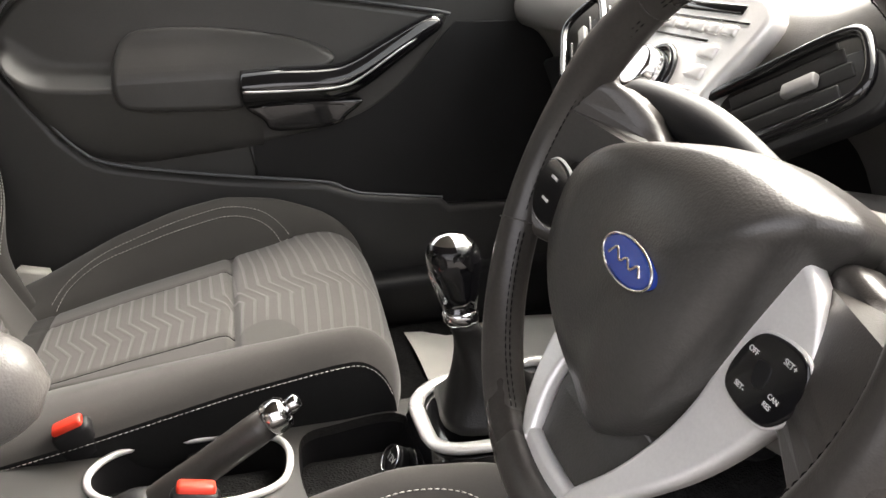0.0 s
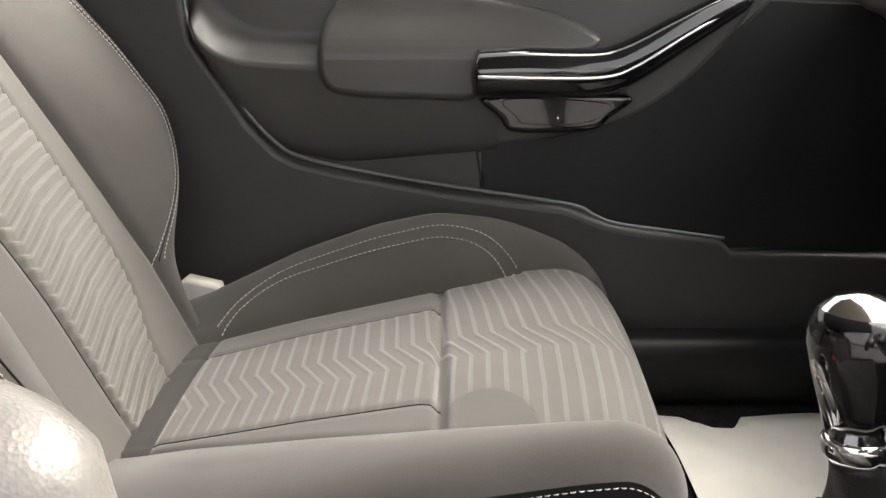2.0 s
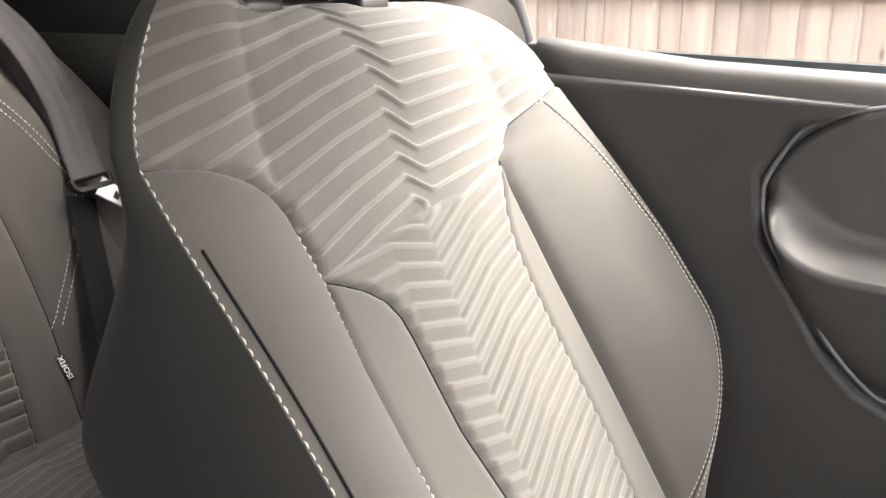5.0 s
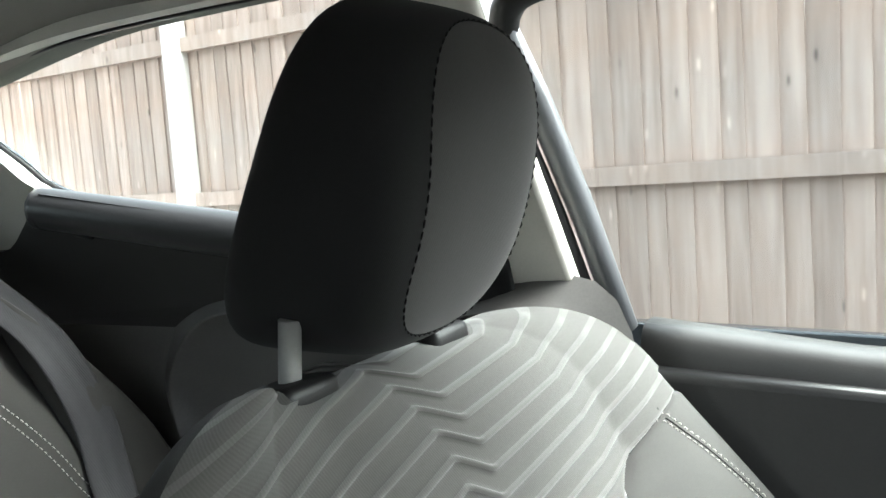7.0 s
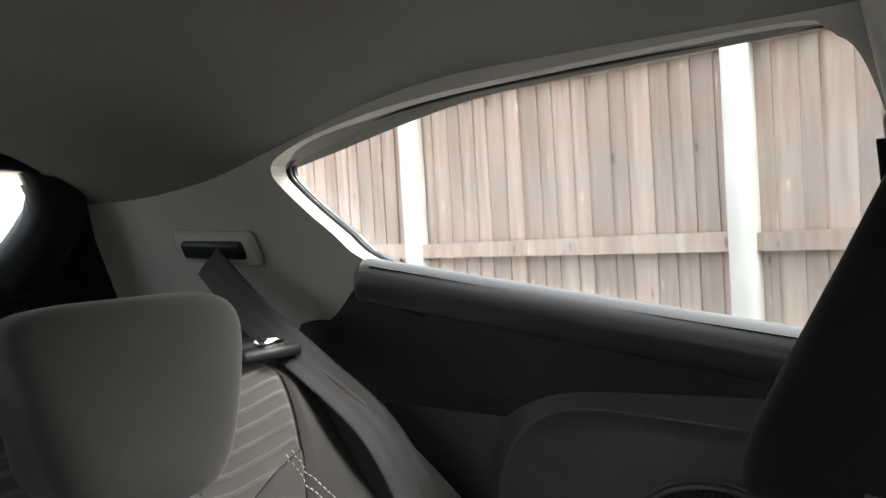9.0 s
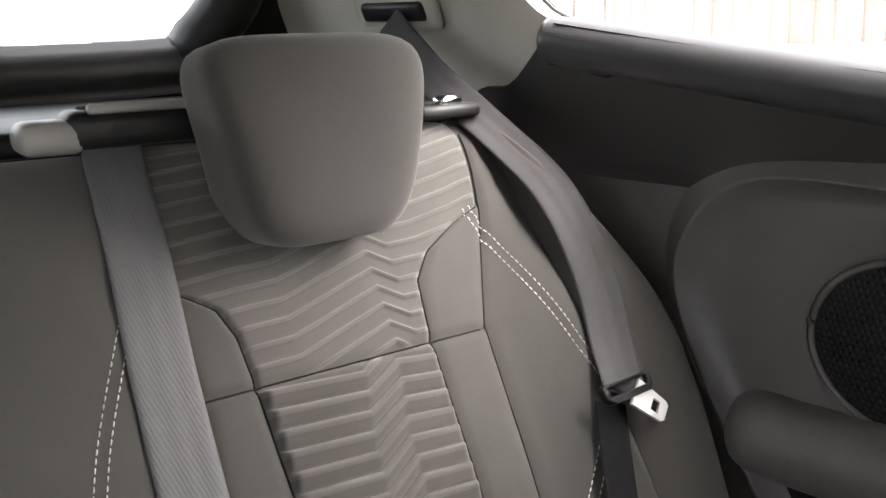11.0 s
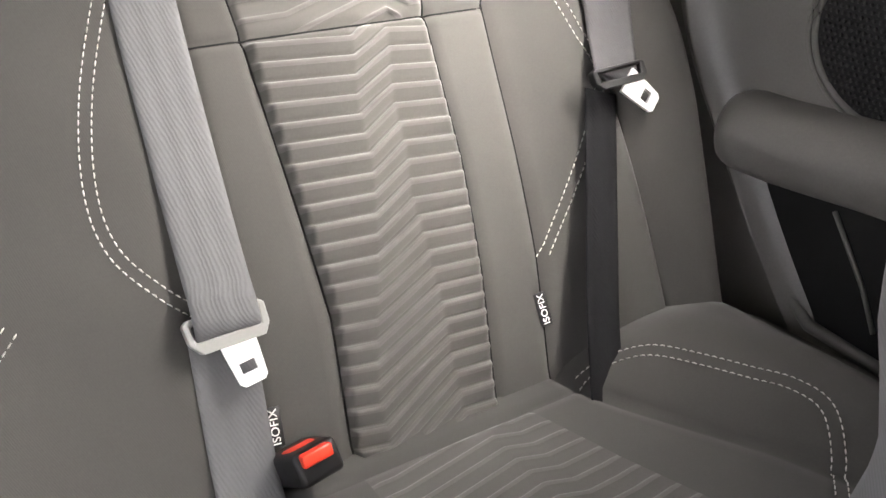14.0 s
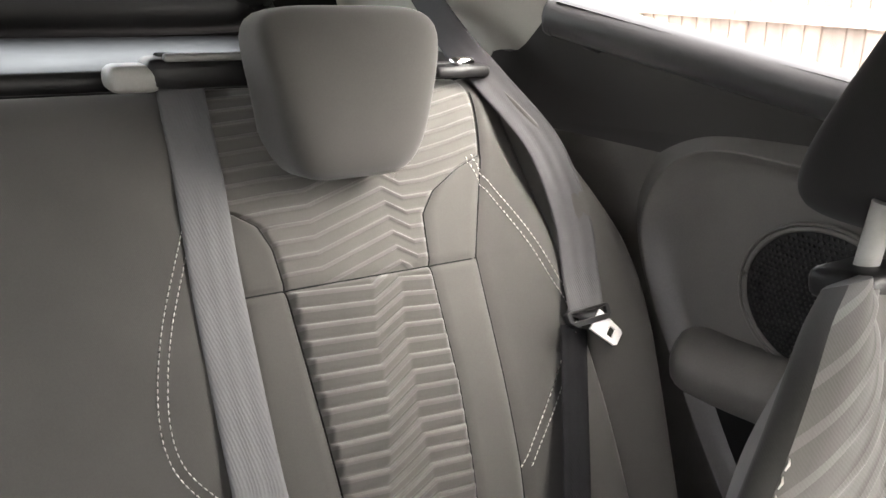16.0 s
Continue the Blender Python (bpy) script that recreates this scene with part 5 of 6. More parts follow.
part("webbing", strap(pts, nrm, 0.047), M_BELT, belt, "dark grey ribbed webbing")
pts = [on_back(0.117, 0.110, 0.010), on_back(0.112, 0.05, 0.009), on_back(0.108, 0.0, 0.012), on_back(0.108, -0.04, 0.02)]
part("webbing", strap(pts, [tuple(RB_N)] * 4, 0.047), M_BELT, belt)
bx = Vector((0, 1, 0))
bz = Vector(RB_N)
by = bz.cross(bx)
o = Vector(on_back(0.121, 0.117, 0.020))
Mb = Matrix(((bx.x, by.x, bz.x, o.x), (bx.y, by.y, bz.y, o.y), (bx.z, by.z, bz.z, o.z), (0, 0, 0, 1)))
buckle_tongue(belt, Mb @ pose(0, 0, 0, 0, 0, 2), M_TONGUE, tilt=6)
guide = thing("belt_guide", "black and pale plastic belt guide on the seat's top edge", "belt guide", at=(-1.315, 0.160, 0.928))
part("guide_body", rbox(0.05, 0.115, 0.030, 0.010, 3, pose(0, 0.005, 0)), M_BLACK, guide)
part("guide_cover", rbox(0.045, 0.050, 0.026, 0.010, 3, pose(0.002, -0.062, -0.004)), M_BELTPLASTIC, guide, "pale grey cover")
part("guide_lip", rbox(0.010, 0.088, 0.008, 0.003, 2, pose(0.02, 0.008, 0.016)), M_BELTPLASTIC, guide)

belt2 = thing("outer_seat_belt", "dark grey webbing belt hanging from the rear pillar beside the seat", "seat belt", "rear seat belts")
pts = [(-1.50, 0.524, 1.012), (-1.46, 0.522, 0.985), (-1.385, 0.518, 0.940), (-1.30, 0.512, 0.905), on_plane(0.522, 0.435, 0.045), on_plane(0.528, 0.345, 0.050), on_plane(0.519, 0.28, 0.048), on_plane(0.506, 0.240, 0.056), on_plane(0.503, 0.231, 0.050)]
nrm = [(0.3, -1, 0.3), (0.3, -1, 0.3), (0.4, -0.8, 0.5), (0.7, -0.4, 0.6), (0.8, -0.35, 0.5), (0.8, -0.45, 0.4), (0.8, -0.4, 0.4), (0.83, -0.2, 0.5), (0.83, -0.2, 0.5)]
part("webbing", strap(pts, nrm, 0.042), M_OUTERBELT, belt2, "dark grey ribbed webbing")
pts = [on_plane(0.497, 0.226, 0.040), on_plane(0.484, 0.19, 0.041), on_plane(0.452, 0.094, 0.042), on_plane(0.430, 0.03, 0.044), on_plane(0.410, -0.04, 0.046)]
part("webbing", strap(pts, [tuple(RB_N)] * 5, 0.034), M_BLACKWEB, belt2, "black lower webbing")
o = Vector(on_plane(0.503, 0.233, 0.060))
Mb = Matrix(((bx.x, by.x, bz.x, o.x), (bx.y, by.y, bz.y, o.y), (bx.z, by.z, bz.z, o.z), (0, 0, 0, 1)))
buckle_tongue(belt2, Mb @ pose(0, 0, 0, 0, 0, 2), M_TONGUE, M_BLACK, 40, 0.7)
slotp = thing("belt_slot", "black belt slot in the pale rear pillar trim", "belt slot", at=(-1.515, 0.541, 1.022))
part("slot_frame", rbox(0.165, 0.012, 0.046, 0.010, 3, pose(0.004, 0.003, 0.004, 22, 3, 4)), M_CREAM, slotp, "pale raised surround")
part("slot_mouth", rbox(0.125, 0.012, 0.024, 0.006, 2, pose(0.006, -0.003, 0.002, 22, 2, 4)), M_BLACK, slotp)

rb = thing("rear_buckle", "black belt buckle with red button between seat back and cushion", "belt buckle", at=(-0.998, 0.150, 0.472))
part("buckle_body", rbox(0.052, 0.036, 0.026, 0.005, 3, pose(0, 0, 0, 0, -35, 10)), M_BLACK, rb)
part("button", rbox(0.034, 0.025, 0.010, 0.002, 2, pose(0.007, 0, 0.014, 0, -28, 10)), M_RED, rb, "red release button")


def label_tag(y, h, m_turn):
    o = Vector(on_back(y, h, 0.004))
    bx, bz = Vector((0, 1, 0)), Vector(RB_N)
    by = bz.cross(bx)
    M = Matrix(((bx.x, by.x, bz.x, o.x), (bx.y, by.y, bz.y, o.y), (bx.z, by.z, bz.z, o.z), (0, 0, 0, 1)))
    tag = thing("fabric_label", "small black fabric label with white lettering in the seat seam", "label", "seat labels")
    tag.matrix_basis = M @ pose(0, 0, 0, 0, 0, m_turn)
    part("tag", rbox(0.030, 0.012, 0.0014, 0.0005, 1), M_BLACK, tag)
    cu = bpy.data.curves.new("lettering", "FONT")
    cu.body, cu.size, cu.align_x, cu.align_y, cu.extrude = "ISOFIX", 0.0092, "CENTER", "CENTER", 0.0002
    ob = bpy.data.objects.new("tmp", cu)
    me = bpy.data.meshes.new_from_object(ob)
    bpy.data.objects.remove(ob)
    t = part("lettering", me, M_WHITE, tag)
    t.location = (0, 0, 0.0012)


label_tag(0.396, 0.053, 91)
label_tag(0.140, 0.036, 84)

# ---- details of the rear side panel ----
ps = thing("side_armrest", "dark plastic moulded armrest with pocket on the rear side panel", "armrest", at=(-0.85, 0.62, 0.60))


def spart(name, me, m, label=""):
    ob = part(name, me, m, ps, label)
    ob.matrix_parent_inverse = Matrix.Translation((0.85, -0.62, -0.60))
    return ob


def flat_place(y0):
    return lambda a, b, d: (a, y0 - d, b)


SP_C, SP_A, SP_B = (-0.905, 0.735), 0.086, 0.071
ridge = [(-0.66, 0.856), (-0.80, 0.862), (-0.95, 0.866), (-1.03, 0.864), (-1.079, 0.848), (-1.111, 0.816), (-1.129, 0.770), (-1.119, 0.716), (-1.092, 0.662), (-1.063, 0.620), (-1.019, 0.557), (-0.986, 0.514), (-0.951, 0.472), (-0.920, 0.440), (-0.85, 0.415), (-0.66, 0.405), (-0.645, 0.62)]
ridge = np.array(round_outline(ridge, 110))
mid = np.array([-0.87, 0.645])


def around(kx, kz, y):
    return [(mid[0] + (a - mid[0]) * kx, y, mid[1] + (b - mid[1]) * kz) for a, b in ridge]


lip = [around(1.20, 1.12, 0.640), around(1.08, 1.055, 0.626), around(1.025, 1.02, 0.615), around(1.008, 1.006, 0.6105), around(1.0, 1.0, 0.609), around(0.988, 0.992, 0.611), around(0.95, 0.965, 0.621), around(0.88, 0.925, 0.629), around(0.83, 0.90, 0.6315), around(0.5, 0.55, 0.632), around(0.02, 0.02, 0.632)]
lip = [r + r[:1] for r in lip]
spart("recess_surround", fixed(grid(lip)), M_SIDE, "raised rounded surround and floor of the recess")
sp = []
for k in np.linspace(0, 1, 8):
    sp.append([(SP_C[0] + SP_A * k * math.cos(t), 0.629 - 0.008 * (1 - k * k), SP_C[1] + SP_B * k * math.sin(t)) for t in np.linspace(0, 2 * math.pi, 48)])
spart("speaker_cone_cover", fixed(grid(sp)), M_BLACK)
for k, r in ((1.03, 0.003), (1.10, 0.002)):
    spart("speaker_ring", tube([(SP_C[0] + SP_A * k * math.cos(t), 0.629, SP_C[1] + SP_B * k * math.sin(t)) for t in np.linspace(0, 2 * math.pi, 48, endpoint=False)], r, 8, closed=True), M_SIDE)
# punched grille: rows of small studs
v, f = [], []
for r in range(34):
    for c in range(30):
        a = (c - 15 + 0.5 * (r % 2)) * 0.0060
        b = (r - 17) * 0.0056
        q = (a / (SP_A - 0.002)) ** 2 + (b / (SP_B - 0.002)) ** 2
        if q < 1:
            k = len(v)
            y = 0.629 - 0.008 * (1 - q) - 0.001
            for t in range(6):
                v.append((SP_C[0] + a + 0.0020 * math.cos(t * math.pi / 3), y, SP_C[1] + b + 0.0020 * math.sin(t * math.pi / 3)))
            for t in range(6):
                v.append((SP_C[0] + a + 0.0014 * math.cos(t * math.pi / 3), y - 0.0012, SP_C[1] + b + 0.0014 * math.sin(t * math.pi / 3)))
            f.append(tuple(range(k + 6, k + 12)))
            for t in range(6):
                f.append((k + t, k + (t + 1) % 6, k + 6 + (t + 1) % 6, k + 6 + t))
spart("speaker_grille", mesh_of(v, f, "grille", False), M_GRILLE, "dark studded speaker grille")
rows = []
PAD_S = smooth_line([(0.634, 0.042), (0.616, 0.040), (0.600, 0.030), (0.589, 0.014), (0.586, 0.000), (0.589, -0.016), (0.598, -0.026), (0.616, -0.030), (0.634, -0.031)], 40)
for x in np.linspace(-1.068, -0.66, 44):
    k = math.sqrt(max(0.015, 1 - max(0.0, (-1.025 - x) / 0.0435) ** 2))
    zc = 0.621 + 0.012 * smoothstep(-1.02, -0.85, x)
    rows.append([(x, 0.634 - (0.634 - a) * k, zc + b * (0.35 + 0.65 * k)) for a, b in PAD_S] + [(x, 0.650, zc - 0.02), (x, 0.650, zc + 0.02)])
spart("arm_pad", ring_loft(rows), M_SIDE, "moulded arm pad")
pk = [(-1.022, 0.585), (-0.66, 0.600), (-0.66, 0.455), (-0.93, 0.470), (-0.955, 0.492)]
spart("pocket", plate(pk, flat_place(0.6315), 0.002, 0.0005, 1), M_BLACK, "black storage pocket")
spart("pocket_lip", tube([(-0.955, 0.625, 0.482), (-0.93, 0.622, 0.468), (-0.66, 0.622, 0.455)], 0.006, 8), M_SIDE)
spart("pocket_rib", tube([(-0.935, 0.627, 0.582), (-0.893, 0.627, 0.526), (-0.873, 0.627, 0.49)], 0.0022, 8), M_SIDE)
slot = thing("coat_slot", "small black slot in the dark side panel", "slot", at=(-1.205, side_y(-1.205, 0.952, 0.041), 0.952))
part("slot_plate", rbox(0.030, 0.006, 0.007, 0.002, 1, pose(0, 0, 0, 0, 8, 0)), M_BLACK, slot)


# ---- front of the cabin ----
con = thing("centre_console", "dark grey plastic centre console with cup holders and storage tray", "console", at=(-0.05, 0.03, FLOOR))


def cpart(name, me, m, label="", parent=con):
    ob = part(name, me, m, parent, label)
    if parent is con:
        ob.matrix_parent_inverse = Matrix.Translation((0.05, -0.03, -FLOOR))
    return ob


CUP = round_outline([(-0.215, 0.075), (-0.195, 0.112), (-0.15, 0.126), (-0.105, 0.122), (-0.06, 0.122), (-0.015, 0.10), (-0.002, 0.06), (-0.015, 0.010), (-0.06, -0.008), (-0.105, 0.0), (-0.15, 0.008), (-0.20, 0.035)], 70)
TRAY = round_outline([(0.012, 0.09), (0.06, 0.115), (0.13, 0.120), (0.145, 0.06), (0.13, -0.03), (0.06, -0.05), (0.012, -0.03)], 50)
top_o = fine_outline([(-0.42, -0.085), (-0.42, 0.145), (0.16, 0.145), (0.16, -0.085)], 0.05)
cpart("top_plate", holed_plate(top_o, [CUP, TRAY], lambda a, b, d: (a, b, 0.312 - d), 0.012), M_PLASTIC2, "grey plastic top")
for s in (-0.092, 0.150):
    cpart("side_wall", rbox(0.62, 0.02, 0.13, 0.006, 2, pose(-0.13, s, 0.245)), M_PLASTIC)
cpart("cup_ring", tube([(a, b, 0.314) for a, b in CUP], 0.0042, 8, closed=True), M_SILVER, "satin silver ring")
wall = np.array([[(a + (0.95 * (a + 0.105) + -0.105 - a) * k, b, 0.312 - 0.075 * k) for a, b in CUP + CUP[:1]] for k in np.linspace(0, 1, 6)])
cpart("cup_well", grid(wall), M_BLACK, "black cup well")
cpart("cup_floor", plate(CUP, lambda a, b, d: (a, b, 0.238 - d), 0.006), M_BLACK)
cpart("cup_divider", rbox(0.02, 0.13, 0.06, 0.008, 2, pose(-0.108, 0.06, 0.268)), M_BLACK)
cpart("cup_mark", rbox(0.014, 0.014, 0.002, 0.0005, 1, pose(-0.172, 0.028, 0.240, 0, 0, 20)), M_BELTPLASTIC)
wall = np.array([[(a, b, 0.312 - 0.06 * k) for a, b in TRAY + TRAY[:1]] for k in np.linspace(0, 1, 4)])
cpart("tray_well", grid(wall), M_BLACK)
cpart("tray_floor", plate(TRAY, lambda a, b, d: (a, b, 0.254 - d), 0.006), M_BLACK, "black tray mat")
sock = cpart("power_socket", cyl(0.018, 0.018, 0.022, 32, 0.004, pose(0.118, 0.045, 0.292, 0, -58, 10)), M_BLACK, "black socket cover")
ring = cpart("socket_ring", tube([tuple(pose(0.113, 0.044, 0.296, 0, -58, 10) @ Vector((0.0165 * math.cos(t), 0.0165 * math.sin(t), 0.008))) for t in np.linspace(0, 2 * math.pi, 32, endpoint=False)], 0.0016, 6, closed=True), M_CHROME)


def lettering(text, size, m, material, name="lettering", parent=None):
    cu = bpy.data.curves.new(name, "FONT")
    cu.body, cu.size, cu.align_x, cu.align_y, cu.extrude = text, size, "CENTER", "CENTER", 0.00015
    ob = bpy.data.objects.new("tmp", cu)
    me = bpy.data.meshes.new_from_object(ob)
    bpy.data.objects.remove(ob)
    me.transform(m)
    o = part(name, me, material, parent)
    return o


t12 = lettering("12V", 0.012, pose(0.108, 0.0445, 0.3005, 0, -58, 10) @ pose(0, 0, 0, 0, 0, -90), M_WHITE, parent=con)
t12.matrix_parent_inverse = Matrix.Translation((0.05, -0.03, -FLOOR))
# raised gear surround
gr = []
for k, (z, sx, sy) in enumerate(((0.20, 0.115, 0.125), (0.30, 0.112, 0.120), (0.335, 0.104, 0.108), (0.352, 0.090, 0.092), (0.356, 0.076, 0.078))):
    gr.append([(0.235 + sx * math.copysign(abs(math.cos(t)) ** 0.6, math.cos(t)), 0.030 + sy * math.copysign(abs(math.sin(t)) ** 0.6, math.sin(t)), z + 0.10 * (sx * math.cos(t))) for t in np.linspace(0, 2 * math.pi, 48, endpoint=False)])
cpart("gear_surround", ring_loft(gr), M_GLOSS, "gloss black gear lever surround")
fr = [(0.230 + 0.088 * math.copysign(abs(math.cos(t)) ** 0.45, math.cos(t)), 0.030 + 0.078 * math.copysign(abs(math.sin(t)) ** 0.45, math.sin(t)) * (1 + 0.15 * math.cos(t)), 0.358 + 0.010 * math.cos(t)) for t in np.linspace(0, 2 * math.pi, 60, endpoint=False)]
cpart("gear_frame", tube(fr, 0.009, 8, closed=True, flat=0.6), M_SILVER, "satin silver gear frame")

gear = thing("gear_lever", "gear lever with black leather gaiter and chrome topped knob", "gear lever", at=(0.19, 0.015, 0.36))


def gpart(name, me, m, label=""):
    ob = part(name, me, m, gear, label)
    ob.matrix_parent_inverse = Matrix.Translation((-0.19, -0.015, -0.36))
    return ob


ga = []
for k in np.linspace(0, 1, 16):
    s = 1 - k
    rad = 0.016 + 0.050 * s ** 1.8
    ring = []
    for t in np.linspace(0, 2 * math.pi, 40, endpoint=False):
        fold = 1 + 0.10 * math.sin(4 * t + 6 * k) * s ** 0.5 * (1 - s * 0.6)
        q = (abs(math.cos(t)) ** 4 + abs(math.sin(t)) ** 4) ** (-0.25 * s)
        ring.append((0.226 - 0.044 * k ** 1.2 + rad * fold * q * math.cos(t), 0.028 - 0.026 * k + rad * fold * q * math.sin(t), 0.362 + 0.115 * k))
    ga.append(ring)
gpart("gaiter", ring_loft(ga), M_GAITER, "creased black leather gaiter")
kn = []
for z, r in ((0.474, 0.012), (0.480, 0.0165), (0.488, 0.017), (0.492, 0.0155), (0.510, 0.019), (0.530, 0.0235), (0.545, 0.0255), (0.556, 0.0245), (0.566, 0.020), (0.572, 0.012), (0.574, 0.003)):
    kn.append([(0.178 + r * math.cos(t) * 1.1 - 0.1 * (z - 0.5), r * math.sin(t), z) for t in np.linspace(0, 2 * math.pi, 32, endpoint=False)])
gpart("knob", ring_loft(kn[3:9]), M_GLOSS, "gloss black knob")
gpart("knob_cap", ring_loft(kn[7:]), M_CHROME, "bright metal knob cap with shift pattern")
gpart("knob_collar", ring_loft(kn[:4]), M_CHROME, "chrome collar")
gpart("knob_strip", tube([(0.155, 0.0, 0.560), (0.152, -0.004, 0.535), (0.160, -0.012, 0.505)], [0.006, 0.006, 0.004], 8), M_CHROME)

hb = thing("handbrake", "handbrake lever with black leather grip and bright button end", "handbrake", at=(-0.12, 0.0, 0.31))


def hpart(name, me, m, label=""):
    ob = part(name, me, m, hb, label)
    ob.matrix_parent_inverse = Matrix.Translation((0.12, 0.0, -0.31))
    return ob


a, b = np.array([-0.150, 0.002, 0.312]), np.array([-0.022, 0.0, 0.394])
L = [a + (b - a) * k for k in np.linspace(0, 1, 14)]
hpart("grip", tube(L, [0.017, 0.0175, 0.018, 0.018, 0.0178, 0.0175, 0.0172, 0.017, 0.017, 0.017, 0.017, 0.017, 0.0168, 0.016], 18), M_LEATHER, "black leather grip")
d = (b - a) / np.linalg.norm(b - a)
hpart("end_cap", tube([b, b + d * 0.004, b + d * 0.018, b + d * 0.024], [0.0165, 0.0185, 0.0175, 0.012], 18), M_CHROME, "bright metal end cap")
hpart("release_button", tube([b + d * 0.02, b + d * 0.036, b + d * 0.039], [0.009, 0.009, 0.005], 14), M_CHROME)
hpart("boot", tube([a - d * 0.03, a, a + d * 0.015], [0.032, 0.027, 0.019], 16), M_BLACK)


def buckle(owner_name, label, m):
    o = thing(owner_name, label, "belt buckle", "front belt buckles")
    o.matrix_basis = m
    part("stalk", rbox(0.022, 0.014, 0.10, 0.004, 2, Matrix.Translation((0, 0, -0.075))), M_BLACK, o)
    part("buckle_body", rbox(0.044, 0.026, 0.062, 0.008, 3, Matrix.Translation((0, 0, -0.02))), M_BLACK, o)
    part("button", rbox(0.034, 0.018, 0.014, 0.004, 3, Matrix.Translation((0, 0, 0.010))), M_RED, o, "red release button")
    return o


buckle("passenger_belt_buckle", "black belt buckle with red button beside the passenger cushion", pose(-0.232, 0.125, 0.343, 10, -20, 0))
buckle("driver_belt_buckle", "black belt buckle with red button beside the handbrake", pose(-0.092, -0.100, 0.384, -8, 12, 0))

rows = []
for k in np.linspace(0, 1, 30):
    x = -0.183 - 0.33 * k
    q = math.sqrt(max(0.004, 1 - max(0.0, (0.26 - k) / 0.26) ** 2))
    rows.append([(x, -0.128 + 0.042 * q ** 0.8 * math.copysign(abs(math.cos(t)) ** 0.9, math.cos(t)), 0.530 + 0.01 * k + 0.055 * q * math.copysign(abs(math.sin(t)) ** 0.9, math.sin(t))) for t in np.linspace(0, 2 * math.pi, 32, endpoint=False)])
ob = part("armrest", ring_loft(rows), M_ARMREST, driver_seat, "padded grey leather armrest")
ob.matrix_parent_inverse = Matrix.Translation(-driver_seat.location)

# ---- steering wheel, in its own frame: x across to the left, y up the rim, z towards the driver ----
wheel = thing("steering_wheel", "black leather steering wheel with silver spoke trim and blue oval badge", "steering wheel")
wc = Vector((0.1962, -0.374, 0.6828))
tilt, swing, turn = radians(22.5), 0.061, radians(-7.8)
wz = Vector((-math.cos(tilt) * math.cos(swing), -math.cos(tilt) * math.sin(swing), math.sin(tilt)))
wx = Vector((math.sin(swing), -math.cos(swing), 0))
wy = wz.cross(wx)
wx, wy = wx * math.cos(turn) + wy * math.sin(turn), wy * math.cos(turn) - wx * math.sin(turn)
wheel.matrix_basis = Matrix(((wx.x, wy.x, wz.x, wc.x), (wx.y, wy.y, wz.y, wc.y), (wx.z, wy.z, wz.z, wc.z), (0, 0, 0, 1)))
WR = 0.1722
rp = []
rad = []
for t in np.linspace(0, 2 * math.pi, 120, endpoint=False):
    rp.append((WR * math.cos(t), WR * math.sin(t), 0.0))
    g = 0.0
    for c in (0.45, math.pi - 0.45):
        g += math.exp(-((t - c) / 0.22) ** 2)
    rad.append(0.0148 + 0.0022 * g)
part("rim", tube(rp, np.array(rad), 18, closed=True, up=(0, 0, 1)), M_LEATHER, wheel, "worn black leather rim")
for ang in (0.75, math.pi - 0.75, -0.35, math.pi + 0.35):
    c = np.array([math.cos(ang), math.sin(ang), 0.0])
    lp = [tuple(c * (WR + 0.0160 * math.cos(t)) + np.array([0, 0, 0.0160 * math.sin(t)])) for t in np.linspace(0, 2 * math.pi, 24, endpoint=False)]
    part("rim_seam", tube(lp, 0.0005, 6, closed=True), M_LEATHER, wheel)
for arc in ((0.80, 2.34), (-1.25, -0.40), (math.pi + 0.40, math.pi + 1.25), (-0.30, 0.70), (math.pi - 0.70, math.pi + 0.30)):
    for q in (2.75, 2.95):
        Cc = np.array([[(WR + 0.0151 * math.cos(q)) * math.cos(t), (WR + 0.0151 * math.cos(q)) * math.sin(t), 0.0151 * math.sin(q)] for t in np.linspace(arc[0], arc[1], 60)])
        Nn = np.array([[-math.cos(t), -math.sin(t), 0.3] for t in np.linspace(arc[0], arc[1], 60)])
        part("stitching", stitches(Cc, Nn, length=0.004, gap=0.0015, r=0.0005, lift=0.0004), M_DARKTHREAD, wheel)
# airbag cover: a domed shield that falls back towards its rim
half = [(0.0, 0.066), (0.045, 0.066), (0.072, 0.061), (0.078, 0.050), (0.072, 0.032), (0.063, -0.008), (0.056, -0.045), (0.041, -0.095), (0.016, -0.121)]
near = [(-0.034, 0.056), (-0.080, 0.034), (-0.106, 0.006), (-0.102, -0.030), (-0.084, -0.064), (-0.052, -0.098), (-0.016, -0.120)]
SH = round_outline(half + [(0.0, -0.126)] + near[::-1], 96)
rows = []
for k, z in ((1.0, -0.058), (1.0, -0.036), (0.99, -0.030), (0.97, -0.019), (0.93, -0.009), (0.85, 0.000), (0.70, 0.0075), (0.5, 0.0120), (0.3, 0.0142), (0.1, 0.0148), (0.01, 0.0148)):
    rows.append([(a * k, (b + 0.012) * k - 0.012, z + 0.024 * smoothstep(0.0, -0.09, a * k) * smoothstep(0.4, 1.0, k) - 0.004 * smoothstep(0.3, 1.0, k) * smoothstep(-0.04, -0.12, b)) for a, b in SH])
part("airbag_cover", ring_loft(rows), M_AIRBAG, wheel, "black grained airbag cover")
crease = smooth_line([(0.062, 0.050, -0.0125), (0.053, 0.020, -0.003), (0.047, -0.010, -0.0005), (0.040, -0.050, -0.004), (0.028, -0.090, -0.0125)], 30)
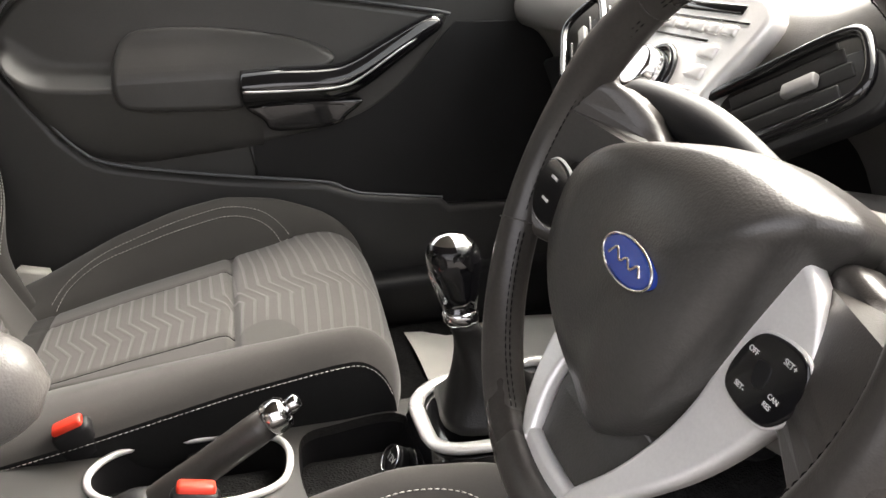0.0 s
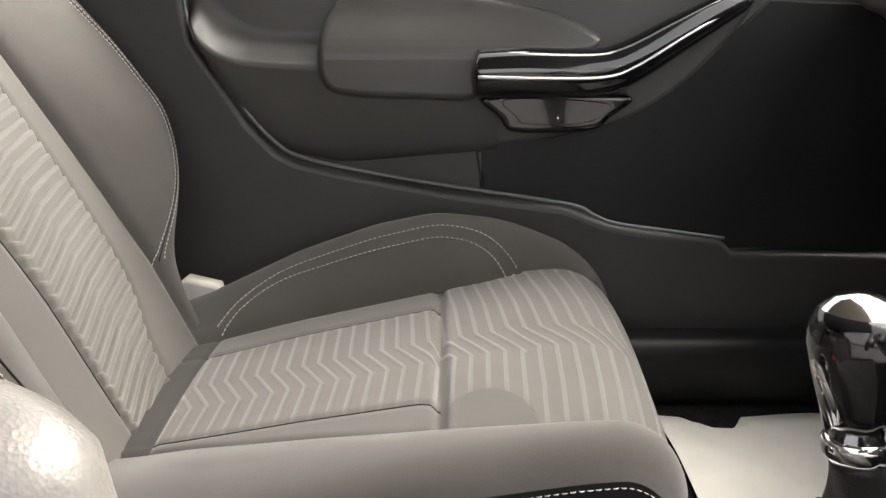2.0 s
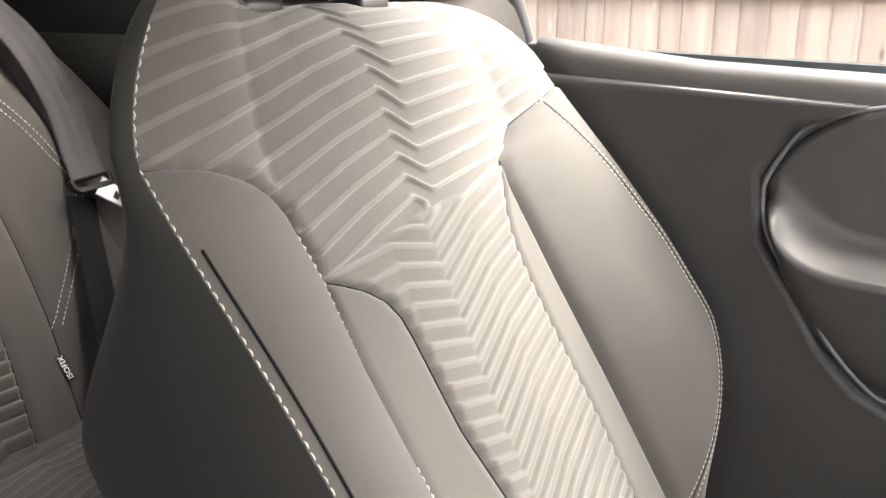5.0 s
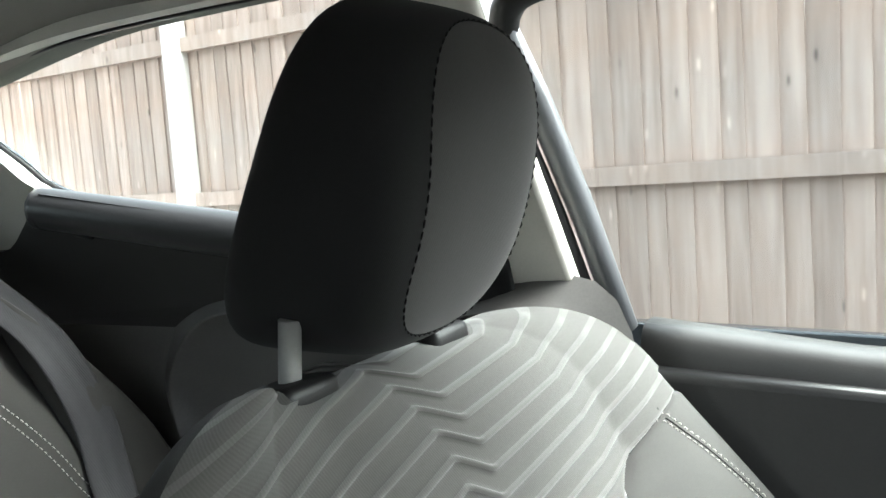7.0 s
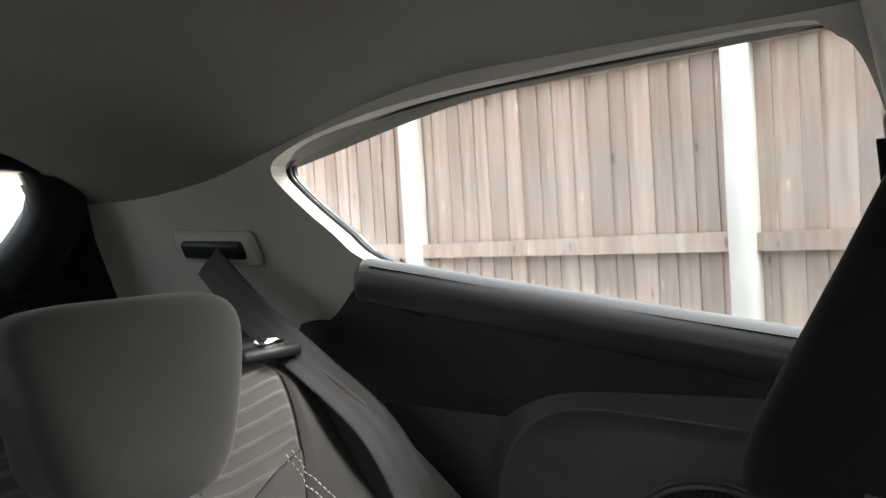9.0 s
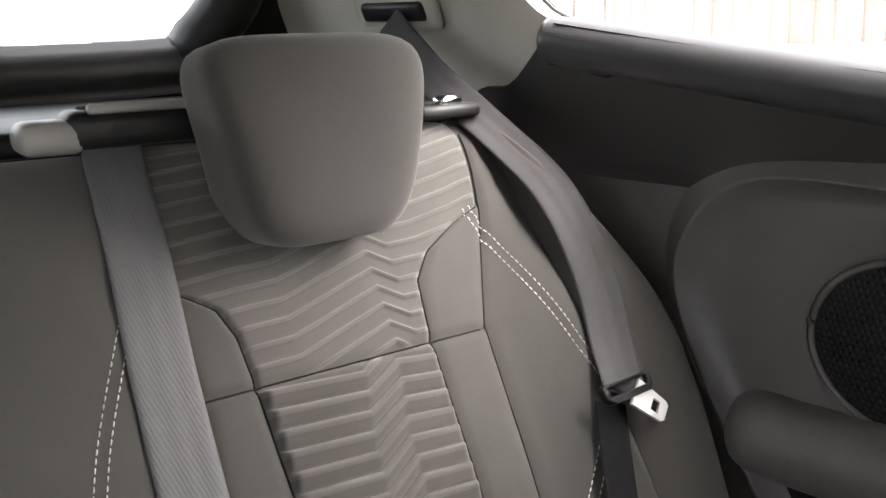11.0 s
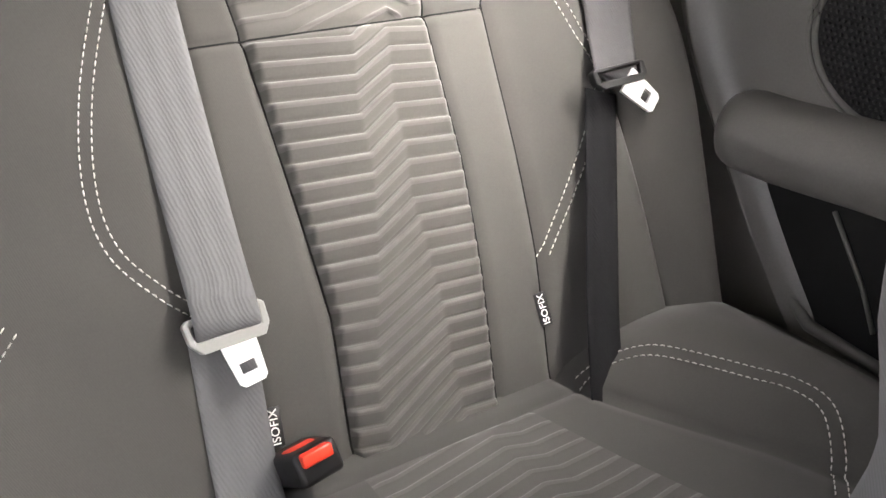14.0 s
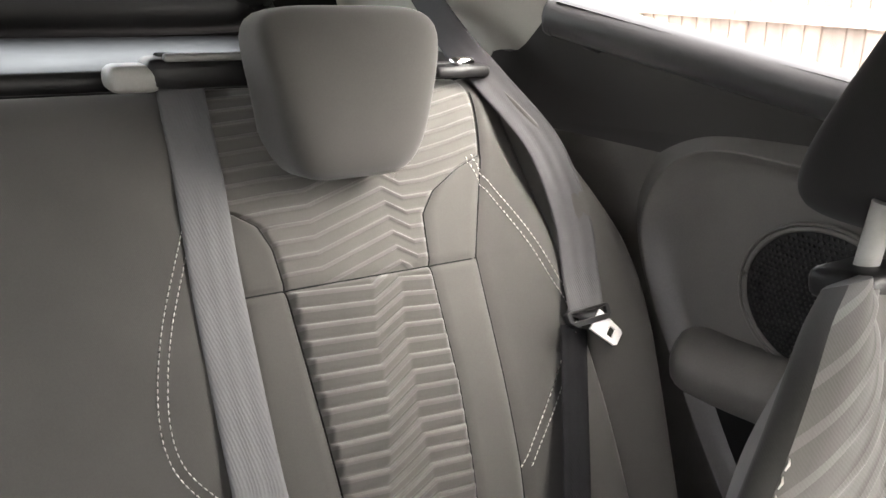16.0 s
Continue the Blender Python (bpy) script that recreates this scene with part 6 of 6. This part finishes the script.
part("cover_crease", tube(crease, 0.0016, 8, flat=0.5), M_AIRBAG, wheel)
oval = [(0.0272 * math.cos(t), 0.0115 * math.sin(t)) for t in np.linspace(0, 2 * math.pi, 48, endpoint=False)]
part("badge", plate(oval, lambda a, b, d: (a, b - 0.014, 0.0115 + d), 0.006, 0.0015, 2), M_BLUE, wheel, "blue oval badge")
part("badge_rim", tube([(a * 1.02, b * 1.04 - 0.014, 0.0172) for a, b in oval], 0.0009, 6, closed=True), M_CHROME, wheel, "bright badge rim")
sq = smooth_line([(-0.018, -0.017, 0.0178), (-0.012, -0.011, 0.0180), (-0.005, -0.016, 0.0180), (0.001, -0.012, 0.0180), (0.007, -0.016, 0.0180), (0.013, -0.011, 0.0180), (0.018, -0.016, 0.0178)], 30)
part("badge_mark", tube(sq, 0.0009, 6), M_CHROME, wheel)


def trim_z(b):
    return -0.036 + 0.026 * smoothstep(-0.05, -0.15, b)


for sgn in (1, -1):
    # leather spoke, silver trim sweeping down from it, and the switch pad
    sp = round_outline([(sgn * 0.070, 0.036), (sgn * 0.110, 0.040), (sgn * 0.150, 0.058), (sgn * 0.168, 0.0), (sgn * 0.152, -0.060), (sgn * 0.112, -0.050), (sgn * 0.080, -0.040)], 50)
    part("spoke", plate(sp, lambda a, b, d: (a, b, -0.060 + d + 0.044 * smoothstep(0.112, 0.160, abs(a))), 0.022, 0.008, 3), M_LEATHER, wheel)
    bz_ = [(sgn * a, b) for a, b in ((0.056, 0.014), (0.064, 0.034), (0.076, 0.031), (0.094, 0.017), (0.107, -0.006), (0.106, -0.030), (0.097, -0.052), (0.082, -0.090), (0.066, -0.118), (0.052, -0.139), (0.038, -0.154), (0.026, -0.158), (0.030, -0.144), (0.044, -0.118), (0.050, -0.092), (0.052, -0.060), (0.054, -0.020))]
    part("spoke_bezel", plate(round_outline(bz_, 90), lambda a, b, d: (a, b, trim_z(b) + d), 0.012, 0.004, 3), M_SILVER, wheel, "satin silver spoke trim")
    near_x, near_z = (0.0, 0.0) if sgn > 0 else (-0.036, 0.030)
    pd = round_outline([(p + near_x, q) for p, q in [(sgn * 0.0755, -0.004), (sgn * 0.104, -0.002), (sgn * 0.1145, -0.020), (sgn * 0.101, -0.041), (sgn * 0.069, -0.040), (sgn * 0.0655, -0.020)]], 48)
    part("switch_pod", plate(pd, lambda a, b, d: (a, b, near_z + trim_z(-0.02) + 0.0115 + d), 0.004, 0.0015, 2), M_GLOSS, wheel, "gloss black switch pad")
    part("pod_rim", tube([(a, b, near_z + trim_z(-0.02) + 0.0130) for a, b in pd], 0.0014, 6, closed=True), M_SILVER, wheel)
part("lower_trim", plate(round_outline([(-0.040, -0.146), (0.0, -0.148), (0.040, -0.146), (0.034, -0.160), (0.0, -0.164), (-0.034, -0.160)], 40), lambda a, b, d: (a, b, trim_z(-0.15) + d), 0.0115, 0.004, 3), M_SILVER, wheel, "satin silver lower spoke trim")
low = [(-0.050, -0.095), (0.050, -0.095), (0.044, -0.118), (0.030, -0.148), (-0.030, -0.148), (-0.044, -0.118)]
part("lower_panel", plate(low, lambda a, b, d: (a, b, trim_z(b) - 0.006 + d), 0.010, 0.002, 2), M_AIRBAG, wheel, "black grained lower panel")
words = (("OFF", 0.0745, -0.0150, 0.0042), ("SET+", 0.0985, -0.0085, 0.0044), ("ON", 0.0840, -0.0215, 0.0040), ("SET-", 0.0780, -0.0335, 0.0040), ("CAN", 0.1000, -0.0265, 0.0036), ("RES", 0.0985, -0.0312, 0.0036))
top_z = trim_z(-0.02) + 0.0160
for wd, a, b, k in words:
    lettering(wd, k, Matrix.Translation((a, b, top_z)), M_WHITE, parent=wheel)
part("switch_button", plate(round_outline([(0.080, -0.017), (0.090, -0.016), (0.091, -0.027), (0.083, -0.028)], 24), lambda a, b, d: (a, b, top_z - 0.001 + d), 0.0012, 0.0005, 1), M_BLACK, wheel)
for b in (-0.012, -0.028):
    part("switch_mark", rbox(0.010, 0.002, 0.0006, 0.0002, 1, Matrix.Translation((-0.126, b, top_z + 0.030))), M_WHITE, wheel)
part("cover_mark", rbox(0.012, 0.0006, 0.0004, 0.0001, 1, Matrix.Translation((0.026, -0.045, 0.0022)) @ pose(0, 0, 0, 12, 16, 0)), M_BELTPLASTIC, wheel)
part("column", tube([(0, -0.01, -0.055), (0, -0.005, -0.075), (0, -0.01, -0.20)], [0.040, 0.058, 0.075], 24, up=(0, 1, 0)), M_DASH, wheel, "grey column shroud")
stalk = thing("indicator_stalk", "dark grey plastic column stalk with white marking", "stalk")
column = wheel.matrix_basis @ Matrix.Rotation(-turn, 4, "Z")
stalk.matrix_basis = column.copy()
part("lever", tube(smooth_line([(-0.03, 0.052, -0.080), (-0.09, 0.068, -0.070), (-0.150, 0.073, -0.060), (-0.188, 0.070, -0.056)], 20), np.interp(np.linspace(0, 1, 20), [0, 0.4, 0.85, 1], [0.012, 0.018, 0.019, 0.010]), 16), M_BLACK, stalk)
lettering("TRIP", 0.0065, Matrix.Translation((-0.165, 0.076, -0.0385)), M_WHITE, parent=stalk)
stalk2 = thing("wiper_stalk", "dark grey plastic wiper stalk on the column", "stalk")
stalk2.matrix_basis = column.copy()
part("lever", tube(smooth_line([(0.05, 0.03, -0.075), (0.10, 0.035, -0.070), (0.16, 0.03, -0.055)], 20), 0.012, 14), M_PLASTIC, stalk2)

# ---- dashboard ----
dash = thing("dashboard", "grey soft plastic dashboard with dark glovebox and instrument binnacle", "dashboard", at=(0.6, 0, 0.6))


def dash_part(name, me, m, label=""):
    ob = part(name, me, m, dash, label)
    ob.matrix_parent_inverse = Matrix.Translation((-0.6, 0, -0.6))
    return ob


rows = []
for y in np.linspace(-0.68, 0.68, 60):
    c = 0.03 * math.cos(y / 0.68 * math.pi / 2)
    bin_ = math.exp(-((y + 0.38) / 0.17) ** 4)
    z = 0.790 + 0.055 * bin_ + 0.012 * c / 0.03
    rows.append([(0.99, y, 0.825), (0.80, y, z + 0.015), (0.60, y, z + 0.005), (0.50 - c, y, z - 0.012), (0.465 - c, y, z - 0.035), (0.470 - c, y, z - 0.075), (0.52, y, z - 0.11), (0.60, y, 0.52), (0.62, y, 0.40), (0.99, y, 0.36)])
rows = np.array(rows)
fine = []
for r in rows:
    fine.append(smooth_line(r, 46))
dash_part("top_pad", ring_loft(fine), M_DASH, "grey soft plastic upper dashboard")
gb = round_outline([(0.13, 0.66), (0.62, 0.66), (0.64, 0.60), (0.63, 0.47), (0.55, 0.44), (0.15, 0.44), (0.12, 0.50)], 40)
dash_part("glovebox_lid", plate(gb, lambda a, b, d: (0.575 - d - 0.2 * (b - 0.55), a, b), 0.05, 0.015, 3), M_BLACK, "black glovebox lid")
# centre stack with radio panel
st = thing("radio_panel", "silver audio panel with round dial and rows of keys", "car radio")
sO = Vector((0.372, -0.015, 0.722))
sy = Vector((0.56, 0, 0.83)).normalized()
sx = Vector((0, -1, 0))
sz = sx.cross(sy)
st.matrix_basis = Matrix(((sx.x, sy.x, sz.x, sO.x), (sx.y, sy.y, sz.y, sO.y), (sx.z, sy.z, sz.z, sO.z), (0, 0, 0, 1)))
part("panel", plate(round_outline([(-0.105, 0.085), (0.105, 0.085), (0.100, 0.0), (0.075, -0.070), (0.0, -0.095), (-0.075, -0.070), (-0.100, 0.0)], 60), lambda a, b, d: (a, b, d - 0.02), 0.02, 0.006, 3), M_SILVER, st, "satin silver panel")
part("dial", cyl(0.026, 0.022, 0.022, 40, 0.003, pose(0, -0.005, 0.012)), M_CHROME, st, "round volume dial")
part("dial_ring", tube([(0.031 * math.cos(t), 0.031 * math.sin(t) - 0.005, 0.002) for t in np.linspace(0, 2 * math.pi, 40, endpoint=False)], 0.004, 8, closed=True), M_GLOSS, st)
for a in (-0.078, -0.052, -0.026, 0.0, 0.026, 0.052, 0.078):
    part("preset_key", rbox(0.022, 0.010, 0.006, 0.002, 2, pose(a, 0.052, 0.001)), M_SILVER, st)
for sgn in (1, -1):
    for b in (0.03, 0.010, -0.012, -0.034):
        part("key", rbox(0.026, 0.013, 0.006, 0.002, 2, pose(sgn * (0.066 - 0.1 * max(0, -b)), b, 0.001)), M_SILVER, st)
for b, w in ((0.061, 0.19), (0.040, 0.10)):
    part("groove", rbox(w, 0.0022, 0.002, 0.0005, 1, pose(0.004, b, 0.0004)), M_GLOSS, st)
part("display_window", rbox(0.030, 0.024, 0.002, 0.0008, 1, pose(-0.055, 0.050, 0.0050)), M_GLOSS, st, "small dark display")
part("display_slot", rbox(0.16, 0.010, 0.004, 0.002, 2, pose(0, 0.073, 0.0)), M_GLOSS, st, "dark disc slot")
lettering("CLOCK", 0.006, pose(0.060, -0.047, 0.0012), M_BLACK, parent=st)
part("hazard_button", rbox(0.016, 0.014, 0.008, 0.003, 2, pose(-0.03, -0.062, 0.001)), M_RED, st, "red warning light button")
low = thing("climate_panel", "gloss black climate control panel below the radio", "control panel")
low.matrix_basis = Matrix.Translation((0.335, 0.0, 0.59)) @ st.matrix_basis.to_3x3().to_4x4()
part("panel", plate(round_outline([(-0.085, 0.05), (0.085, 0.05), (0.08, -0.06), (0.0, -0.075), (-0.08, -0.06)], 40), lambda a, b, d: (a, b, d - 0.02), 0.02, 0.005, 2), M_GLOSS, low)
for a in (-0.05, 0.0, 0.05):
    part("dial", cyl(0.019, 0.017, 0.018, 32, 0.002, pose(a, 0.0, 0.008)), M_BLACK, low)
    part("dial_ring", tube([(a + 0.020 * math.cos(t), 0.020 * math.sin(t), 0.001) for t in np.linspace(0, 2 * math.pi, 32, endpoint=False)], 0.002, 6, closed=True), M_CHROME, low)
stack = rbox(0.20, 0.20, 0.36, 0.03, 3, pose(0.47, 0.0, 0.50, 0, 18, 0))
dash_part("stack_panel", stack, M_BLACK, "black centre stack")


def vent(y0, x0, z0, turn):
    vt = thing("air_vent", "black slatted air vent with bright rim in the dashboard", "air vent", "air vents")
    vt.matrix_basis = Matrix.Translation((x0, y0, z0)) @ st.matrix_basis.to_3x3().to_4x4() @ pose(0, 0, 0, 0, 0, turn)
    k = math.copysign(1, turn)
    o = round_outline([(k * a, b) for a, b in ((-0.085, -0.030), (-0.02, 0.020), (0.042, 0.060), (0.072, 0.050), (0.090, 0.018), (0.050, -0.016), (0.0, -0.046), (-0.055, -0.048))], 60)
    part("housing", plate(o, lambda a, b, d: (a, b, d - 0.034), 0.014, 0.003, 2), M_BLACK, vt)
    part("rim", tube([(a, b, 0.0) for a, b in o], 0.0050, 8, closed=True), M_GLOSS, vt, "gloss black rim")
    for q in (-0.034, -0.017, 0.0, 0.017, 0.034):
        wide = 0.128 - 1.1 * abs(q)
        part("slat", rbox(wide, 0.011, 0.003, 0.0012, 2, pose(k * (0.006 + 0.55 * q), 0.002 - 0.82 * q, -0.008, 0, 0, k * 33) @ pose(0, 0, 0, 35, 0, 0)), M_PLASTIC, vt)
    part("slider", rbox(0.030, 0.012, 0.008, 0.002, 2, pose(k * 0.028, 0.012, 0.0, 0, 0, k * 33)), M_BELTPLASTIC, vt, "pale vent slider")


vent(-0.180, 0.385, 0.725, 0.01)
vent(0.180, 0.385, 0.725, -0.01)
clu = thing("instrument_cluster", "dark instrument dials with white figures under a hood", "instrument cluster", at=(0.455, -0.385, 0.735))
clu.rotation_euler = (0, radians(-25), 0)
part("face", rbox(0.02, 0.27, 0.10, 0.01, 2), M_GLOSS, clu)
for y in (-0.07, 0.07):
    part("dial_ring", tube([(-0.012, y + 0.045 * math.cos(t), 0.045 * math.sin(t)) for t in np.linspace(0, 2 * math.pi, 40, endpoint=False)], 0.002, 6, closed=True), M_CHROME, clu)
    for k in range(9):
        t = radians(225 - k * 33)
        tick = part("tick", rbox(0.001, 0.002, 0.009, 0.0003, 1, pose(-0.0115, y + 0.036 * math.cos(t), 0.036 * math.sin(t), 90 - math.degrees(t), 0, 0)), M_WHITE, clu)
    part("needle", rbox(0.002, 0.003, 0.032, 0.0005, 1, pose(-0.013, y + 0.012, -0.012, 40, 0, 0)), M_RED if y > 9 else M_WHITE, clu)
under = rbox(0.20, 0.62, 0.22, 0.05, 4, pose(0.475, -0.42, 0.560, -10, 20, 0))
dash_part("lower_shroud", under, M_DASH, "grey lower dashboard")
sw = thing("light_switch", "bright round light switch on the lower dashboard", "switch", at=(0.352, -0.462, 0.570))
part("dial", cyl(0.022, 0.020, 0.02, 36, 0.003, pose(0, 0, 0, 0, -75, 0)), M_CHROME, sw)
part("dial_rim", cyl(0.028, 0.027, 0.012, 36, 0.003, pose(0.006, 0, 0, 0, -75, 0)), M_GLOSS, sw)
ig = thing("ignition_barrel", "black ignition barrel beside the steering column", "ignition", at=(0.318, -0.478, 0.645))
part("barrel", cyl(0.034, 0.031, 0.07, 32, 0.004, pose(0, 0, 0, 0, -70, 0)), M_BLACK, ig)
part("key_slot", cyl(0.012, 0.012, 0.004, 24, 0.001, pose(-0.0345, 0, 0.0125, 0, -70, 0)), M_STEEL, ig, "bright key slot")
paper = thing("paper_floor_mat", "white paper mat lying on the black passenger carpet", "paper mat", at=(0.36, 0.42, FLOOR + 0.012))
P = np.array([[(0.30 * u - 0.13, 0.36 * v - 0.19, 0.004 * math.sin(7 * u + 3 * v) + 0.003 * math.cos(9 * v)) for u in np.linspace(0, 1, 14)] for v in np.linspace(0, 1, 14)])
part("sheet", fixed(grid(np.concatenate([P, P[::-1] + np.array([0, 0, -0.0012]), P[:1]], axis=0))), M_PAPER, paper)
mat_ob = thing("floor_mat", "black fabric floor mat in the passenger footwell", "floor mat", at=(0.38, 0.42, FLOOR + 0.003))
part("mat", rbox(0.50, 0.44, 0.008, 0.003, 2), M_CARPET, mat_ob)
blt = thing("passenger_seat_belt", "dark belt webbing hanging on the pillar behind the passenger seat", "seat belt")
part("webbing", strap([(-0.735, 0.585, 1.08), (-0.735, 0.61, 0.98), (-0.725, 0.63, 0.85), (-0.70, 0.645, 0.60), (-0.68, 0.65, 0.32)], [(0.2, -1, 0.1)] * 5, 0.047), M_BLACK, blt)
part("loop", rbox(0.035, 0.020, 0.05, 0.008, 3, pose(-0.735, 0.585, 1.075, 20, 0, 0)), M_BLACK, blt)

anc = thing("belt_anchor_cover", "pale plastic cover of the belt anchor beside the passenger seat", "cover", at=(-0.372, 0.628, 0.285))
part("cover", plate([(-0.03, 0.0), (0.05, 0.0), (0.034, 0.078), (-0.008, 0.088), (-0.03, 0.07)], lambda a, b, d: (a, 0.010 - d, b), 0.022, 0.006, 3), M_CREAM, anc)
part("screw_cap", cyl(0.009, 0.009, 0.004, 20, 0.001, pose(0.005, -0.013, 0.045, 90, 0, 0)), M_BELTPLASTIC, anc)


# ---- outside ----
FY = 3.40
fence = thing("garden_fence", "weathered brown feather-edge board fence with rails and white concrete posts", "fence", at=(0, FY, -0.27))


def board_mesh(w, h):
    v = [(0, 0, 0), (w, 0, 0), (w, 0.020, 0), (0, 0.007, 0), (0, 0, h), (w, 0, h), (w, 0.020, h), (0, 0.007, h)]
    f = [(0, 1, 5, 4), (1, 2, 6, 5), (2, 3, 7, 6), (3, 0, 4, 7), (4, 5, 6, 7), (3, 2, 1, 0)]
    return mesh_of([(a, -b, c) for a, b, c in v], [t[::-1] for t in f], "board", smooth=False)


rng = random.Random(5)
BOARDS = [board_mesh(0.128, 2.28), board_mesh(0.118, 2.27), board_mesh(0.134, 2.285)]
for b in BOARDS:
    b.materials.append(M_WOOD)
rail_m = mesh_of(*(lambda s: (s[0], s[1]))(([(0, -0.045, 0), (1.82, -0.045, 0), (1.82, 0.0, 0), (0, 0.0, 0), (0, -0.045, 0.075), (1.82, -0.045, 0.085), (1.82, 0.0, 0.085), (0, 0.0, 0.075)], [(0, 1, 5, 4), (1, 2, 6, 5), (2, 3, 7, 6), (3, 0, 4, 7), (4, 5, 6, 7), (3, 2, 1, 0)])), "rail", smooth=False)
rail_m.materials.append(M_WOOD)


def run_of_fence(parent, x0, bays, at=Matrix()):
    for k in range(bays):
        bx = x0 + k * 1.92
        post = part("post", rbox(0.105, 0.10, 2.36, 0.008, 1, Matrix.Translation((bx - 0.045, -0.04, 1.18))), M_CONCRETE, parent, "white concrete post")
        for z in (0.22, 1.125, 1.97):
            r = new("rail", rail_m)
            r.parent = parent
            r.location = (bx + 0.005, 0.0, z)
        x = bx - 0.06
        while x < bx + 1.85:
            b = new("board", rng.choice(BOARDS))
            b.parent = parent
            b.location = (x, 0.028 + rng.uniform(-0.002, 0.002), rng.uniform(0.0, 0.012))
            b.rotation_euler = (0, radians(rng.uniform(-0.35, 0.35)), 0)
            x += 0.108 + rng.uniform(-0.010, 0.005)


run_of_fence(fence, -2.06 - 1.92 * 3, 6)
back_fence = thing("rear_fence", "weathered brown board fence behind the car", "fence", at=(-8.0, -1.9, -0.27))
back_fence.rotation_euler = (0, 0, radians(90))
run_of_fence(back_fence, 0.0, 3)


def parked_car():
    car = thing("parked_car", "white hatchback parked behind with its windscreen showing", "car", at=(-5.6, 1.55, -0.27))
    rows = []
    for x, w, z0, z1 in ((-1.9, 0.72, 0.45, 0.80), (-1.75, 0.80, 0.30, 0.95), (-1.0, 0.84, 0.22, 1.0), (0.0, 0.85, 0.22, 1.0), (0.9, 0.85, 0.22, 0.98), (1.6, 0.80, 0.25, 0.88), (1.95, 0.70, 0.35, 0.70)):
        rows.append([(x, w * math.copysign(abs(math.cos(t)) ** 0.35, math.cos(t)), (z0 + z1) / 2 + (z1 - z0) / 2 * math.copysign(abs(math.sin(t)) ** 0.4, math.sin(t))) for t in np.linspace(0, 2 * math.pi, 32, endpoint=False)])
    part("body", ring_loft(rows), M_CARWHITE, car, "white painted body")
    cab = []
    for x, w, z1 in ((-1.75, 0.66, 0.96), (-1.35, 0.62, 1.36), (-0.6, 0.60, 1.46), (0.1, 0.60, 1.45), (0.5, 0.62, 1.30), (1.05, 0.68, 0.98)):
        cab.append([(x, w * math.copysign(abs(math.cos(t)) ** 0.5, math.cos(t)), 0.9 + (z1 - 0.9) * max(0, math.sin(t)) ** 0.5) for t in np.linspace(0, 2 * math.pi, 32, endpoint=False)])
    part("cabin", ring_loft(cab), M_CARWHITE, car, "white roof and pillars")
    wsc = np.array([[(1.02 - 0.5 * v + 0.02, 0.58 * u * (1 - 0.1 * v), 1.0 + 0.335 * v) for u in np.linspace(-1, 1, 9)] for v in np.linspace(0, 1, 6)])
    wsc[:, :, 2] += 0.012
    part("windscreen", grid(np.concatenate([wsc, wsc[::-1] - np.array([0.01, 0, 0.012]), wsc[:1]], axis=0)), M_GLOSS, car, "dark reflecting windscreen")
    for x in (-1.2, 1.25):
        for y in (-0.76, 0.76):
            wh = part("wheel", cyl(0.31, 0.31, 0.20, 32, 0.03, pose(x, y, 0.31, 90, 0, 0)), M_RUBBER, car, "black tyre and wheel")
    for y in (-0.55, 0.55):
        part("headlight", rbox(0.25, 0.28, 0.14, 0.05, 3, pose(1.72, y, 0.72)), M_CHROME, car)


parked_car()
